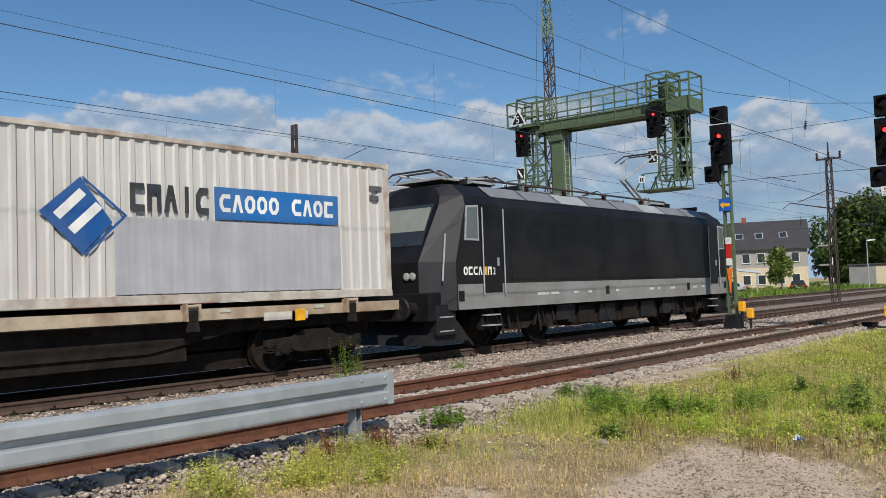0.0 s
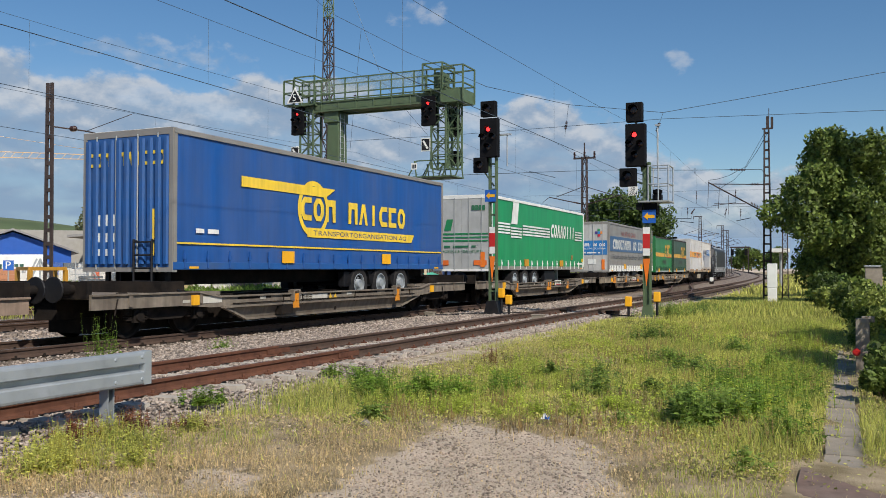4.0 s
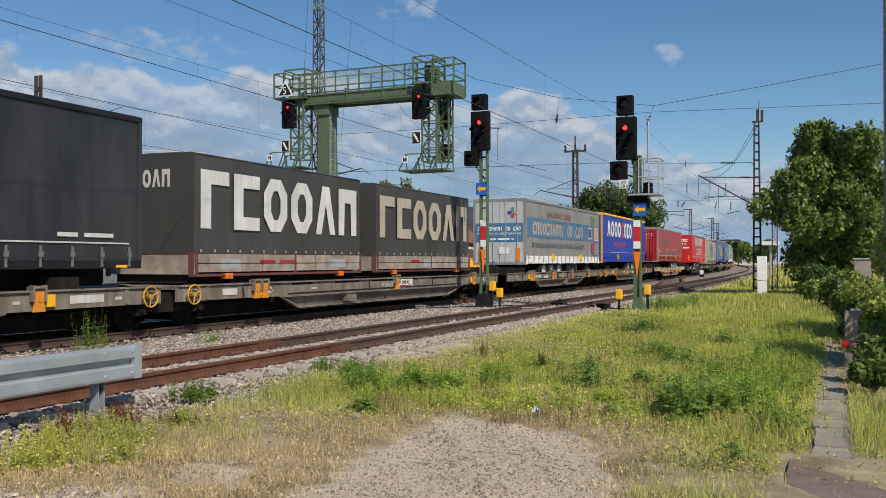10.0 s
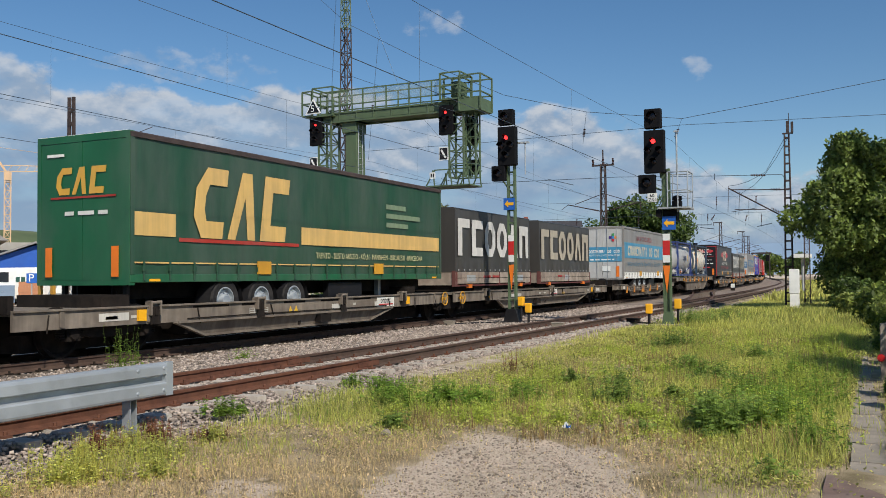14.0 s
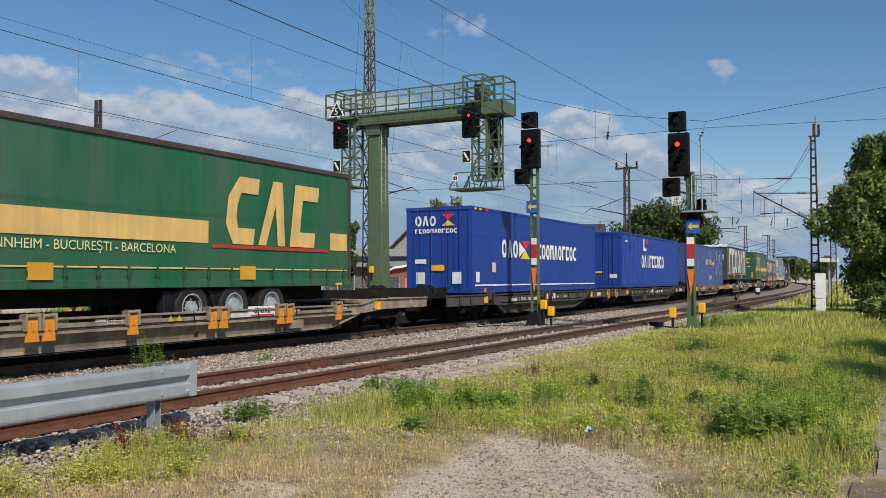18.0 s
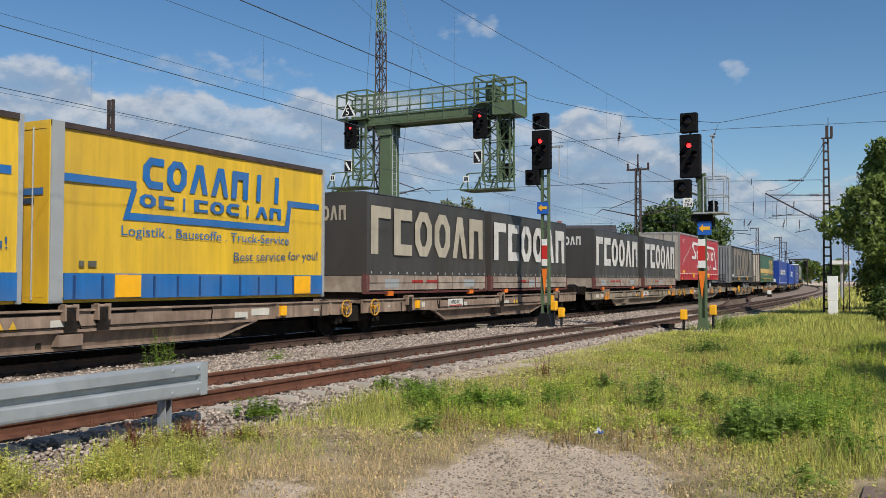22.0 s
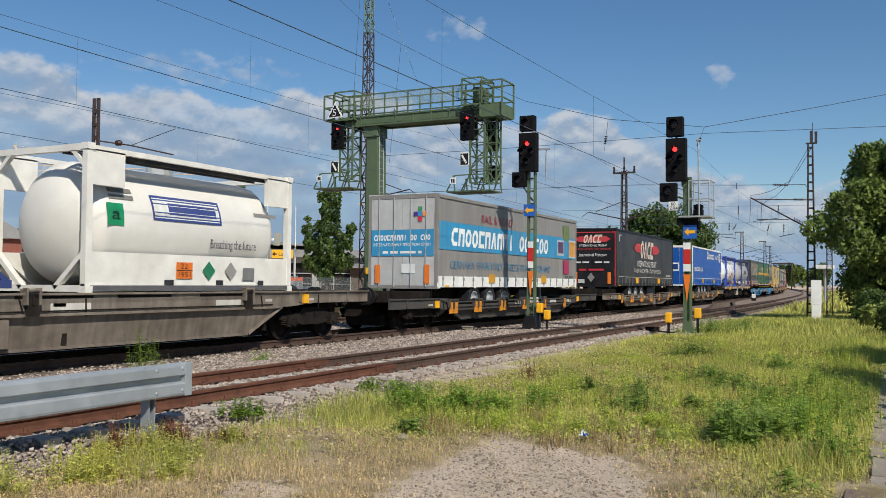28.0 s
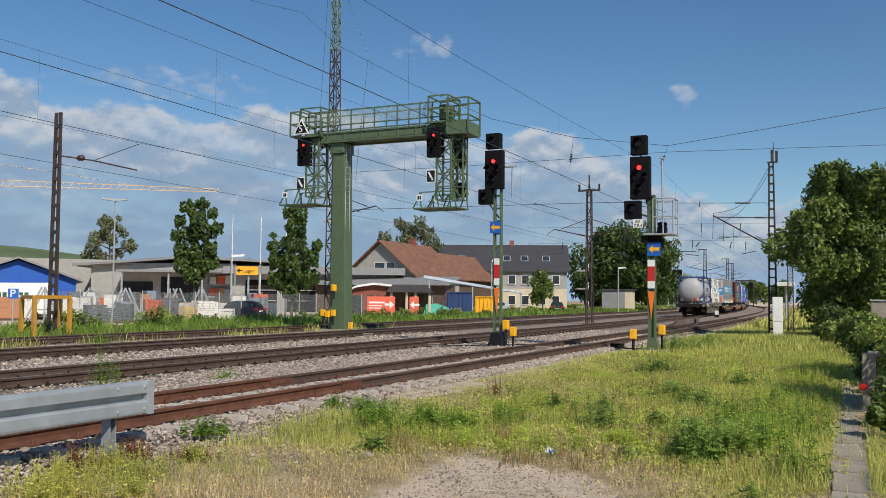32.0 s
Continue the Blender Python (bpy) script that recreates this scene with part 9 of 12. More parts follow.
def wagon(s1, s0, m, style="pocket", ends=(True, True), seats=(), plates=2, wheel_sign=(), sill=0.93, clamps=BLACK, front_bogie=None, rear_bogie=None, label="", brand=None, level=False):
    """s1 front, s0 rear of the underframe. style pocket: sunken between the bogies; flat: level deck."""
    L = s1 - s0
    lab = label or "dusty taupe pocket wagon of a freight train"
    t = on_train("freight_wagon", lab, "freight wagon", s0, s1, "wagons of the train")
    h = L / 2
    r = random.Random(int(s1 * 10))
    if style == "pocket":
        low, mid = 0.24, sill - 0.37
        dip = 0.12 if sill < 1.1 and not level else 0.0
        neck = 0.3 if not level else 0.36
        pts = [(-h, sill - neck), (-h + 2.5, sill - neck), (-h + 3.5, mid), (h - 3.5, mid), (h - 2.5, sill - neck), (h, sill - neck), (h, sill), (h - 3.0, sill), (h - 3.7, sill - dip), (-h + 3.7, sill - dip), (-h + 3.0, sill), (-h, sill)]
        for x in (-1.3, 1.24):
            Mesh().prism(pts, "x", x, x + 0.06).ob("side_sill", m, t)
        # pocket wall, leaning in below a ledge
        e0, e1 = h - 3.9, h - 4.9
        for s in (-1, 1):
            v = [(s * x, y, z) for x in (1.27, 1.23) for y, z in ((-e0, mid), (e0, mid))] + [(s * x, y, low) for x in (1.15, 1.11) for y in (-e1, e1)]
            f = [(0, 1, 5, 4), (2, 6, 7, 3), (4, 5, 7, 6), (0, 4, 6, 2), (1, 3, 7, 5), (0, 2, 3, 1)]
            Mesh().add(v, f if s > 0 else [q[::-1] for q in f]).ob("pocket_wall", m, t)
            Mesh().box(min(s * 1.2, s * 1.36), max(s * 1.2, s * 1.36), -e0, e0, mid - 0.03, mid + 0.02).ob("side_ledge", m, t)
            Mesh().box(min(s * 1.08, s * 1.19), max(s * 1.08, s * 1.19), -e1, e1, low - 0.03, low + 0.02).ob("pocket_flange", m, t)
            for q in (-1, 1):
                Mesh().beam((s * 1.16, q * (e1 + 0.02), low), (s * 1.31, q * (e0 + 0.06), mid), 0.09, 0.05).ob("corner_flange", m, t)
        g = Mesh().box(1.3, 1.352, -h + 3.7, h - 3.7, sill - dip - 0.035, sill - dip - 0.002)
        for q in (-1, 1):
            a, b = sorted((q * h, q * (h - 3.0)))
            g.box(1.3, 1.345, a, b, sill - 0.035, sill - 0.002)
            g.beam((1.324, q * (h - 3.0), sill - 0.018), (1.324, q * (h - 3.7), sill - dip - 0.018), 0.05, 0.033)
        g.ob("top_flange", m, t)
        Mesh().box(-1.1, 1.1, -h + 4.6, h - 4.6, low, low + 0.06).ob("pocket_floor", UNDER, t)
        # dark flat strips stand in for shade in long narrow recesses between the clamps
        for k in range(5):
            y = -h + 4.4 + (L - 8.8) * k / 5
            w = (L - 8.8) / 5 * r.uniform(0.45, 0.75)
            Mesh().box(1.3, 1.303, y, y + w, sill - dip - 0.1, sill - dip - 0.05).ob("sill_slot", UNDER, t)
        g = Mesh().tube((1.33, -h + 4.2, mid + 0.06), (1.33, h - 4.2, mid + 0.06), 0.013, 6)
        for k in range(6):
            y = r.uniform(-h + 0.6, h - 0.6)
            g.tube((1.32, y, sill - 0.1), (1.34, y + r.uniform(-0.15, 0.15), sill - 0.42), 0.014, 6)
        g.ob("brake_pipe", UNDER, t)
        for y in (-h + 1.0, -h + 3.1, h - 3.1, h - 1.0):
            Mesh().prism([(y - 0.05, sill - 0.03), (y + 0.05, sill - 0.03), (y + 0.05, sill - neck + 0.02), (y - 0.05, sill - neck + 0.04)], "x", 1.3, 1.33).ob("gusset", m, t)
        y = r.uniform(-h + 5.2, h - 6.4)
        Mesh().box(1.2, 1.38, y, y + 0.5, low + 0.06, mid - 0.06).ob("control_box", UNDER if r.random() < 0.6 else m, t)
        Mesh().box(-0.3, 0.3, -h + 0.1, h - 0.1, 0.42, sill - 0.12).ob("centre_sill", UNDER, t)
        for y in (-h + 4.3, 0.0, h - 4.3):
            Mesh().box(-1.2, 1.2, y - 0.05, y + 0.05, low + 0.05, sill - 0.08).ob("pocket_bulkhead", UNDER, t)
        for s in (-1, 1):
            a, b = sorted((s * h, s * (h - 3.9)))
            Mesh().box(-1.2, 1.2, a, b, sill - 0.1, sill - 0.02).ob("end_deck", m, t)
            Mesh().box(-1.15, 1.15, s * (h - 2.4) - 0.35, s * (h - 2.4) + 0.35, sill - 0.02, sill + (0.03 if sill > 1.1 else 0.22 if seats else 0.1)).ob("saddle", UNDER, t)
    else:
        for x in (-1.0, 0.94):
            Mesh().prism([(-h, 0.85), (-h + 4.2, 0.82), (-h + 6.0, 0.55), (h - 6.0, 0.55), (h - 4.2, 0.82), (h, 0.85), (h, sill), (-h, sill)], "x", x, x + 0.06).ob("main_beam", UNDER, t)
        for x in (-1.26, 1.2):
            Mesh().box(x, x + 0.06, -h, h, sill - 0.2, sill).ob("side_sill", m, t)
        # top raised above the deck to close the gap below loads in black
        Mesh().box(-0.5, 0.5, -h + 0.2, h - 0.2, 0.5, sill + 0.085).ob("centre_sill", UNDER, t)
        # plain dark box added as brake gear to keep the underside black
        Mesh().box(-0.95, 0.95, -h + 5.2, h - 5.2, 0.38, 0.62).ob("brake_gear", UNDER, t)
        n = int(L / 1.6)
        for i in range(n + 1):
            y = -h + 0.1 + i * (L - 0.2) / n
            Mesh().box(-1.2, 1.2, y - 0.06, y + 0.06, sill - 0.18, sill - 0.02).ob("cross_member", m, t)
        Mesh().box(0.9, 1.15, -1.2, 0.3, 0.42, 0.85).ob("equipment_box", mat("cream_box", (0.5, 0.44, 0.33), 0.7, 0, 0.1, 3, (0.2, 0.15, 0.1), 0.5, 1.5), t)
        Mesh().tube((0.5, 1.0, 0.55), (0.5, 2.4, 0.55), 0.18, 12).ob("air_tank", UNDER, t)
    # dark box added low down, blocks sight of sunlit ballast beyond the wagon
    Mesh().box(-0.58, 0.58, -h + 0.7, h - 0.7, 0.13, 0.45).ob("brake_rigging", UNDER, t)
    for k, (flag, s) in enumerate(((ends[0], 1), (ends[1], -1))):
        if flag:
            buffer_pair(t, s * h, s)
    if front_bogie is None:
        front_bogie = h - 2.3
    if rear_bogie is None:
        rear_bogie = -h + 2.3
    for y in (front_bogie, rear_bogie):
        if y is not False:
            bogie(t, y)
    # clamps, plates and lettering panels on the sill
    top = sill - 0.12 if style == "pocket" and sill < 1.1 and not level else sill
    bright = clamps is not BLACK
    for y in [y for q in seats for y in ((q, q + 0.33) if bright and r.random() < 0.35 else (q,))]:
        c = share("container_clamp", shared("clamp_" + m.name, clamp_mesh, m), t, Matrix.Translation((1.3, y, top)))
        share("flap", shared("flap_" + ("y" if bright else m.name), flap_mesh, CLAMP if bright else UNDER), c)
    face = 1.304 if style == "pocket" else 1.27
    dark = 0.16 if style == "pocket" else 0.0
    for i in range(plates):
        y = r.uniform(-h + 1.0, h - 1.6)
        z = sill - 0.24 if abs(y) < h - 4.5 else sill - 0.18
        Mesh().box(face, face + 0.006, y, y + r.uniform(0.4, 0.9), z - 0.09, z + 0.06).ob("data_panel", ink((205, 200, 188)), t)
    for i in range(3):
        y = r.uniform(-h + 0.8, h - 1.2)
        Mesh().box(face, face + 0.006, y, y + r.uniform(0.12, 0.3), sill - 0.08 - dark, sill - 0.02 - dark).ob("marking", ink((190, 186, 172)), t)
    if style == "pocket":
        # warning triangles and a ruled data table
        u = r.uniform(-0.5, 0.5) * (h - 4.5)
        for k in range(2):
            Mesh().prism([(u + 0.24 * k - 0.09, sill - 0.33), (u + 0.24 * k + 0.09, sill - 0.33), (u + 0.24 * k, sill - 0.17)], "x", face + 0.002, face + 0.008).ob("warning_triangle", ink((226, 178, 40)), t)
        g = Mesh().box(face + 0.002, face + 0.006, u - 1.6, u - 0.9, sill - 0.33, sill - 0.315)
        for k in range(1, 4):
            g.box(face + 0.002, face + 0.006, u - 1.6, u - 0.9, sill - 0.33 + 0.05 * k, sill - 0.315 + 0.05 * k)
        for k in range(5):
            g.box(face + 0.002, face + 0.0065, u - 1.6 + 0.17 * k, u - 1.585 + 0.17 * k, sill - 0.33, sill - 0.165)
        g.ob("data_table", ink((190, 186, 174)), t)
    if brand is not None:
        z = sill - 0.21 if style == "pocket" else sill - 0.1
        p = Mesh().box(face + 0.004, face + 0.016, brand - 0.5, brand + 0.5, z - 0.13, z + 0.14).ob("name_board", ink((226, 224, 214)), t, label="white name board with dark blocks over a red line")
        g = Mesh()
        for q in [x for i in range(5) for x in letter("ohoac"[i], brand - 0.3 + i * 0.12, z - 0.02, brand - 0.2 + i * 0.12, z + 0.1, 0)]:
            g.add([(face + 0.02, a, b) for a, b in q], [tuple(range(len(q)))])
        g.ob("emblem", ink((40, 40, 42)), p)
        Mesh().box(face + 0.017, face + 0.022, brand - 0.42, brand + 0.42, z - 0.08, z - 0.045).ob("red_line", ink((190, 40, 36)), p)
    for y in wheel_sign:
        w = Mesh()
        for i in range(18):
            a, b = 6.2832 * i / 18, 6.2832 * (i + 1) / 18
            w.tube((1.42, y + 0.21 * math.cos(a), 0.72 + 0.21 * math.sin(a)), (1.42, y + 0.21 * math.cos(b), 0.72 + 0.21 * math.sin(b)), 0.019, 6)
        for i in range(3):
            a = 2.094 * i + 0.4
            w.tube((1.42, y, 0.72), (1.42, y + 0.21 * math.cos(a), 0.72 + 0.21 * math.sin(a)), 0.014, 6)
        w.tube((1.2, y, 0.72), (1.44, y, 0.72), 0.05, 8)
        w.ob("brake_wheel", WORNYELLOW, t, label="yellow hand brake wheel")
    if "brake disc" in label:
        d = Mesh().lathe([(0.0, 0.0), (0.24, 0.0), (0.255, 0.03), (0.255, 0.07), (0.22, 0.09), (0.08, 0.09), (0.06, 0.14), (0.0, 0.14)], 28, "x", (1.36, DISC - (s1 + s0) / 2, sill - 0.16)).ob("brake_disc", YELLOW, t, label="round yellow brake disc")
        for k in range(4):
            Mesh().tube((1.44, DISC - (s1 + s0) / 2 + 0.14 * math.cos(1.57 * k), sill - 0.16 + 0.14 * math.sin(1.57 * k)), (1.47, DISC - (s1 + s0) / 2 + 0.14 * math.cos(1.57 * k), sill - 0.16 + 0.14 * math.sin(1.57 * k)), 0.025, 8).ob("bolt", UNDER, d)
    for y in (-h + 2.9, h - 2.9):
        Mesh().box(1.3, 1.36, y - 0.1, y + 0.1, sill - 0.3, sill - 0.08).ob("brake_lever", YELLOW, t)
    return t


TAUPE = mat("taupe_wagon_paint", (0.21, 0.175, 0.135), 0.8, 0, 0.25, 3, (0.08, 0.055, 0.04), 0.6, 0.9, 0.05, 30, streak=0.3)
TAN = mat("tan_wagon_paint", (0.3, 0.245, 0.175), 0.8, 0, 0.25, 3, (0.1, 0.07, 0.05), 0.65, 0.9, 0.05, 30, streak=0.3)
SANDW = mat("sand_wagon_paint", (0.5, 0.385, 0.25), 0.8, 0, 0.2, 3, (0.2, 0.13, 0.08), 0.5, 0.9, 0.05, 30, streak=0.2)
DARKW = mat("dark_wagon_paint", (0.05, 0.047, 0.042), 0.75, 0, 0.15, 3, (0.12, 0.1, 0.08), 0.5, 0.9, 0.05, 30)
BROWNW = mat("brown_wagon_paint", (0.3, 0.215, 0.155), 0.8, 0, 0.25, 3, (0.1, 0.065, 0.045), 0.6, 0.9, 0.05, 30, streak=0.3)
BLUEW = mat("light_blue_wagon_paint", srgb(76, 150, 196), 0.65, 0, 0.12, 3, (0.1, 0.1, 0.1), 0.5, 0.9, 0.05, 30)
RUSTCREAM = mat("rusty_cream_wagon_paint", (0.42, 0.35, 0.25), 0.8, 0, 0.2, 3, (0.2, 0.09, 0.05), 0.75, 1.2, 0.08, 30)


def articulated(f, j, r, m, **k):
    """Two half wagons over a shared middle bogie."""
    wagon(f, j + 0.25, m, "pocket", (True, False), k.get("seats1", ()), 3, (-(f - j) / 2 + 0.55,), front_bogie=None, rear_bogie=-(f - j) / 2 + 0.12, label=k.get("label", ""), brand=k.get("brand1"), clamps=k.get("clamps", BLACK), level=True)
    wagon(j - 0.25, r, m, "pocket", (False, True), k.get("seats2", ()), 3, ((j - r) / 2 - 0.55,), front_bogie=False, label=k.get("label", ""), brand=k.get("brand2"), clamps=k.get("clamps", BLACK), level=True)


Y4 = (-5.2, -1.8, 1.8, 5.2)
Y6 = (-6.0, -4.1, -1.9, 0.3, 2.6, 5.0)
wagon(14.5, -4.6, RUSTCREAM, "flat", seats=(-8.8, -7.6, -4.4, -0.3, 0.5, 4.2, 8.0), sill=1.27, plates=2, label="rusty cream flat container wagon")
articulated(-5.7, -23.2, -40.3, TAN, seats1=(-5.6, 0.3), seats2=Y4, clamps=YELLOW, brand2=1.0)
wagon(-41.2, -58.9, TAUPE, seats=(-4.5, -0.2, 3.0), clamps=YELLOW, brand=1.6)
wagon(-60.0, -77.8, TAUPE, seats=(-2.2, 3.4), clamps=YELLOW)
wagon(-79.2, -97.2, BROWNW, seats=(-3, 3), label="brown pocket wagon of a freight train")
articulated(-98.6, -115.3, -135.0, DARKW, seats1=(-5.5, 0, 5.5), seats2=Y4, label="nearly black pocket wagon of a freight train", brand1=1.2, brand2=4.8)
wagon(-136.9, -154.7, SANDW, seats=Y6, clamps=YELLOW, brand=4.8, label="tan pocket wagon with yellow clamps")
articulated(-155.9, -173.3, -190.0, TAUPE, seats1=Y4, seats2=Y4, brand1=-1.5, clamps=YELLOW)
articulated(-191.2, -211.0, -228.0, TAUPE, seats1=(-7, 0.5, 7), seats2=Y4, brand1=1.2, clamps=YELLOW)
wagon(-229.4, -248.7, TAUPE, sill=1.28, seats=Y6, clamps=YELLOW, label="taupe pocket wagon carrying two tanks")
wagon(-250.0, -267.8, TAUPE, seats=Y6, clamps=YELLOW, brand=5.5)
articulated(-269.2, -288.9, -306.0, TAUPE, seats1=(-7, 0.5, 7), seats2=Y4, brand1=0.8, brand2=4.2)
articulated(-307.4, -326.8, -344.0, TAN, seats1=Y4, seats2=(-4.4, -0.4, 0.4, 4.0), brand1=0.5, brand2=-2.0, label="tan pocket wagon of a freight train")
articulated(-345.2, -363.3, -381.2, DARKW, seats1=(-5.5, 0, 5.5), seats2=(-5.5, -0.4, 0.4, 5.5), brand1=0, brand2=0.6, label="nearly black container wagon of a freight train")
wagon(-382.6, -402.4, TAN, seats=Y6, clamps=YELLOW, brand=2.0, label="tan pocket wagon with yellow clamps")
wagon(-403.8, -422.4, TAN, seats=Y6, clamps=YELLOW, label="tan pocket wagon with a yellow brake disc")
articulated(-423.7, -440.5, -459.0, TAN, seats1=Y4, seats2=(-6.5, 0, 7), brand1=1.4, brand2=1.0, clamps=YELLOW)
articulated(-460.4, -477.4, -496.3, BROWNW, seats1=(-6, 0.5, 6), seats2=(-6.2, 0.5, 1.2), label="brown pocket wagon of a freight train", brand1=-3)
articulated(-497.5, -513.6, -530.15, BLUEW, seats1=(-5, 0.5, 4.5), seats2=(-5, 0, 4.5), label="light blue pocket wagon of a freight train")
wagon(-531.15, -551.0, RUSTCREAM, "flat", seats=(-8.4, -6.2, -1.4, 1.0, 4.0, 7.6), sill=1.24, label="rusty cream flat container wagon")
wagon(-552.2, -570.0, TAUPE, seats=Y6, clamps=YELLOW, brand=5.4)
wagon(-571.4, -589.8, TAUPE, seats=Y6, clamps=YELLOW)
wagon(-591.0, -610.6, DARKW, seats=Y6, clamps=YELLOW, brand=1.5, label="black pocket wagon with yellow clamps")
wagon(-611.8, -631.6, TAUPE, sill=1.2, seats=(-7.2, -1.6, -0.8, 4.8), brand=-5.2, label="last pocket wagon of the train carrying two tanks")

# ---- loads ----
C_WHITE = mat("white_container_paint", (0.54, 0.53, 0.5), 0.55, 0, 0.08, 3, (0.35, 0.25, 0.17), 0.35, 0.9, 0.03, 20, stretch=(1, 2.5, 0.35))
C_RUST = mat("rust_streaked_white", (0.5, 0.46, 0.4), 0.7, 0, 0.15, 3, (0.2, 0.09, 0.04), 0.7, 2.0, 0.05, 30)
NAVY = (22, 84, 150)
SLATE = (46, 50, 54)
L = 9.12
container("container", "weathered white ribbed container with blue and dark emblem blocks", 5.15, 14.27, 1.37, 4.2, C_WHITE, C_RUST, [
    ("rect", (172, 172, 176), 2.62, 1.55, 7.62, 2.8), ("poly", NAVY, [(1.4, 2.83), (2.08, 2.2), (2.6, 2.7), (2.07, 3.4)]), ("poly", NAVY, [(2.1, 3.42), (2.83, 2.85), (2.8, 2.82), (2.1, 3.37)]), ("poly", NAVY, [(2.1, 2.2), (2.83, 2.85), (2.86, 2.82), (2.13, 2.17)]), ("poly", WHITEINK, [(1.62, 2.82), (2.05, 3.22), (2.16, 3.12), (1.73, 2.72)]), ("poly", WHITEINK, [(1.85, 2.6), (2.32, 3.02), (2.43, 2.92), (1.96, 2.5)]),
    ("word", SLATE, "ehaic", 2.89, 2.91, 4.47, 3.37), ("rect", (34, 108, 176), 4.56, 2.83, 7.57, 3.41), ("word", WHITEINK, "caooo-caoe", 4.65, 2.97, 7.45, 3.29), ("word", (90, 90, 88), "xxxx", 8.5, 3.6, 8.9, 3.7), ("word", (90, 90, 88), "xxx", 8.5, 3.4, 8.8, 3.5)])
BERT = mat("smooth_white_container", (0.6, 0.59, 0.57), 0.5, 0, 0.06, 2, (0.28, 0.18, 0.11), 0.4, 1.1, 0.03, 20, stretch=(1, 1.5, 0.6), streak=0.14)
container("container", "white panelled container with an orange stripe", -4.13, 5.0, 1.27, 4.22, BERT, BERT, [
    ("rect", (236, 160, 44), 0.12, 2.5, 9.0, 3.03), ("word", SLATE, "eoaxcoii-o", 3.3, 2.62, 5.4, 2.92), ("rect", (200, 30, 30), 5.5, 2.45, 5.75, 3.05), ("rect", WHITEINK, 5.56, 2.73, 5.69, 2.77), ("rect", WHITEINK, 5.61, 2.66, 5.64, 2.84),
    ("word", SLATE, "oobaoeaoch", 5.9, 2.62, 7.9, 2.92), ("word", (90, 90, 90), "xxx", 8.45, 3.8, 8.8, 3.9), ("word", (90, 90, 90), "xxx", 8.45, 3.65, 8.8, 3.72), ("rect", (230, 180, 60), 8.6, 1.75, 8.8, 2.05)], [("rect", (240, 170, 40), 1.55, 1.3, 1.6, 2.3), ("rect", (240, 170, 40), 1.9, 1.3, 1.95, 2.3)], 0.9, 0.03, 0.95, C_WHITE)
green_swap("bright green curtain swap body with a yellow stripe", -14.15, -6.75, 1.13, 3.84, S_GREEN2, 3)
green_swap("bright green curtain swap body with a yellow stripe", -22.85, -15.37, 1.13, 3.84, tarp("bright_green_tarpaulin", (22, 122, 62), 0.25), 4)

SILVER = tarp("silver_grey_tarpaulin", (142, 139, 134), 0.35)
ALU = mat("brushed_aluminium_trim", (0.33, 0.31, 0.28), 0.5, 0.3, 0.1, 4, (0.15, 0.13, 0.11), 0.4, 2)


REAR_WHITE = mat("dusty_white_doors", (0.5, 0.5, 0.48), 0.55, 0, 0.08, 3, (0.3, 0.27, 0.23), 0.4, 1)


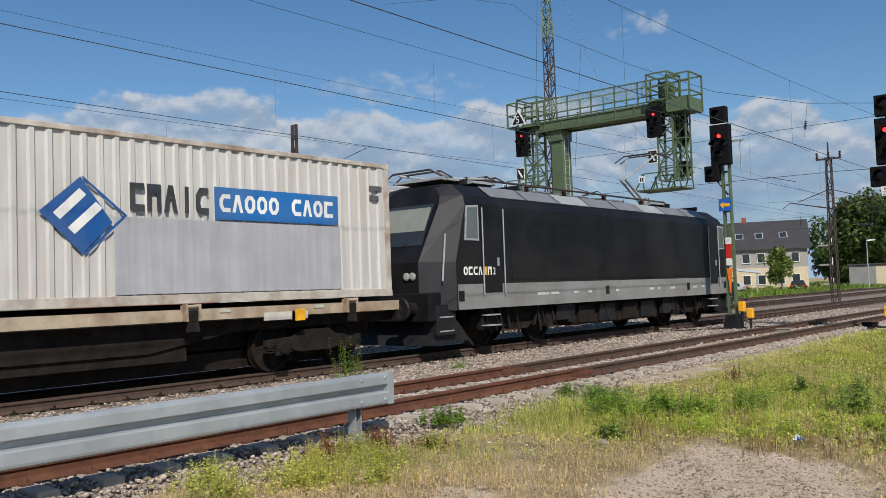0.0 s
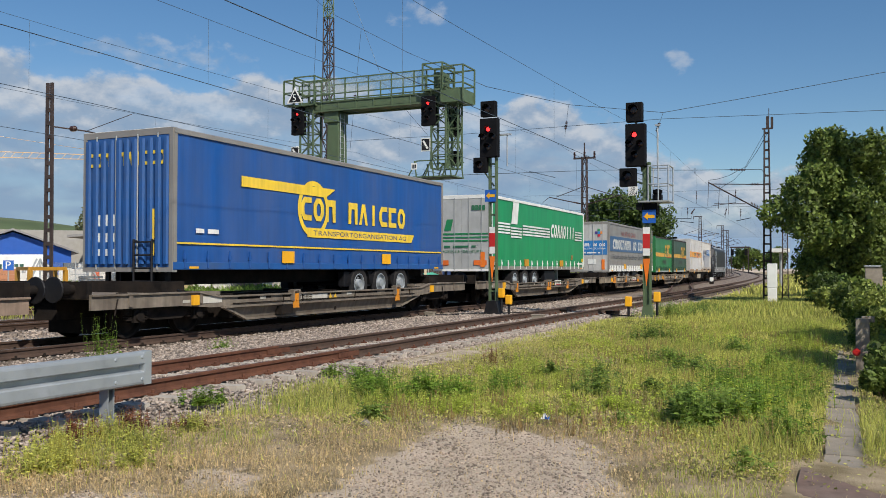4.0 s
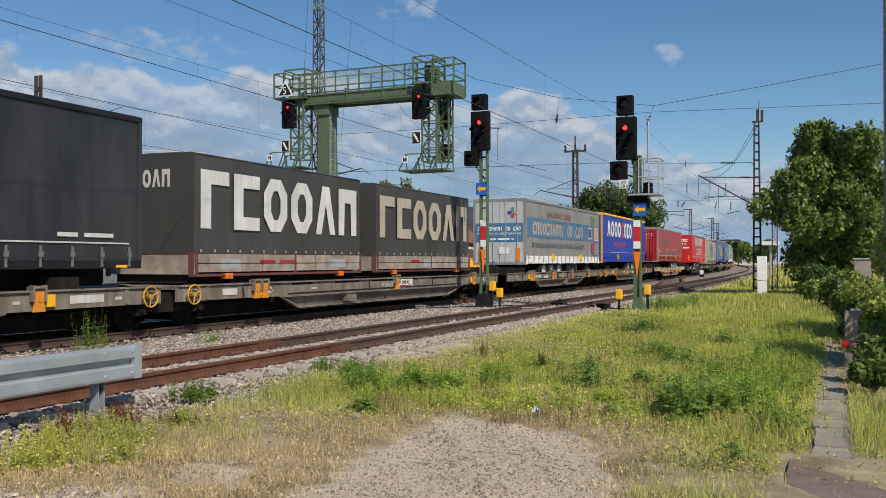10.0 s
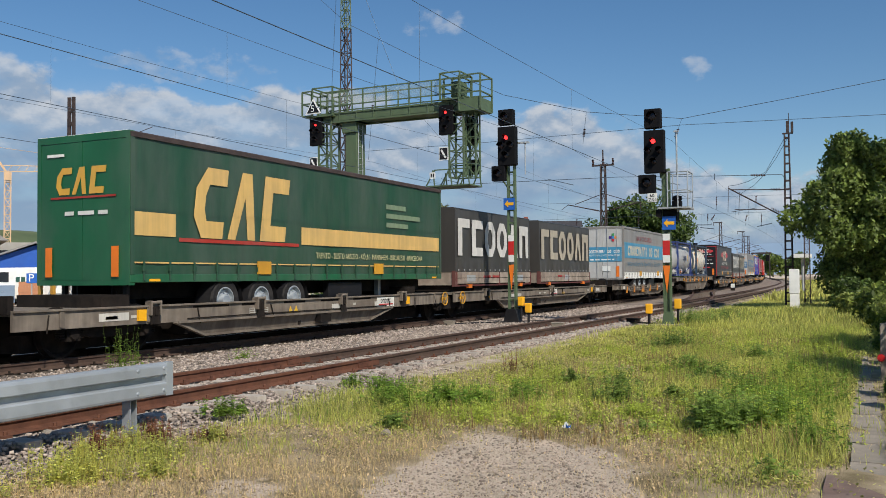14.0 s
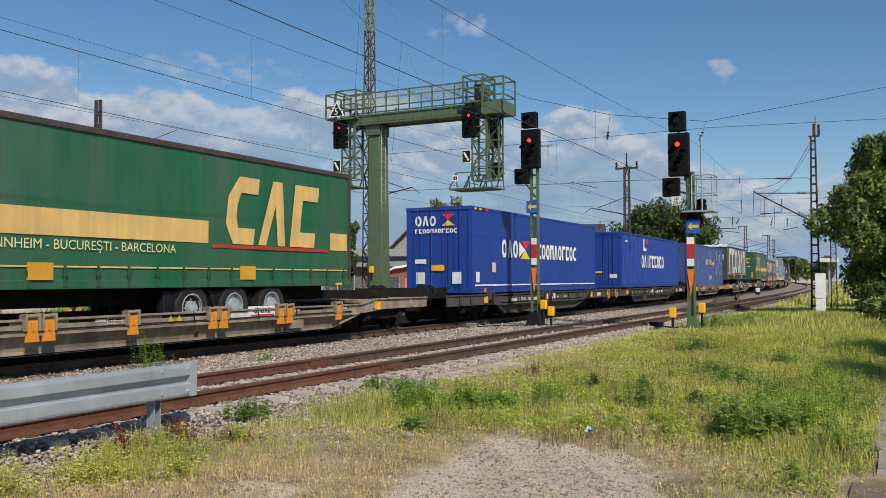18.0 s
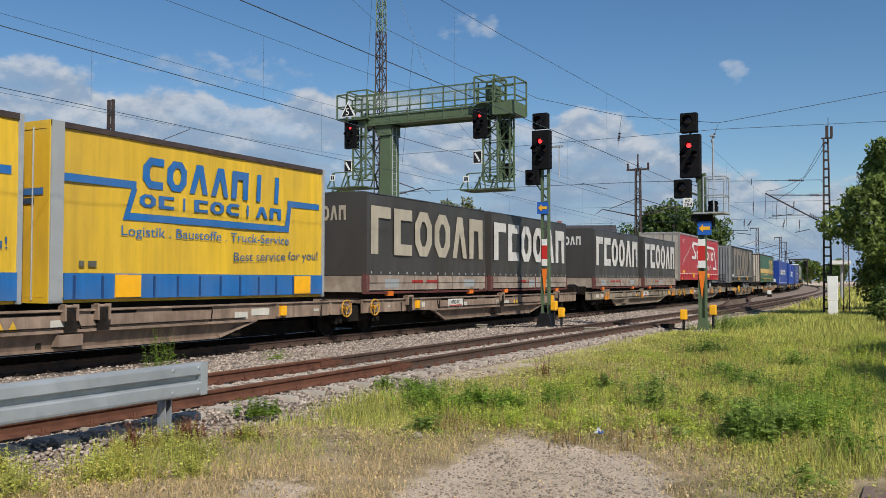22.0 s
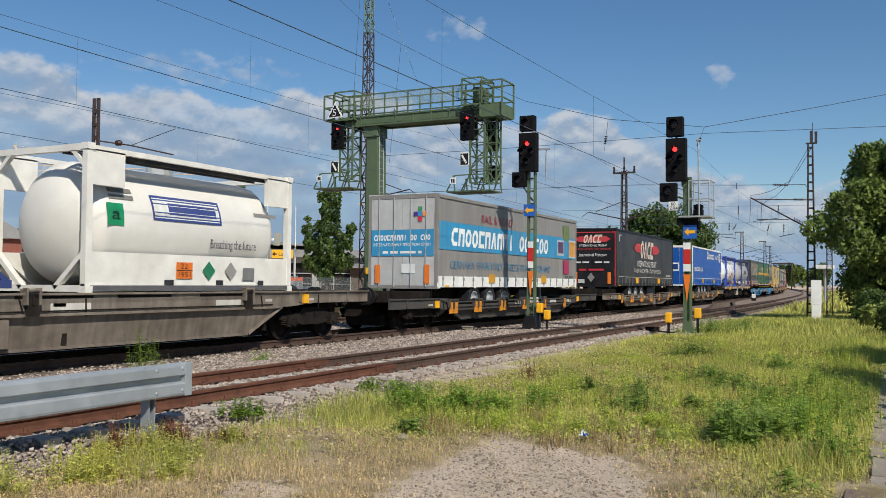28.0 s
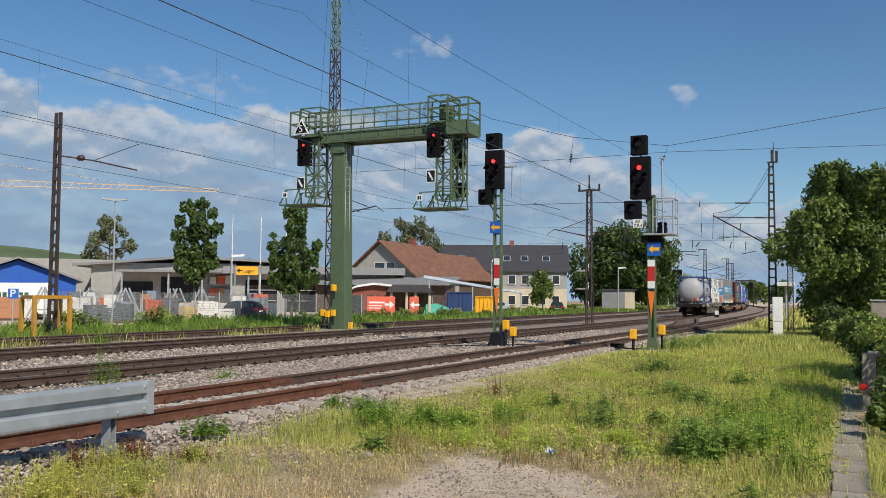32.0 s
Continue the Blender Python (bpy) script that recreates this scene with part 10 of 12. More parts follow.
def grey_trailer(s0, s1, z0, z1, faded, seed, tail):
    tone = [(60, 100, 140), (74, 116, 150), (70, 146, 180), (52, 146, 190)][faded]
    name = [(206, 206, 198), (176, 160, 134), (196, 186, 160), (240, 240, 234)][faded]
    b0, b1 = z0 + 1.22, z0 + 2.13
    side = [("rect", tone, 0.1, b0, 13.5, b1), ("word", name, "chooehahhi-oo-coo", 0.9, b0 + 0.14, 10.0, b1 - 0.18, 0.12), ("text", (150, 62, 66), "RAIL & ROAD CARGO" if faded < 3 else "RAIL & ROAD", 3.35, z1 - 0.74, 0.29, 4.25 if faded < 3 else 2.8)]
    if tail:
        side.append(("text", (86, 90, 96) if faded < 2 else (92, 128, 150), "Internationale Spedition GmbH", 0.9, z0 + 0.76, 0.3, 9.4))
    else:
        side.append(("text", (84, 138, 170), "GERMANY SPAIN ITALY GREECE FRANCE POLAND", 0.9, z0 + 0.62, 0.26, 9.4))
    side += [("rect", (104, 126, 70), 11.88, b1 - 0.1, 12.66, b1 + 0.54), ("rect", (176, 190, 200), 11.12, b0 + 0.12, 11.95, b1 - 0.12), ("rect", (86, 58, 94), 11.22, b0 + 0.22, 11.9, b1 - 0.2), ("rect", (200, 196, 190), 12.6, b0 + 0.06, 13.5, b1 - 0.08), ("rect", (214, 152, 74), 12.68, b0 + 0.12, 13.44, b1 - 0.14), ("rect", (168, 48, 88), 11.9, z0 + 0.56, 12.62, b0 - 0.06), ("word", (90, 90, 90), "xxxx-xxxxxx", 12.1, z0 + 0.4, 13.2, z0 + 0.48)]
    rear = [("rect", tone if faded else (38, 120, 186), 0.12, z0 + 1.0, 2.42, z0 + 1.85), ("word", WHITEINK, "chooehahhi-oo-coo", 0.2, z0 + 1.5, 2.3, z0 + 1.68, 0.1), ("text", WHITEINK, "INTERNATIONALE SPEDITION GMBH", 0.2, z0 + 1.32, 0.1, 2.1), ("word", WHITEINK, "xxx-xxxx-xxxxxxxx-xx", 0.55, z0 + 1.08, 2.0, z0 + 1.16), ("rect", (230, 232, 226), 1.25, z0 + 0.45, 1.75, z0 + 0.75)]
    for c, du, dv in (((60, 150, 90), 0, 0.16), ((70, 50, 130), -0.16, 0), ((236, 150, 70), 0.16, 0), ((206, 40, 60), 0, -0.16), ((60, 140, 200), 0, 0)):
        rear.append(("rect", c, 1.85 + du, z1 - 0.72 + dv, 2.0 + du, z1 - 0.57 + dv))
    curtain_trailer("curtain_trailer", "silver-grey curtain-sided trailer with a %s blue stripe" % ("faded" if faded else "dull"), s0, s1, z0, z1, SILVER, ALU, WHITE, REAR_WHITE, side, rear, strap=SILVER, seed=seed, band=WHITE)


grey_trailer(-37.85, -24.17, 1.24, 4.2, 0, 21, True)
GRN = tarp("kelly_green_tarpaulin", (14, 146, 88), 0.12)
curtain_trailer("curtain_trailer", "bright green curtain-sided trailer with white stripes", -57.28, -43.62, 1.36, 4.36, GRN, WHITE, ALU, mat("grey_rear_panel", (0.42, 0.43, 0.42), 0.6, 0, 0.1, 3, (0.25, 0.24, 0.22), 0.4, 1), [
    ("poly", WHITEINK, [(2.29, 3.3), (3.05, 3.3), (3.28, 4.25), (2.54, 4.25)])] + [("rect", WHITEINK, 0.6, 2.86 + 0.125 * i, 2.15, 2.93 + 0.125 * i) for i in range(4)] + [("rect", WHITEINK, 2.2, 2.72 + 0.125 * i, 3.58, 2.79 + 0.125 * i) for i in range(4)] + [("rect", WHITEINK, 3.7, 2.86 + 0.125 * i, 7.6, 2.93 + 0.125 * i) for i in range(4)] + [
    ("word", WHITEINK, "coaaoiii", 7.7, 2.9, 11.75, 3.52, 0.15), ("rect", WHITEINK, 11.85, 2.86, 13.15, 2.92), ("rect", WHITEINK, 11.88, 2.99, 13.2, 3.05), ("rect", WHITEINK, 11.9, 3.12, 13.22, 3.18), ("rect", WHITEINK, 11.92, 3.25, 13.25, 3.31), ("word", WHITEINK, "xxxx-xxxxxx", 12.2, 1.62, 13.2, 1.7), ("rect", (236, 190, 40), 13.05, 1.78, 13.35, 1.93), ("rect", (200, 120, 40), 11.2, 1.85, 11.4, 2.1)],
    [("rect", (30, 130, 80), 0.1, 2.5 + 0.14 * i, 2.4, 2.56 + 0.14 * i) for i in range(3)] + [("poly", (30, 130, 80), [(0.5, 2.95), (0.8, 2.95), (0.9, 3.4), (0.62, 3.4)]), ("text", (40, 110, 76), "LOGISTICS & TRANSPORTS", 0.3, 2.05, 0.12, 1.9), ("word", (40, 110, 76), "xxx-xxxxxxx-xx", 0.5, 2.26, 1.9, 2.34), ("word", (40, 110, 76), "xxxx", 1.7, 3.75, 2.3, 3.95), ("rect", (150, 30, 40), 0.02, 1.5, 0.07, 4.2), ("rect", (150, 30, 40), 2.47, 1.5, 2.52, 4.2), ("rect", (230, 110, 30), 0.15, 1.55, 0.7, 1.75), ("rect", (230, 110, 30), 1.8, 1.55, 2.35, 1.75)], strap=WHITE, seed=5)
WBLUE = tarp("royal_blue_tarpaulin", (24, 84, 156), 0.3)
WGOLD = (246, 208, 60)
C_WB = mat("blue_ribbed_rear", srgb(28, 84, 148), 0.6, 0, 0.08, 3, (0.1, 0.11, 0.12), 0.4, 1)
for s0, sd in ((-75.55, 6), (-96.25, 7)):
    L = 13.65
    curtain_trailer("curtain_trailer", "royal blue curtain-sided trailer with yellow emblem and stripe", s0, s0 + L, 1.4, 4.42, WBLUE, ALU, C_WB, C_WB, [
        ("poly", WGOLD, [(5.1, 2.25), (11.2, 2.25), (11.4, 2.5), (5.1, 2.5)]), ("ring", WGOLD, 5.4, 3.0, 0.75, 0.14), ("word", WGOLD, "coh-haiceo", 4.75, 2.69, 10.8, 3.3, 0.0), ("text", (24, 60, 120), "TRANSPORTORGANISATION AG", 5.4, 2.31, 0.13, 5.4), ("poly", WGOLD, [(2.3, 3.35), (6.0, 3.35), (6.5, 3.6), (2.3, 3.6)]), ("rect", WGOLD, 0.1, 1.95, 13.5, 1.99), ("word", WHITEINK, "xxx-xxxx", 0.7, 2.2, 1.5, 2.3)],
        [("word", WGOLD, "coh-haiceo", 0.15, 3.65, 2.35, 3.95), ("rect", WHITEINK, 0.3, 1.7, 1.0, 2.6), ("rect", (28, 84, 148), 0.36, 1.85, 0.94, 2.0), ("rect", (28, 84, 148), 0.36, 2.2, 0.94, 2.35), ("rect", WGOLD, 1.5, 1.7, 1.56, 2.7), ("rect", WGOLD, 2.0, 1.7, 2.06, 2.7)], strap=WBLUE, seed=sd, wheels=0.6)
PALE = tarp("pale_grey_tarpaulin", (162, 160, 150), 0.25)
curtain_trailer("swap_trailer", "pale grey curtain-sided unit with yellow roof edge and green disc", -113.6, -99.8, 1.12, 3.92, PALE, YELLOW, PALE, mat("mid_grey_panel", (0.25, 0.25, 0.25), 0.6, 0, 0.1, 3, (0.15, 0.14, 0.13), 0.4, 1), [
    ("disc", (52, 122, 62), 6.63, 2.7, 0.92), ("disc", PALE, 6.63, 2.55, 0.3), ("word", (56, 66, 58), "h", 5.15, 2.25, 6.1, 3.24), ("word", (56, 66, 58), "ae", 7.2, 2.27, 8.6, 3.27), ("text", (70, 76, 72), "INTERMODAL", 7.4, 2.05, 0.14, 1.2), ("word", (70, 70, 70), "xxxx-xxxxxx", 0.3, 1.95, 1.6, 2.05), ("rect", (238, 200, 40), 0.35, 2.15, 1.1, 2.32)] + [("poly", (140, 138, 130), [(11.4 + 0.5 * k, 2.1), (11.62 + 0.5 * k, 1.85), (11.84 + 0.5 * k, 2.1), (11.62 + 0.5 * k, 2.35)]) for k in range(3)],
    [("poly", (190, 188, 180), [(0.7, 2.0), (1.0, 1.7), (1.3, 2.0), (1.0, 2.3)]), ("poly", (190, 188, 180), [(1.6, 2.0), (1.9, 1.7), (2.2, 2.0), (1.9, 2.3)]), ("word", (30, 30, 30), "xxxx-xxxxxx", 0.3, 2.75, 1.6, 2.84), ("rect", (190, 180, 150), 2.3, 1.2, 2.5, 3.8)], seed=8, rear_kind="plain")
REDA = tarp("signal_red_tarpaulin", (196, 30, 32), 0.15)
curtain_trailer("curtain_trailer", "bright red curtain-sided trailer with white slanted lettering", -130.2, -116.5, 1.34, 4.18, REDA, mat("red_brown_trim", (0.1, 0.05, 0.04), 0.6, 0, 0.1, 3), REDA, REDA, [
    ("word", (226, 216, 206), "aacoooe", 2.8, 3.07, 10.5, 3.98, 0.16), ("text", (236, 228, 220), "LOGISTIK", 3.9, 2.11, 0.72, 5.9), ("rect", (200, 190, 184), 0.1, 1.88, 13.5, 1.93), ("word", (220, 210, 200), "xxxx-xxxx", 12.2, 2.15, 13.2, 2.24), ("rect", (238, 200, 40), 12.6, 1.96, 12.9, 2.1)],
    [("word", WHITEINK, "aacoooe", 0.25, 3.45, 2.1, 3.75, 0.12), ("text", WHITEINK, "LOGISTIK", 0.5, 3.12, 0.2, 1.5), ("word", WHITEINK, "x-xxxx-x-xxxx", 0.25, 2.75, 2.2, 2.92), ("disc", (210, 210, 205), 0.4, 1.9, 0.1), ("disc", (210, 210, 205), 0.65, 1.9, 0.1)], strap=REDA, seed=9, rear_kind="plain")
REDG = tarp("faded_red_tarpaulin", (172, 42, 36), 0.35)
GREYG = (128, 120, 108)
C_RED = mat("red_ribbed_rear", srgb(176, 30, 32), 0.55, 0, 0.08, 3, (0.12, 0.05, 0.04), 0.4, 1)
curtain_trailer("curtain_trailer", "faded red curtain-sided trailer with grey mountain emblem", -152.85, -139.05, 1.42, 4.16, REDG, ALU, REDG, C_RED, [
    ("ring", GREYG, 2.1, 2.9, 0.62, 0.16), ("word", GREYG, "coooeo", 2.9, 2.75, 6.0, 3.3), ("text", (206, 190, 170), "LOGISTICS", 3.9, 2.3, 0.26, 2.1), ("text", (216, 200, 180), "we move mountains", 7.2, 2.35, 0.26, 3.8), ("poly", (96, 104, 100), [(10.9, 1.95), (11.9, 3.1), (12.0, 2.95), (11.1, 1.95)]), ("poly", GREYG, [(11.5, 1.95), (12.3, 3.3), (12.9, 2.4), (13.4, 3.0), (13.4, 2.85), (12.9, 2.2), (12.3, 3.0), (11.7, 1.95)]), ("rect", (88, 96, 96), 0.1, 1.98, 11.0, 2.12), ("rect", (206, 190, 180), 0.1, 1.9, 13.6, 1.93), ("rect", (236, 190, 60), 0.3, 2.2, 0.75, 2.35)],
    [("ring", WHITEINK, 0.55, 3.55, 0.17, 0.06), ("word", WHITEINK, "coooeo", 0.8, 3.45, 2.1, 3.7), ("text", WHITEINK, "LOGISTIK", 1.2, 3.25, 0.12, 0.8), ("rect", WHITEINK, 0.75, 1.7, 1.35, 2.4), ("rect", (176, 30, 32), 0.8, 1.85, 1.3, 1.97), ("rect", (176, 30, 32), 0.8, 2.12, 1.3, 2.24), ("rect", YELLOW, 0.62, 1.6, 0.67, 2.6), ("rect", YELLOW, 1.42, 1.6, 1.47, 2.6)], strap=BLACK, seed=10, wheels=0.6)
ARGO = tarp("vivid_blue_tarpaulin", (12, 50, 160), 0.1)
curtain_trailer("curtain_trailer", "vivid blue curtain-sided trailer with white and red lettering shapes", -172.75, -159.12, 1.4, 4.38, ARGO, YELLOW, ARGO, C_WB, [
    ("word", WHITEINK, "aooo", 1.2, 2.98, 5.32, 3.96), ("word", (226, 62, 70), "c", 5.34, 2.98, 6.2, 3.96), ("word", WHITEINK, "oeo", 6.25, 2.98, 8.85, 3.96), ("text", (214, 70, 110), "Keep going further", 3.15, 2.42, 0.33, 3.86), ("poly", (226, 62, 70), [(10.15, 3.33), (10.94, 3.33), (10.15, 4.12)]), ("poly", WHITEINK, [(11.13, 3.33), (11.92, 3.33), (11.92, 4.1), (11.55, 4.0), (11.25, 3.72)]), ("disc", WHITEINK, 10.62, 2.85, 0.39), ("rect", (120, 170, 220), 11.13, 2.47, 11.92, 3.24), ("rect", (220, 226, 232), 0.1, 1.98, 13.5, 2.0), ("poly", WHITEINK, [(13.1, 4.0), (13.4, 4.0), (13.4, 3.6), (13.35, 3.6), (13.35, 3.95), (13.1, 3.95)])], strap=ARGO, seed=11, wheels=0.6)
grey_trailer(-187.47, -173.8, 1.33, 4.3, 1, 12, True)
drop_side_swap("charcoal tarpaulin swap body with weathered drop sides", -201.7, -194.2, 1.1, 3.84, False, 13)
drop_side_swap("charcoal tarpaulin swap body with bright white lettering shapes", -210.15, -202.65, 1.1, 3.86, True, 14)


def black_trailer(s0, z0, z1, seed, faint):
    W = (222, 204, 186)
    R_ = (196, 52, 60)
    curtain_trailer("curtain_trailer", "black curtain-sided trailer with cream and red lettering", s0, s0 + 13.75, z0, z1, tarp("black_tarpaulin", (38, 38, 41), 0.3), BLACK, BLACK, BLACK, [
        ("poly", R_, [(3.6, 3.4), (4.2, 3.7), (5.2, 3.7), (5.2, 3.2), (4.2, 3.2)]), ("poly", R_, [(9.8, 3.4), (9.2, 3.7), (8.0, 3.7), (8.0, 3.2), (9.2, 3.2)]), ("word", W, "oace", 5.0, 2.88, 8.1, 3.88, 0.2), ("text", (226, 222, 214), "INTERNATIONAL FREIGHT", 4.37, 2.4, 0.34, 4.6), ("text", R_ if not faint else (220, 214, 206), "SOLIDE RAGIONI PER IL TUO TRASPORTO", 3.66, 2.06, 0.22, 6.4), ("rect", (190, 188, 182), 0.5, z0 + 0.48, 13.4, z0 + 0.51), ("poly", WHITEINK, [(0.55, z1 - 0.3), (0.95, z1 - 0.3), (0.95, z1 - 0.34), (0.6, z1 - 0.34), (0.6, z1 - 0.65), (0.55, z1 - 0.65)]), ("word", (200, 200, 190), "xxxx-xxxxxx", 11.6, 1.9, 13.0, 1.98)],
        [("rect", R_, 0.02, z0, 0.07, z1 - 0.15), ("rect", R_, 2.46, z0, 2.51, z1 - 0.15), ("rect", R_, 0.07, z1 - 0.22, 2.46, z1 - 0.17), ("poly", R_, [(0.3, 3.75), (0.55, 3.9), (2.0, 3.9), (2.25, 3.75), (2.0, 3.6), (0.55, 3.6)]), ("word", W, "oace", 0.75, 3.55, 1.75, 3.98, 0.2), ("text", WHITEINK, "INTERNATIONAL FREIGHT", 0.55, 3.36, 0.12, 1.5), ("text", R_, "SOLIDE RAGIONI PER IL TUO TRASPORTO", 0.3, 3.18, 0.1, 1.95), ("text", WHITEINK, "International Transport", 0.55, 2.85, 0.16, 1.5), ("word", (220, 220, 214), "xxxxx-xxxxx", 0.3, 2.5, 1.1, 2.58), ("word", (220, 220, 214), "xxxxx-xxxx", 1.4, 2.5, 2.2, 2.58), ("word", R_, "xxxx-xxxxxxxx", 0.55, 2.1, 1.9, 2.2), ("poly", (140, 140, 136), [(1.0, 1.75), (1.2, 1.5), (1.4, 1.75), (1.2, 2.0)]), ("rect", (200, 200, 196), 0.5, 1.45, 0.85, 1.65)], strap=mat("grey_strap", (0.14, 0.14, 0.14), 0.7, 0, 0.2, 3), seed=seed, rear_kind="plain")


black_trailer(-225.55, 1.3, 4.38, 15, False)
T_IVORY = mat("ivory_tank_cladding", (0.68, 0.62, 0.51), 0.5, 0, 0.05, 1.5, (0.44, 0.36, 0.27), 0.35, 0.6)
T_GREY = mat("pale_grey_tank_cladding", (0.36, 0.36, 0.355), 0.55, 0, 0.06, 1.5, (0.3, 0.285, 0.26), 0.3, 0.6)
T_WHITE = mat("white_tank_cladding", (0.8, 0.79, 0.76), 0.5, 0, 0.05, 1.5, (0.55, 0.49, 0.42), 0.3, 0.6)
T_CREAM = mat("cream_tank_paint", (0.74, 0.72, 0.65), 0.5, 0, 0.05, 1.5, (0.5, 0.44, 0.35), 0.3, 0.8)
F_BLUE = mat("dark_blue_frame", srgb(40, 62, 120), 0.55, 0, 0.12, 3, (0.1, 0.08, 0.07), 0.4, 1.5)
F_SLATE = mat("slate_frame", srgb(44, 68, 92), 0.6, 0, 0.12, 3, (0.1, 0.07, 0.05), 0.5, 1.5)
ORG = (226, 110, 34)
tank("ivory tank container in a dark slate frame", -238.8, -232.7, 1.33, 3.98, T_IVORY, F_SLATE, 0.2, [(1.9, 0.35, 0.9, 0.5, (200, 196, 184)), (1.7, -0.2, 0.12, 0.16, (230, 180, 40)), (-2.2, 0.0, 0.8, 1.3, (214, 130, 40)), (-2.0, 0.1, 0.25, 0.9, (236, 226, 200)), (0.0, -0.75, 0.3, 0.3, (150, 120, 100))], 4)
tank("pale grey tank container with domed end in a blue frame", -247.7, -241.7, 1.35, 4.0, T_GREY, F_BLUE, 1.35, emblem(0.3), 3)
grey_trailer(-265.1, -251.45, 1.25, 4.3, 2, 16, True)
drop_side_swap("charcoal tarpaulin swap body with weathered drop sides", -279.8, -272.2, 1.1, 3.84, False, 17)
drop_side_swap("charcoal tarpaulin swap body with bright white lettering shapes", -288.4, -280.95, 1.1, 3.84, True, 18)


def green_trailer(s0, z0, z1, front, seed, rear_m):
    u = 8.75 if front else 1.65
    pts = [("rect", S_SAND, 0.05, z0 + 0.93, u - 0.4, z0 + 1.4), ("rect", S_RED, u - 0.3, z0 + 0.84, u + 4.0, z0 + 0.92), ("word", S_SAND, "cae", u, z0 + 0.94, u + 3.5, z1 - 0.5, 0.15), ("rect", S_SAND, u + 4.1, z0 + 0.9, 13.62, z0 + 1.34), ("rect", S_SAND, 0.1, z0 + 0.38, 13.6, z0 + 0.41)]
    if not front:
        for i, w in enumerate((0.9, 1.6, 1.0)):
            pts.append(("rect", (120, 140, 110), 10.1, z1 - 0.9 - 0.27 * i, 10.1 + w * 1.35, z1 - 0.76 - 0.27 * i))
        pts.append(("text", (210, 204, 150), "TRENTO - BUSTO ARSIZIO - KÖLN - MANNHEIM - BUCUREŞTI - BARCELONA", 6.4, z0 + 0.57, 0.15, 6.0))
        rear = [("word", S_GOLD, "cae", 0.5, z1 - 1.2, 1.9, z1 - 0.65, 0.15), ("rect", S_RED, 0.4, z1 - 1.28, 2.2, z1 - 1.24), ("word", (225, 225, 215), "xxx-xxxxx-xxx", 0.8, z1 - 1.62, 2.0, z1 - 1.54), ("word", (225, 225, 215), "xxxxxx", 0.3, z1 - 0.42, 0.8, z1 - 0.36)]
    else:
        pts.append(("text", (214, 208, 150), "TRENTO - KÖLN - MANNHEIM - BUCUREŞTI - BARCELONA", 0.9, z0 + 0.7, 0.17, 6.5))
        rear = [("rect", (214, 160, 50), 0.9, z1 - 0.6, 1.15, z1 - 0.35), ("rect", (214, 160, 50), 1.35, z1 - 0.6, 1.6, z1 - 0.35), ("rect", (225, 220, 210), 0.9, 1.5, 1.6, 2.2), ("rect", (120, 110, 96), 0.95, 1.65, 1.55, 1.75), ("rect", (120, 110, 96), 0.95, 1.9, 1.55, 2.0)]
    curtain_trailer("curtain_trailer", "forest green curtain-sided trailer with a sand-coloured stripe", s0, s0 + 13.8, z0, z1, S_GREEN2 if not front else S_GREEN, MASTBROWN, S_GREEN, rear_m, pts, rear, strap=S_GREEN2, seed=seed, rear_kind="plain" if not front else "doors", wheels=0.6 if front else 0.3)


green_trailer(-303.35, 1.38, 4.36, False, 19, S_GREEN)
CHAR = tarp("slate_grey_tarpaulin", (68, 67, 64), 0.4, (0.12, 0.11, 0.095))


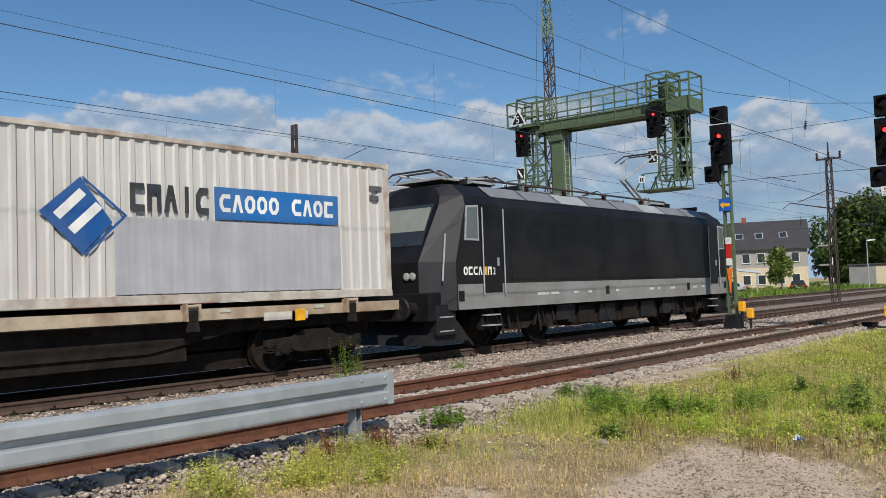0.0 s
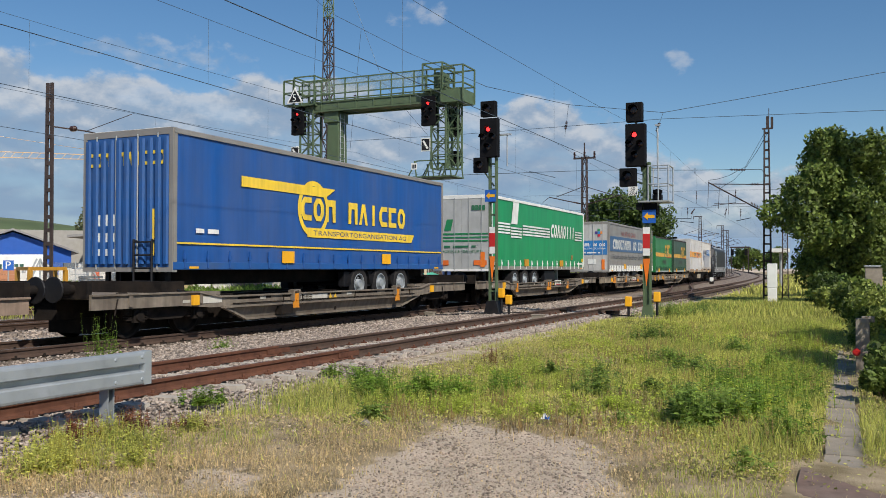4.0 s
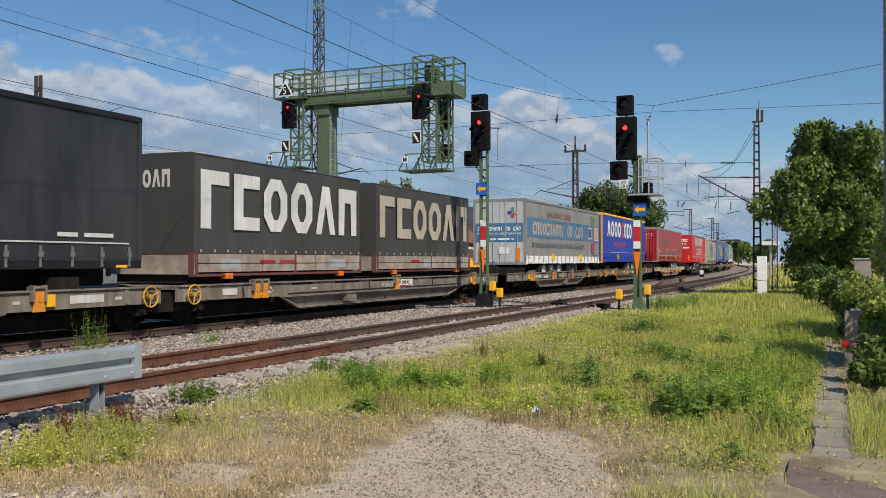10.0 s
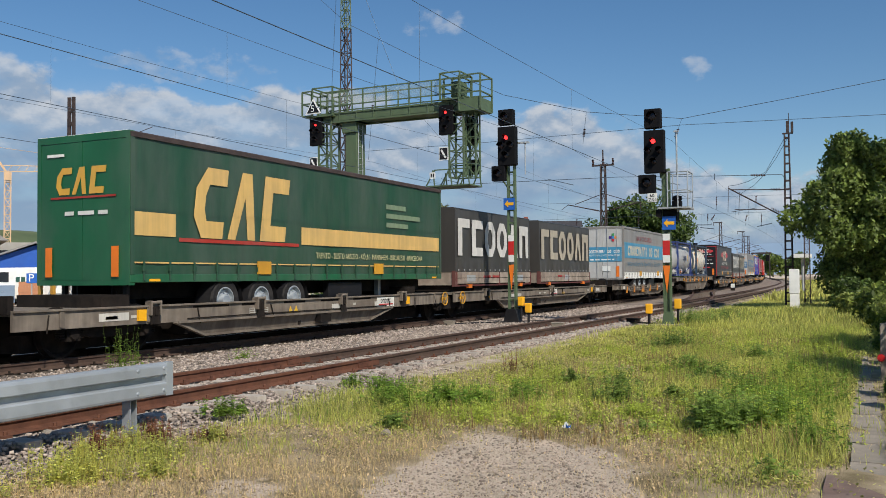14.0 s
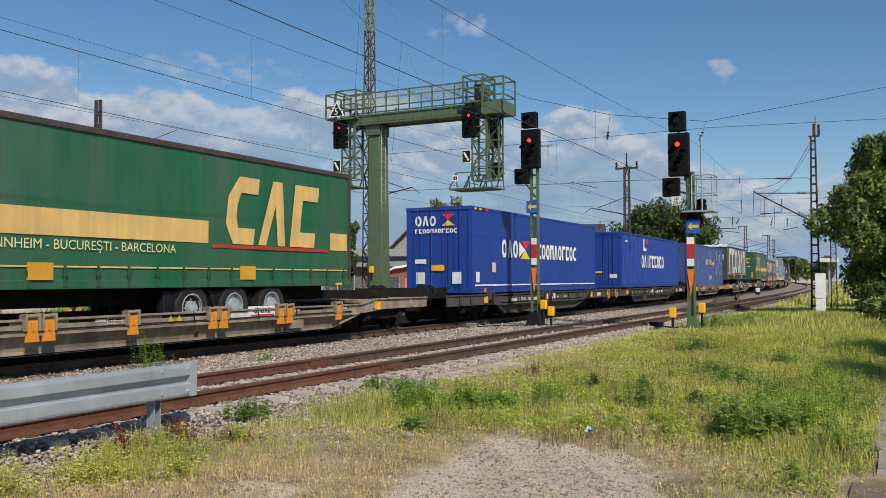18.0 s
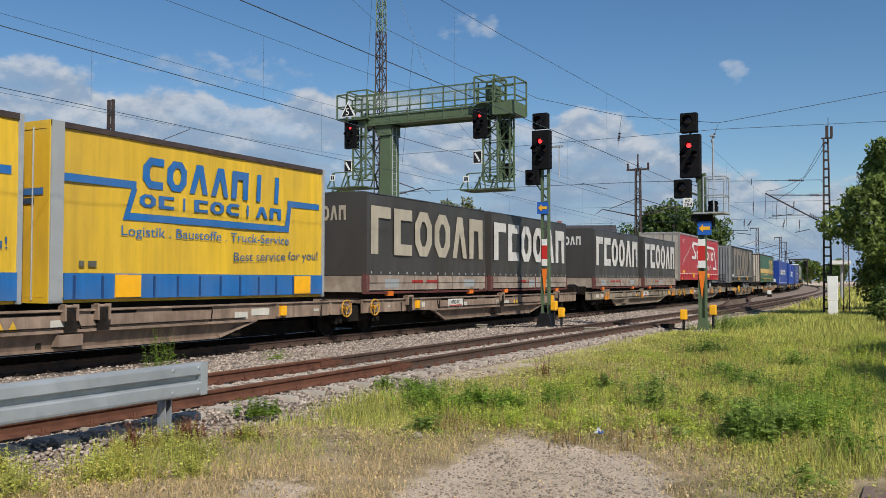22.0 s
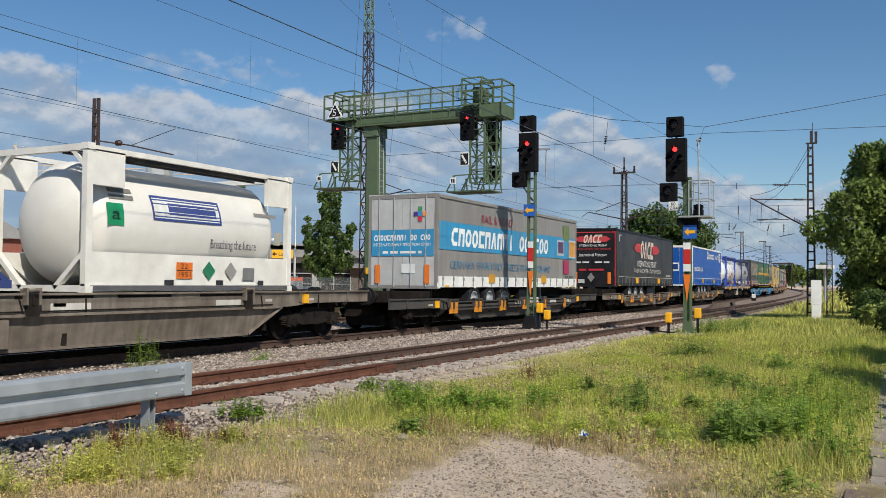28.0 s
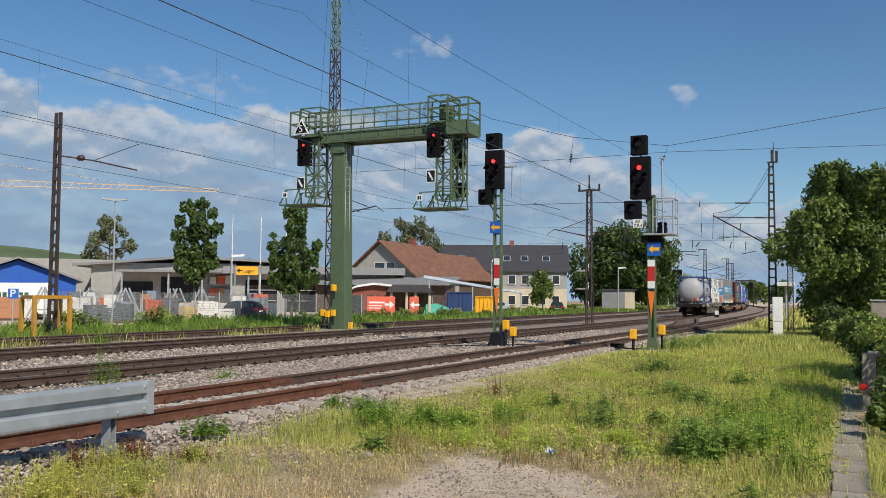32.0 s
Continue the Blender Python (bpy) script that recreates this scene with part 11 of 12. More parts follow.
def charcoal_trailer(s0, z0, z1, seed, ink_, rear_m):
    t = curtain_trailer("curtain_trailer", "slate grey curtain-sided trailer with huge pale lettering shapes", s0, s0 + 13.8, z0, z1, CHAR, BLACK, CHAR, rear_m, [
        ("word", ink_, "beooah", 1.25, z0 + 0.58, 12.6, z1 - 0.18), ("rect", (190, 188, 180), 0.1, z0 + 0.46, 13.6, z0 + 0.49), ("word", (220, 218, 210), "xxxx-xxxxxx", 0.3, z0 + 0.52, 1.5, z0 + 0.62)], [] if "ribbed" in rear_m.name else [("word", ink_, "beooah", 0.2, z1 - 1.2, 2.3, z1 - 0.75)], strap=BLACK, seed=seed, rear_kind="plain", wheels=0.6)
    if rear_m is not CHAR:
        return
    # headboard with its lifting frame, hose box and a loose pale roof sheet
    y = -6.9
    for x0, x1 in ((-0.68, -0.46), (0.06, 0.26)):
        Mesh().box(x0, x1, y - 0.22, y - 0.03, z0 - 0.08, z0 + 1.16).box(x0 + 0.05, x1 - 0.05, y - 0.26, y - 0.22, z0 + 0.1, z0 + 1.0).ob("frame_post", BLACK, t, bevel=0.015)
    Mesh().box(-0.46, 0.06, y - 0.2, y - 0.03, z0 + 0.88, z0 + 1.08).ob("frame_head", BLACK, t, bevel=0.015)
    Mesh().box(-0.46, 0.06, y - 0.06, y - 0.03, z0 - 0.05, z0 + 0.88).ob("frame_recess", HOOD, t)
    Mesh().prism([(0.46, z0 + 0.6), (0.9, z0 + 0.55), (0.84, z0 + 0.98), (0.5, z0 + 0.88)], "y", y - 0.2, y - 0.03).ob("hose_box", HOOD, t)
    for z in (0.32, 0.62, 0.8):
        Mesh().box(0.28, 0.36, y - 0.12, y - 0.04, z0 + z, z0 + z + 0.1).ob("coupling_head", WHITE, t)
    for z in (0.26, 0.42):
        Mesh().box(-1.02, -0.86, y - 0.045, y - 0.03, z0 + z, z0 + z + 0.13).ob("marker_light", WORNYELLOW, t)
    g = Mesh()
    for k in range(12):
        x, h, d = -1.3 + 0.2167 * k, 0.03 * math.sin(k * 2.3), 0.03 * math.sin(k * 1.7)
        g.prism([(y - 0.12 - d, z1 - 0.1 + h), (y + 0.1, z1 - 0.1), (y + 0.3, z1 + 0.05), (y, z1 + 0.1 + h), (y - 0.12, z1 + 0.05 + h)], "x", x, x + 0.223)
    g.ob("roof_sheet_end", WHITE, t, label="crumpled pale end of the roof sheet")


charcoal_trailer(-325.9, 1.38, 4.32, 20, (206, 202, 192), CHAR)
U_BLUE = mat("worn_blue_container", srgb(58, 80, 132), 0.6, 0, 0.12, 3, (0.07, 0.06, 0.06), 0.55, 1.0, 0.03, 20)
graf = random.Random(5)
tags = []
for k in range(26):
    u, v = graf.uniform(9.6, 13.2) if k < 20 else graf.uniform(1.5, 9.0), graf.uniform(1.6, 3.0)
    du, dv = graf.uniform(-0.35, 0.35), graf.uniform(0.25, 0.8)
    tags.append(("poly", (206, 208, 210), [(u, v), (u + 0.05, v), (u + du + 0.05, v + dv), (u + du, v + dv)]))
container("container", "worn blue ribbed container with lettering shapes and graffiti strokes", -342.2, -328.5, 0.93, 3.96, U_BLUE, U_BLUE, [("word", WHITEINK, "oaii", 5.4, 2.5, 7.2, 2.95, 0.05), ("word", (240, 180, 60), "oo", 7.2, 2.5, 8.1, 2.95, 0.05), ("word", WHITEINK, "coh", 8.2, 2.5, 9.1, 2.75)] + [("poly", (170, 168, 150), [(6.8 + 0.5 * k, 1.55), (7.0 + 0.5 * k, 1.35), (7.2 + 0.5 * k, 1.55), (7.0 + 0.5 * k, 1.75)]) for k in range(3)] + tags)
P_BLUE = mat("deep_blue_container", srgb(24, 62, 144), 0.5, 0, 0.06, 3, (0.04, 0.05, 0.09), 0.3, 0.9)
container("container", "deep blue ribbed container with white lettering shapes", -361.0, -347.2, 1.0, 3.92, P_BLUE, P_BLUE, [("word", WHITEINK, "oaibeeoeo", 4.1, 2.08, 9.7, 2.8), ("rect", WHITEINK, 4.6, 3.02, 4.85, 3.7), ("rect", WHITEINK, 4.85, 3.02, 5.3, 3.2), ("rect", (200, 40, 50), 5.2, 3.4, 5.6, 3.7), ("word", (220, 220, 220), "xxxx", 0.6, 3.4, 1.2, 3.5)], [("rect", (240, 180, 40), 0.3, 3.6, 0.5, 3.8), ("rect", (240, 180, 40), 0.1, 1.75, 1.5, 1.85), ("rect", (226, 226, 222), 0.3, 1.5, 0.7, 1.7), ("rect", (226, 226, 222), 1.9, 1.5, 2.3, 1.7)])
container("container", "deep blue smooth container with white lettering shapes and kite emblem", -379.3, -365.6, 0.98, 3.96, P_BLUE, P_BLUE, [("word", WHITEINK, "oao", 2.5, 2.25, 4.1, 2.9), ("poly", (214, 40, 44), [(4.4, 2.92), (5.3, 2.92), (4.85, 2.57)]), ("poly", (240, 200, 50), [(4.3, 2.22), (5.3, 2.22), (4.8, 2.57)]), ("poly", WHITEINK, [(4.15, 2.27), (4.8, 2.57), (4.2, 2.87)]), ("word", WHITEINK, "beoohaobeoc", 5.6, 2.25, 10.9, 2.85), ("rect", (226, 228, 232), 0.2, 1.22, 13.5, 1.27), ("rect", (30, 30, 30), 0.05, 3.83, 1.2, 3.92), ("rect", (240, 190, 40), 0.15, 3.84, 0.35, 3.91), ("rect", (240, 190, 40), 0.55, 3.84, 0.75, 3.91), ("rect", (206, 60, 60), 1.1, 3.84, 1.3, 3.95), ("rect", (214, 190, 180), 1.6, 1.7, 1.95, 2.05), ("rect", (226, 226, 222), 0.25, 1.35, 0.55, 1.7), ("rect", (226, 120, 40), 0.9, 1.0, 1.1, 1.15)],
          [("word", WHITEINK, "oao", 0.35, 3.3, 1.2, 3.65), ("poly", (240, 200, 50), [(1.4, 3.3), (1.9, 3.3), (1.65, 3.5)]), ("poly", (214, 40, 44), [(1.4, 3.7), (1.9, 3.7), (1.65, 3.5)]), ("word", WHITEINK, "beoohaobeoc", 0.35, 3.05, 2.0, 3.2), ("rect", (240, 180, 40), 1.0, 1.75, 1.5, 1.95), ("rect", (226, 226, 222), 0.4, 1.3, 0.75, 1.7), ("rect", (226, 226, 222), 1.8, 1.3, 2.15, 1.7), ("rect", (226, 226, 222), 0.35, 2.0, 0.8, 2.15)], 1.7, 0.012, 0.95)
green_trailer(-400.6, 1.3, 4.24, True, 22, mat("cream_ribbed_rear", (0.52, 0.46, 0.36), 0.7, 0, 0.12, 3, (0.25, 0.17, 0.11), 0.5, 1.2))
charcoal_trailer(-420.45, 1.34, 4.36, 23, (138, 126, 112), mat("dark_ribbed_rear", (0.19, 0.2, 0.2), 0.6, 0, 0.12, 3, (0.2, 0.18, 0.15), 0.4, 1.2))
REDS = tarp("carmine_tarpaulin", (182, 30, 42), 0.22)
curtain_trailer("curtain_trailer", "carmine red curtain-sided trailer with white road emblem", -440.4, -426.7, 1.5, 4.5, REDS, ALU, REDS, mat("beige_rear_panel", (0.42, 0.38, 0.32), 0.6, 0, 0.1, 3, (0.22, 0.18, 0.14), 0.45, 1), [
    ("word", WHITEINK, "ceoaoio", 5.3, 2.9, 11.6, 3.5, 0.1), ("poly", WHITEINK, [(4.4, 3.86), (11.7, 3.72), (12.55, 2.4), (12.8, 2.4), (11.95, 3.88), (4.2, 4.04)]), ("poly", WHITEINK, [(4.1, 4.04), (3.85, 3.75), (4.8, 3.2), (4.7, 3.06), (3.8, 3.1), (3.8, 2.9), (4.95, 2.88), (5.25, 3.15), (4.35, 3.68), (4.45, 3.86)]), ("rect", WHITEINK, 11.4, 2.24, 12.85, 2.42), ("text", WHITEINK, "Industriale S.p.A.", 5.38, 2.25, 0.36, 5.45), ("text", (236, 226, 214), "...partner in transport", 0.69, 2.45, 0.2, 2.95, 23), ("text", WHITEINK, "C407", 0.86, 3.88, 0.23, 0.55), ("rect", (238, 190, 40), 0.9, 1.95, 1.5, 2.1), ("rect", (230, 220, 214), 0.1, 1.88, 13.5, 1.92)], [("word", (190, 40, 44), "xxx", 0.3, 3.6, 0.8, 3.8), ("rect", (40, 40, 42), 1.3, 1.8, 2.0, 2.4)], strap=REDS, seed=24, wheels=0.6)
for s0, br, sd in ((-449.1, True, 25), (-457.65, True, 26), (-468.95, True, 27), (-476.9, False, 28)):
    drop_side_swap("charcoal tarpaulin swap body with " + ("bright white" if br else "cream") + " lettering shapes", s0, s0 + 7.52, 1.07, 3.83, br, sd)
YTARP = tarp("sun_yellow_tarpaulin", (224, 182, 46), 0.4, (0.24, 0.15, 0.06))
YBLUE = (36, 104, 168)


def yellow_swap(s0, seed):
    L = 7.95
    z0, z1 = 1.04, 4.18
    t = on_train("swap_container", "yellow tarpaulin swap body with blue lettering shapes", "swap body", s0, s0 + L, "yellow swap bodies")
    waved(L - 0.1, z0 + 0.1, z1 - 0.1, 0.015, seed).ob("curtain", YTARP, t, smooth=True)
    Mesh().box(-SIDE, SIDE - 0.06, -L / 2 + 0.05, L / 2, z0, z1 - 0.03).ob("cargo_body", YTARP, t)
    Mesh().box(-1.05, 1.05, -L / 2 + 0.1, L / 2 - 0.1, z0 - 0.12, z0).ob("floor_frame", UNDER, t)
    Mesh().box(SIDE - 0.1, SIDE + 0.02, -L / 2, L / 2, z1 - 0.1, z1).ob("roof_rail", MASTBROWN, t)
    Mesh().box(SIDE - 0.01, SIDE + 0.022, -L / 2 + 0.3, L / 2 - 0.05, z0 + 0.06, z0 + 0.52).ob("lower_band", ink(YBLUE), t)
    for y, w in ((-L / 2 + 0.13, 0.13), (L / 2 - 0.03, 0.04)):
        Mesh().box(SIDE - 0.1, SIDE + 0.03, y - w, y + w, z0, z1).ob("corner_post", GREY_STEEL, t)
    rear_doors(t, L, z0, z1, YTARP, YTARP)
    for y in (-L / 2 + 1.7, L / 2 - 0.9):
        Mesh().box(SIDE + 0.024, SIDE + 0.06, y - 0.3, y + 0.3, z0 + 0.08, z0 + 0.5).ob("lift_pad", YELLOW, t)
    me = shared("blue_strap", lambda: Mesh().box(0, 0.012, -0.025, 0.025, 0, 0.4), ink((20, 60, 110)))
    for i in range(12):
        share("strap", me, t, Matrix.Translation((SIDE + 0.024, -L / 2 + 0.5 + i * 0.62, z0 + 0.08)))
    decals(t, L, [("rect", YBLUE, 0.27, 3.16, 1.9, 3.3), ("rect", YBLUE, 6.5, 3.16, 7.75, 3.3), ("word", YBLUE, "coaahii", 2.0, 3.2, 6.4, 3.8, 0.05), ("poly", YBLUE, [(1.78, 3.16), (1.92, 3.16), (1.75, 2.7), (6.4, 2.7), (6.5, 3.16), (6.64, 3.16), (6.55, 2.56), (1.58, 2.56)]), ("word", YBLUE, "oeieociah", 1.95, 2.83, 6.3, 3.08), ("text", YBLUE, "Logistik . Baustoffe . Truck-Service", 1.55, 2.27, 0.19, 5.0), ("text", (50, 90, 130), "Best service for you!", 4.65, 1.84, 0.2, 3.05, 2), ("word", (90, 90, 80), "xx-xxx", 0.6, 1.68, 1.0, 1.78)], [("rect", YBLUE, 0.1, 2.9, 2.4, 3.02), ("word", (40, 60, 90), "xxxx", 1.6, 2.75, 2.2, 2.85)])


yellow_swap(-486.85, 29)
yellow_swap(-495.35, 30)
drop_side_swap("charcoal tarpaulin swap body on a blue wagon", -505.1, -497.6, 1.4, 4.16, False, 31)
green_swap("forest green curtain swap body with yellow lettering shapes", -513.2, -505.75, 1.4, 4.18, S_GREEN, 32)
green_swap("forest green curtain swap body with yellow lettering shapes", -521.65, -514.2, 1.4, 4.16, S_GREEN, 33)
drop_side_swap("charcoal tarpaulin swap body on a blue wagon", -529.75, -522.3, 1.36, 4.16, False, 34)
tank("pale grey tank container with domed end in a blue frame", -538.6, -532.5, 1.28, 3.9, T_GREY, F_BLUE, 1.4, emblem(0.35), 3)
tank("white tank container with domed end in a bright blue frame", -549.85, -543.8, 1.26, 3.94, T_WHITE, mat("bright_blue_frame", srgb(34, 70, 170), 0.5, 0, 0.1, 3, (0.1, 0.08, 0.07), 0.3, 1.5), 1.4, [(-2.05, 0.1, 0.5, 1.6, (30, 50, 130)), (-2.05, 0.1, 0.22, 1.2, (226, 228, 232)), (0.85, -0.3, 0.42, 0.42, ORG), (0.85, -0.2, 0.26, 0.1, (40, 36, 34)), (0.85, -0.4, 0.32, 0.1, (40, 36, 34)), (1.4, -0.25, 0.26, 0.22, (232, 180, 50)), (1.75, -0.25, 0.26, 0.22, (232, 180, 50)), (1.3, -0.56, 0.24, 0.2, (232, 180, 50)), (1.6, -0.52, 0.12, 0.12, (232, 180, 50)), (1.35, 0.72, 0.7, 0.07, (70, 70, 74)), (1.35, 0.58, 0.66, 0.07, (70, 70, 74)), (1.2, 0.42, 0.4, 0.04, (110, 110, 112)), (1.2, 0.34, 0.4, 0.04, (110, 110, 112)), (2.05, 0.8, 0.14, 0.12, (232, 180, 50)), (-0.1, -0.55, 0.26, 0.22, (214, 110, 100)), (-0.1, -0.57, 0.14, 0.12, (226, 220, 214)), (0.4, -0.45, 0.22, 0.2, (120, 118, 116))], 3)
KBLUE = tarp("cobalt_blue_tarpaulin", (16, 86, 170), 0.1)
curtain_trailer("curtain_trailer", "cobalt blue curtain-sided trailer with white lettering shapes", -566.7, -553.05, 1.36, 4.24, KBLUE, WHITE, KBLUE, KBLUE, [
    ("disc", WHITEINK, 12.45, 3.66, 0.42), ("poly", (16, 86, 170), [(12.25, 3.62), (12.6, 3.76), (12.6, 3.86), (12.25, 3.72)]), ("poly", (16, 86, 170), [(12.3, 3.44), (12.65, 3.58), (12.65, 3.68), (12.3, 3.54)]), ("word", WHITEINK, "ooooe", 7.2, 3.44, 9.6, 3.82, 0.12), ("poly", WHITEINK, [(6.2, 3.44), (7.0, 3.44), (7.0, 3.56), (6.2, 3.56)]), ("ring", WHITEINK, 6.6, 3.7, 0.36, 0.12), ("text", WHITEINK, "FLEET", 10.3, 3.45, 0.37, 1.46), ("word", WHITEINK, "ooooe-beeicoo", 0.6, 2.4, 4.2, 2.7), ("rect", (210, 220, 230), 0.1, 1.86, 13.5, 1.9), ("poly", WHITEINK, [(13.1, 3.9), (13.45, 3.9), (13.45, 3.5), (13.38, 3.5), (13.38, 3.83), (13.1, 3.83)]), ("word", (210, 220, 230), "xxxx-xxxxxx", 12.42, 2.32, 13.45, 2.42), ("rect", (238, 190, 40), 13.0, 2.1, 13.45, 2.24)], [("rect", WHITEINK, 1.0, 2.4, 1.6, 3.0), ("rect", (20, 60, 120), 1.1, 2.5, 1.5, 2.9)], strap=KBLUE, seed=35)
black_trailer(-587.35, 1.3, 4.3, 36, True)
grey_trailer(-607.6, -593.95, 1.27, 4.26, 3, 37, False)
tank("cream tank container in a cream frame with blue emblem", -621.35, -615.25, 1.2, 3.92, T_CREAM, mat("cream_frame", (0.78, 0.76, 0.68), 0.5, 0, 0.08, 3, (0.4, 0.32, 0.24), 0.3, 1.2), 0.2, [(-0.35, 0.35, 2.0, 0.5, (46, 66, 130)), (-0.35, 0.35, 1.9, 0.4, (226, 226, 216)), (-0.2, 0.35, 1.4, 0.24, (46, 66, 130)), (-2.3, 0.15, 0.4, 0.42, (24, 140, 90)), (2.6, -0.1, 0.25, 0.3, (170, 166, 150)), (-2.1, 0.62, 0.6, 0.09, (120, 118, 110)), (-2.1, 0.49, 0.6, 0.09, (120, 118, 110)), (2.2, 0.42, 0.8, 0.08, (130, 128, 120))], 0, True)
t = bpy.data.objects[MOVERS[-1][0].name]
decals(t, 6.1, [("rect", (226, 116, 36), 2.28, 1.47, 2.74, 1.8), ("rect", (40, 36, 34), 2.28, 1.625, 2.74, 1.645), ("text", (40, 36, 34), "22", 2.4, 1.67, 0.11, 0.2), ("text", (40, 36, 34), "1951", 2.34, 1.5, 0.11, 0.34), ("poly", (20, 120, 80), [(3.03, 1.64), (3.23, 1.44), (3.43, 1.64), (3.23, 1.84)]), ("poly", (150, 148, 140), [(3.72, 1.64), (3.92, 1.44), (4.12, 1.64), (3.92, 1.84)]), ("rect", (120, 120, 118), 4.33, 1.44, 4.72, 1.72), ("rect", (40, 40, 42), 1.94, 1.34, 2.2, 1.44), ("rect", (40, 40, 42), 3.45, 1.34, 3.68, 1.44), ("rect", (40, 40, 42), 4.85, 1.34, 5.05, 1.44), ("rect", (90, 90, 92), 0.1, 1.24, 6.0, 1.33)])
words(t, "lettering", "Breathing the future", pose(1.215, 0.3, 2.12, 90, 0, 90), 0.2, ink((70, 70, 84)), 1.5)
words(t, "lettering", "a", pose(1.222, -2.4, 2.58, 90, 0, 90), 0.22, ink((24, 40, 34)), 0.2)
tank("pale grey tank container with domed end at the train's tail", -629.65, -623.65, 1.26, 3.96, T_GREY, F_BLUE, 1.35, emblem(0.35), 3)


# ---- locomotive ----
def locomotive():
    t = on_train("locomotive", "black electric locomotive with grey lower band and raised pantograph", "locomotive", 14.95, 33.85)
    H = 9.45
    body = mat("gloss_black_loco", (0.008, 0.008, 0.0095), 0.45, 0, 0.2, 2, (0.034, 0.031, 0.029), 0.5, 0.5, 0.05, 8, spec=0.2)
    band = mat("loco_grey_band", (0.24, 0.24, 0.23), 0.6, 0, 0.1, 3, (0.12, 0.1, 0.08), 0.5, 1)
    roofm = mat("loco_roof_grey", (0.2, 0.215, 0.23), 0.55, 0.1, 0.1, 3, (0.16, 0.14, 0.12), 0.5, 1)
    ring = [(1.48, 0.98), (1.49, 1.57), (1.49, 2.1), (1.49, 3.45), (1.38, 3.68), (0.98, 3.98), (0.6, 4.03)]
    hull = ring + [(-x, z) for x, z in ring[::-1]]

    def nose(x, z, s):
        return s * (H - 0.55 - max(0.0, z - 2.1) * 0.6)

    def shoulder(z, s):
        return s * (H - 1.3 - max(0.0, z - 2.1) * 0.3)
    n = len(hull)
    v = [(x, shoulder(z, s), z) for s in (-1, 1) for x, z in hull]
    f = [(i, (i + 1) % n, (i + 1) % n + n, i + n) for i in range(n)]
    Mesh().add(v, f).ob("body_shell", body, t)
    cheek = mat("loco_grey_cheek", (0.013, 0.013, 0.016), 0.55, 0, 0.15, 2, (0.045, 0.042, 0.04), 0.4, 0.9, 0.03, 8)
    for s in (-1, 1):
        front = [(x * 0.66, nose(x, z, s), z - 0.05 * (z > 3.9)) for x, z in ring]
        side = [(x, shoulder(z, s), z) for x, z in ring]
        for q in (-1, 1):
            g = Mesh()
            for i in range(len(ring) - 1):
                p = [(q * a, b, c) for a, b, c in (side[i], front[i], front[i + 1], side[i + 1])]
                g.add(p, [(0, 1, 2, 3) if q * s > 0 else (3, 2, 1, 0)])
            g.ob("cab_cheek", cheek, t)
        g = Mesh()
        for i in range(len(ring) - 1):
            a, b = front[i], front[i + 1]
            p = [a, (-a[0], a[1], a[2]), (-b[0], b[1], b[2]), b]
            g.add(p, [(0, 1, 2, 3) if s > 0 else (3, 2, 1, 0)])
        a, b = front[-1], side[-1]
        p = [a, (-a[0], a[1], a[2]), (-b[0], b[1], b[2]), b]
        g.add(p, [(0, 1, 2, 3) if s > 0 else (3, 2, 1, 0)])
        g.ob("cab_front", body, t)
        for q in (-1, 1):
            c = Mesh().box(min(q * 0.95, q * 1.36), max(q * 0.95, q * 1.36), min(s * 8.05, s * 8.75), max(s * 8.05, s * 8.75), 0.42, 1.12).ob("corner_step", BLACK, t, bevel=0.02)
            for z in (0.5, 0.82):
                Mesh().box(min(q * 1.36, q * 1.375), max(q * 1.36, q * 1.375), min(s * 8.15, s * 8.65), max(s * 8.15, s * 8.65), z, z + 0.03).ob("step_edge", GREY_STEEL, c)
    for s in (-1, 1):
        x0, x1 = sorted((s * 1.485, s * 1.503))
        Mesh().box(x0, x1, -8.1, 8.1, 0.98, 1.57).ob("lower_band", band, t)
        Mesh().box(x0, x1, -5.9, 5.9, 1.66, 3.42).ob("side_panel", body, t, bevel=0.008)
    # sloping roof panels
    for s in (-1, 1):
        for i in range(8):
            y = -6.6 + i * 1.65
            g = Mesh()
            a, b = (s * 1.385, 3.7), (s * 1.0, 4.0)
            g.add([(a[0], y + 0.03, a[1]), (a[0], y + 1.6, a[1]), (b[0], y + 1.6, b[1]), (b[0], y + 0.03, b[1])], [(0, 1, 2, 3)])
            g.ob("roof_panel", roofm if i not in (2, 5) else GREY_STEEL, t)
    # cab details at both ends and on the near side
    for s in (-1, 1):
        ya, yb = s * 7.3, s * 7.75
        w = Mesh().prism([(ya - s * 0.05, 2.6), (yb + s * 0.06, 2.6), (yb - s * 0.02, 3.42), (ya - s * 0.05, 3.45)], "x", 1.488, 1.508).ob("cab_window", GREY_STEEL, t)
        Mesh().prism([(ya, 2.65), (yb, 2.65), (yb - s * 0.07, 3.37), (ya, 3.4)], "x", 1.5, 1.514).ob("pane", mat("cab_side_glass", (0.11, 0.13, 0.13), 0.1, 0, 0.1, 2), w)
        Mesh().tube((1.36, s * 8.5, 1.65), (1.32, s * 8.3, 2.75), 0.022, 8).ob("grab_rail", STEEL, t)
        for x in (-0.35, 0.35):
            Mesh().tube((x, nose(x, 2.55, s) + s * 0.05, 2.5), (x * 2.2, nose(x * 2.2, 2.9, s) + s * 0.05, 2.75), 0.015, 6).ob("wiper", BLACK, t)
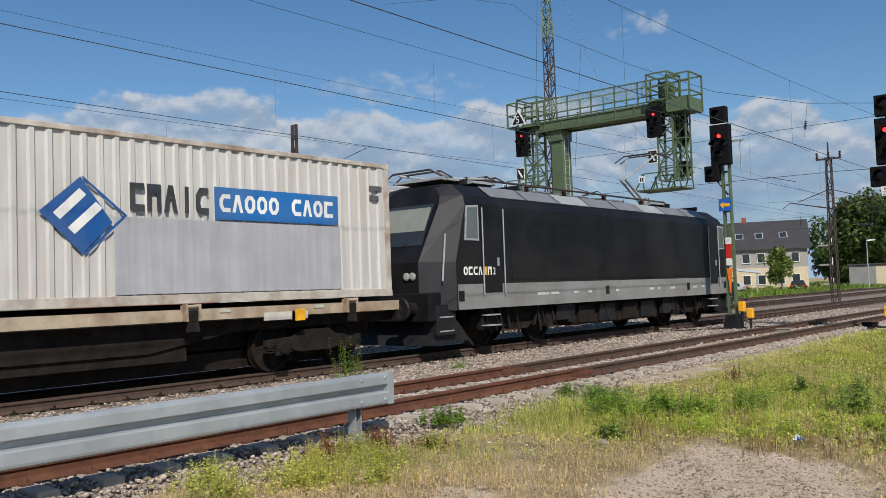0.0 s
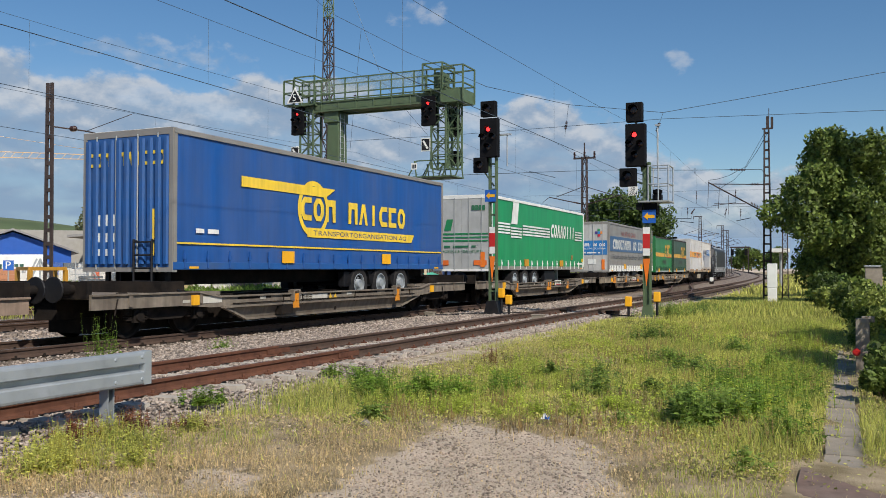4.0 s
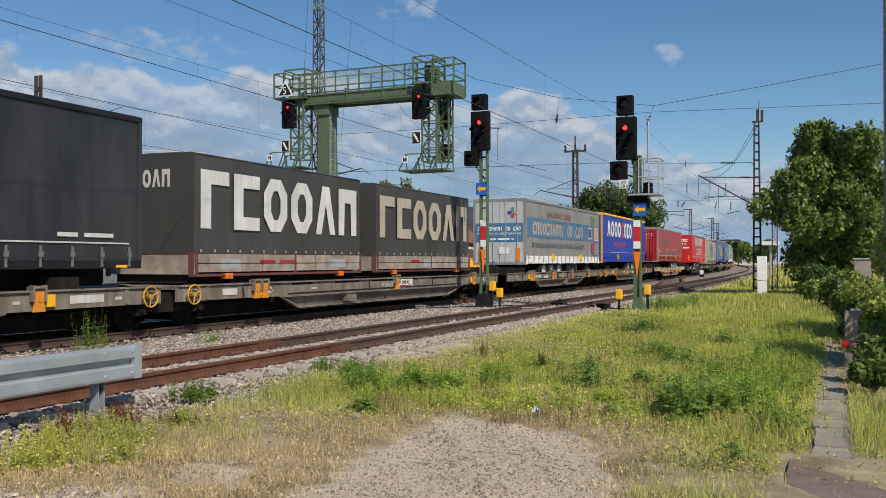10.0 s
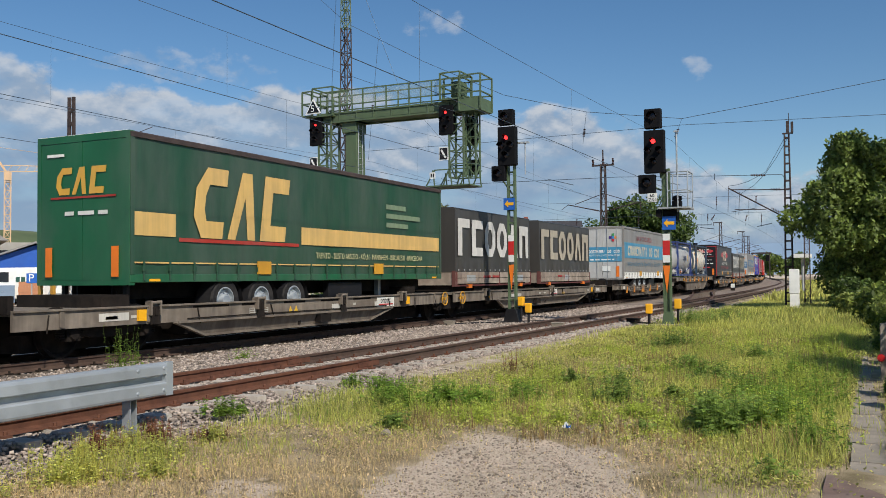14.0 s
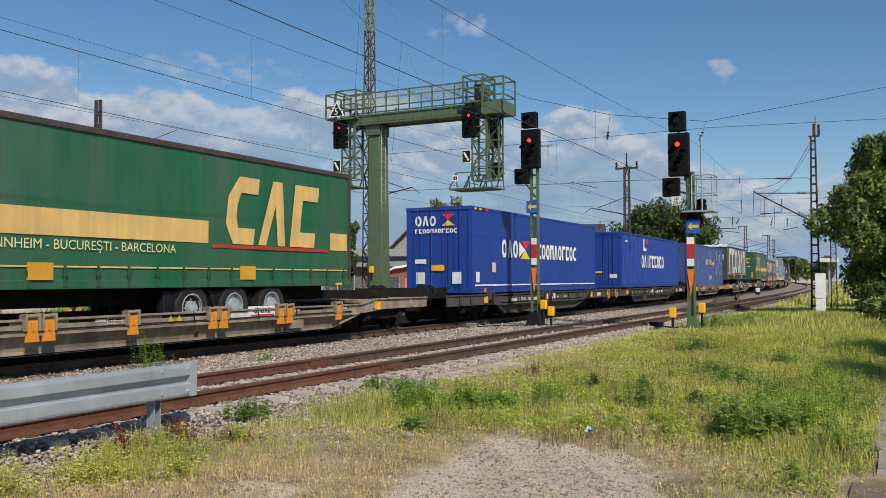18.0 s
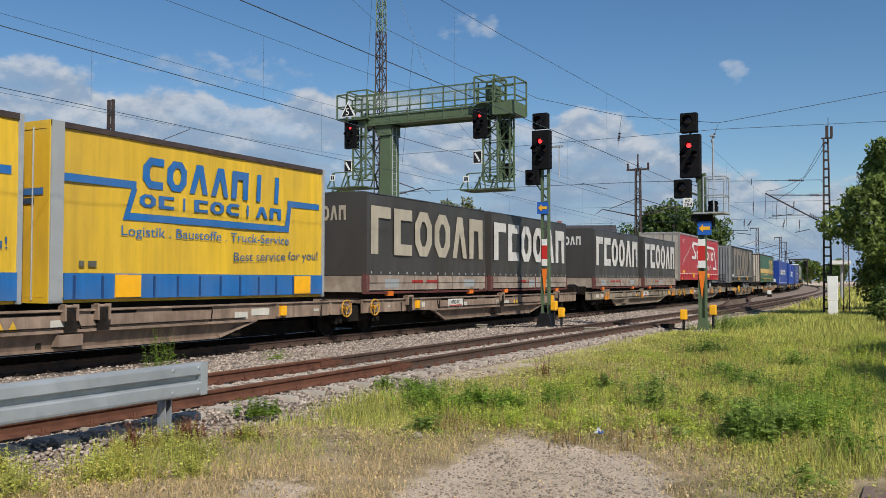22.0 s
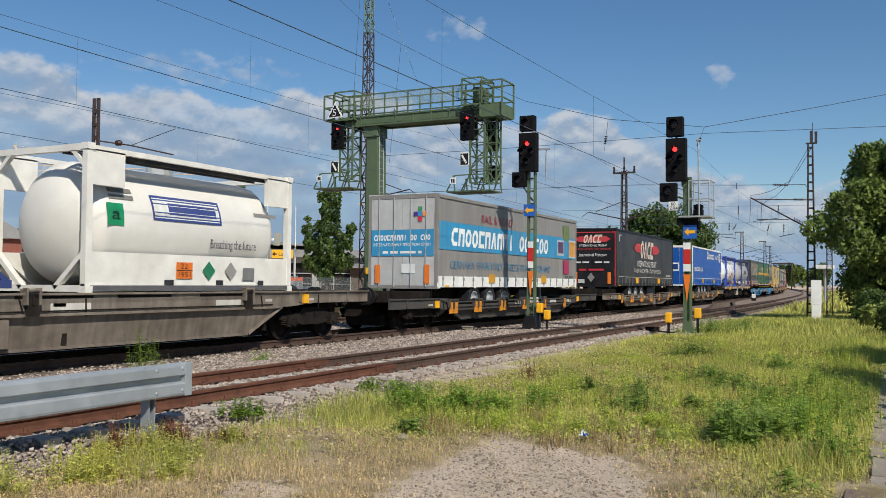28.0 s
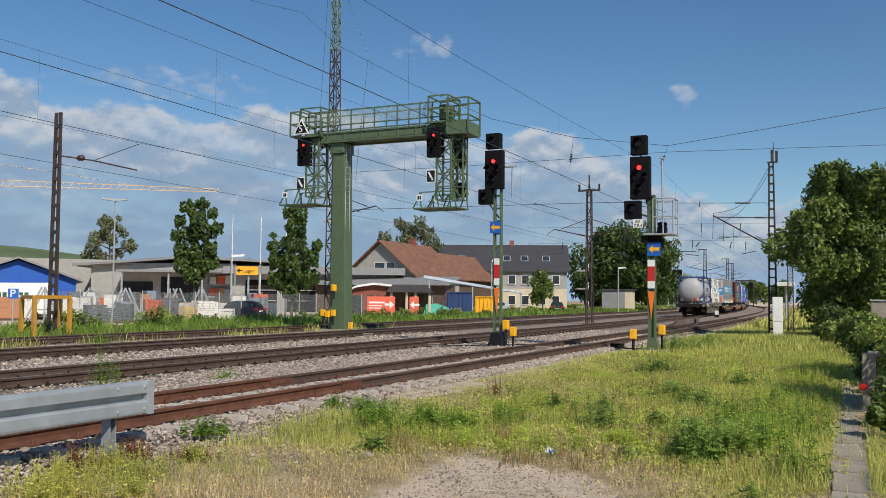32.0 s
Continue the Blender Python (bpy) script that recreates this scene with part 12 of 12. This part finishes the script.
        for dy in (1.7, 2.4, 3.4):
            y = s * (7.9 - dy)
            Mesh().tube((1.28, y, 0.95), (1.3, y + 0.1, 0.3), 0.025, 8).ob("sand_pipe", BLACK, t)
        y0, y1 = sorted((s * 6.35, s * 7.1))
        d = Mesh().box(1.488, 1.51, y0, y1, 1.35, 3.5).ob("cab_door", body, t, bevel=0.01)
        for y in (y0 - 0.06, y1 + 0.06):
            Mesh().tube((1.55, y, 1.3), (1.55, y, 3.4), 0.018, 8).ob("handrail", STEEL, t)
        Mesh().box(1.512, 1.53, y0 + 0.55, y0 + 0.62, 2.0, 2.2).ob("handle", STEEL, d)
        for z in (0.55, 0.8, 1.05):
            Mesh().box(1.3, 1.5, y0 + 0.1, y1 - 0.1, z, z + 0.03).ob("step", GREY_STEEL, t)
        # windscreen on the sloping front
        pts = []
        for x, z in ((-0.9, 2.5), (0.9, 2.5), (0.84, 3.5), (-0.84, 3.5)):
            pts.append((x, nose(x, z, s) + s * 0.012, z))
        Mesh().add(pts, [(0, 1, 2, 3)]).ob("windscreen", GLASS, t)
        p2 = [(x, nose(x, z, s) + s * 0.022, z) for x, z in ((-0.84, 2.85), (0.84, 2.85), (0.8, 3.42), (-0.8, 3.42))]
        Mesh().add(p2, [(0, 1, 2, 3)]).ob("sun_blind", mat("pale_blind", (0.2, 0.21, 0.185), 0.8, 0, 0.08, 3), t)
        for x in (-0.82, -0.64, 0.64, 0.82):
            Mesh().lathe([(0.085, 0), (0.095, 0.04), (0.06, 0.06)] if s > 0 else [(0.06, -0.06), (0.095, -0.04), (0.085, 0)], 12, "y", (x, nose(x, 1.75, s), 1.78)).ob("headlight", mat("headlight_glass", (0.5, 0.5, 0.48), 0.15, 0.3, 0.1), t)
        Mesh().box(-1.35, 1.35, min(s * 8.55, s * 9.0), max(s * 8.55, s * 9.0), 0.75, 1.4).ob("headstock", body, t, bevel=0.03)
        for x in (-0.875, 0.875):
            b = Mesh().lathe([(0.14, s * 9.0), (0.14, s * 9.2), (0.1, s * 9.2), (0.1, s * 9.42)], 14, "y", (x, 0, 1.05)).ob("buffer", UNDER, t)
            Mesh().lathe([(0.26, s * 9.41), (0.27, s * 9.43), (0.25, s * 9.46)], 18, "y", (x, 0, 1.05)).ob("buffer_plate", BLACK, b)
        Mesh().prism([(s * 7.4, 0.25), (s * 8.9, 0.2), (s * 8.6, 0.75), (s * 7.9, 0.75)], "x", -1.25, 1.25).ob("snow_plough", BLACK, t)
        for x in (-1.0, 0.6):
            Mesh().box(x, x + 0.4, min(s * 8.6, s * 8.8), max(s * 8.6, s * 8.8), 0.3, 0.34).ob("shunter_step", STEEL, t)
    # running gear
    for by in (-5.2, 5.2):
        b = Mesh().box(-1.0, 1.0, by - 0.4, by + 0.4, 0.55, 0.9).ob("bogie", UNDER, t)
        for sx in (-1, 1):
            x0, x1 = sorted((sx * 1.02, sx * 1.14))
            Mesh().prism([(by - 2.0, 0.6), (by - 1.6, 0.5), (by - 0.6, 0.5), (by - 0.4, 0.4), (by + 0.4, 0.4), (by + 0.6, 0.5), (by + 1.6, 0.5), (by + 2.0, 0.6), (by + 2.0, 0.8), (by + 0.5, 0.95), (by - 0.5, 0.95), (by - 2.0, 0.8)], "x", x0, x1).ob("side_beam", UNDER, b)
            for dy in (-1.3, 1.3):
                Mesh().lathe([(0.1, -0.08), (0.5, -0.05), (0.56, -0.07), (0.65, -0.07), (0.62, 0.07), (0.54, 0.07), (0.5, 0.0), (0.18, 0.06), (0.12, 0.14)], 28, "x", (sx * 0.78, by + dy, 0.62)).ob("wheel", UNDER, b)
                Mesh().box(min(sx * 1.1, sx * 1.28), max(sx * 1.1, sx * 1.28), by + dy - 0.2, by + dy + 0.2, 0.4, 0.8).ob("axle_box", UNDER, b)
                for d in (-0.38, 0.38):
                    Mesh().tube((sx * 1.15, by + dy + d, 0.5), (sx * 1.15, by + dy + d, 0.9), 0.1, 10).ob("spring", UNDER, b)
            for d in (-0.55, 0.55):
                Mesh().tube((sx * 1.25, by + d, 0.45), (sx * 1.28, by + d * 1.3, 0.95), 0.04, 8).ob("damper", UNDER, b)
    Mesh().box(-1.2, 1.2, -2.7, 2.7, 0.35, 0.98).ob("transformer_case", UNDER, t, bevel=0.04)
    for i, y in enumerate((-2.4, -1.2, 0.2, 1.4)):
        Mesh().box(1.2, 1.3, y, y + 0.9, 0.4, 0.9).ob("hatch", BLACK if i % 2 else UNDER, t, bevel=0.02)
    # roof equipment
    for y in (-6.2, -5.2, -3.4, -1.4, 1.0, 3.6, 5.4):
        g = Mesh()
        for k in range(5):
            g.lathe([(0.05, 4.03 + 0.05 * k), (0.1, 4.05 + 0.05 * k), (0.05, 4.08 + 0.05 * k)], 10, "z", (0.35, y, 0))
        g.ob("insulator", CERAMIC, t)
    Mesh().tube((0.35, -6.2, 4.3), (0.35, 5.4, 4.3), 0.03, 8).ob("busbar", MASTBROWN, t)
    for y in (-6.9, -4.6, 4.6, 6.9):
        Mesh().box(-0.9, 0.9, y - 0.06, y + 0.06, 4.03, 4.16).ob("roof_beam", BLACK, t)
    for i in range(5):
        Mesh().box(-0.5, 0.2, -2.6 + i * 1.1, -1.9 + i * 1.1, 4.03, 4.22).ob("roof_hatch", roofm, t, bevel=0.02)

    def pantograph(y, up, s):
        h = 1.72 if up else 0.12
        p = Mesh().box(-0.75, 0.75, y - 0.5, y + 0.5, 4.12, 4.18).ob("pantograph", GREY_STEEL, t, label="raised pantograph" if up else "folded pantograph")
        k = (0, y + s * (1.25 if up else 1.0), 4.2 + h * 0.46)
        top = (0, y + s * (-0.25 if up else -0.5), 4.2 + h)
        g = Mesh()
        for x in (-0.3, 0.3):
            g.tube((x * (0.3 if up else 1), y - s * 0.3, 4.18), (x * 0.3, k[1], k[2]), 0.045 if up else 0.03, 8).tube((x * 0.4, k[1], k[2]), (x * 1.9, top[1], top[2]), 0.03, 8)
        g.ob("arm", GREY_STEEL, p)
        g = Mesh()
        for d in (-0.2, 0.2):
            g.tube((-0.6, top[1] + d, top[2] + 0.03), (0.6, top[1] + d, top[2] + 0.03), 0.025, 8)
            for x in (-1, 1):
                g.tube((x * 0.6, top[1] + d, top[2] + 0.03), (x * 0.95, top[1] + d, top[2] - 0.16), 0.02, 8)
        g.ob("collector_head", MASTBROWN, p)
    pantograph(4.25, True, -1)
    pantograph(-5.9, False, -1)
    pantograph(-7.2, False, 1)
    # prints on the near side
    words(t, "figure", "2", Matrix.Translation((1.512, -6.74, 1.79)) @ pose(0, 0, 0, 90, 0, 90), 0.17, ink(WHITEINK))
    for y, w, h, m in ((-7.0, 0.5, 0.5, UNDER), (-3.6, 0.6, 0.42, BLACK), (-3.0, 0.35, 0.5, BLACK), (2.9, 0.55, 0.5, RUBBER), (3.5, 0.3, 0.42, BLACK), (6.9, 0.4, 0.45, RUBBER), (7.4, 0.3, 0.6, BLACK)):
        Mesh().box(1.15, 1.32, y, y + w, 0.95 - h, 0.96).ob("equipment_case", m, t, bevel=0.02)
    for y in (-6.9, -4.4, -3.9, -1.0, 3.8, 5.9, 7.7):
        Mesh().tube((1.33, y, 0.95), (1.36, y + 0.12, 0.5), 0.018, 6).tube((1.36, y + 0.12, 0.5), (1.3, y + 0.35, 0.36), 0.018, 6).ob("hose", RUBBER, t)
    for i, k in enumerate("oecaoh"):
        g = Mesh()
        for q in letter("x" if i == 4 else k, -7.9 + i * 0.19, 1.78, -7.74 + i * 0.19, 1.98, 0):
            g.add([(1.512, a, b) for a, b in q], [tuple(range(len(q)))])
        g.ob("emblem", ink((236, 180, 40)) if i == 4 else ink(WHITEINK), t)
    for y, w in ((-4.8, 0.55), (-4.15, 0.4), (-3.0, 0.25), (-2.2, 0.2), (1.6, 0.3), (2.2, 0.15), (3.1, 0.35), (-0.6, 0.2), (4.9, 0.3), (5.6, 0.25)):
        Mesh().box(1.505, 1.51, y, y + w, 1.24, 1.31).ob("marking", ink((200, 198, 190)), t)
    for y in (-8.1, -1.2, 4.4, 7.6):
        Mesh().box(1.505, 1.515, y, y + 0.2, 1.18, 1.42).ob("socket_plate", BLACK, t)


locomotive()


# ---- what moves ----
def surge(t):
    """The couplings run in and out once, early on."""
    return 0.72 if 1.75 < t < 2.02 else 0.0


def train_pose(s, t):
    y = s + SPEED * t + surge(t)
    return pose(TRAIN_X + bend(y), y, RAIL_Z, 0, 0, -math.degrees(math.atan(slope(y))))


def motions():
    times = [0.0, 1.0, 1.5, 1.8, 2.0, 2.15, 2.5] + [2.0 * i for i in range(2, 16)] + [31.0, 32.0]
    for ob, s in MOVERS:
        walk(ob, [(t, train_pose(s, t)) for t in times])


motions()
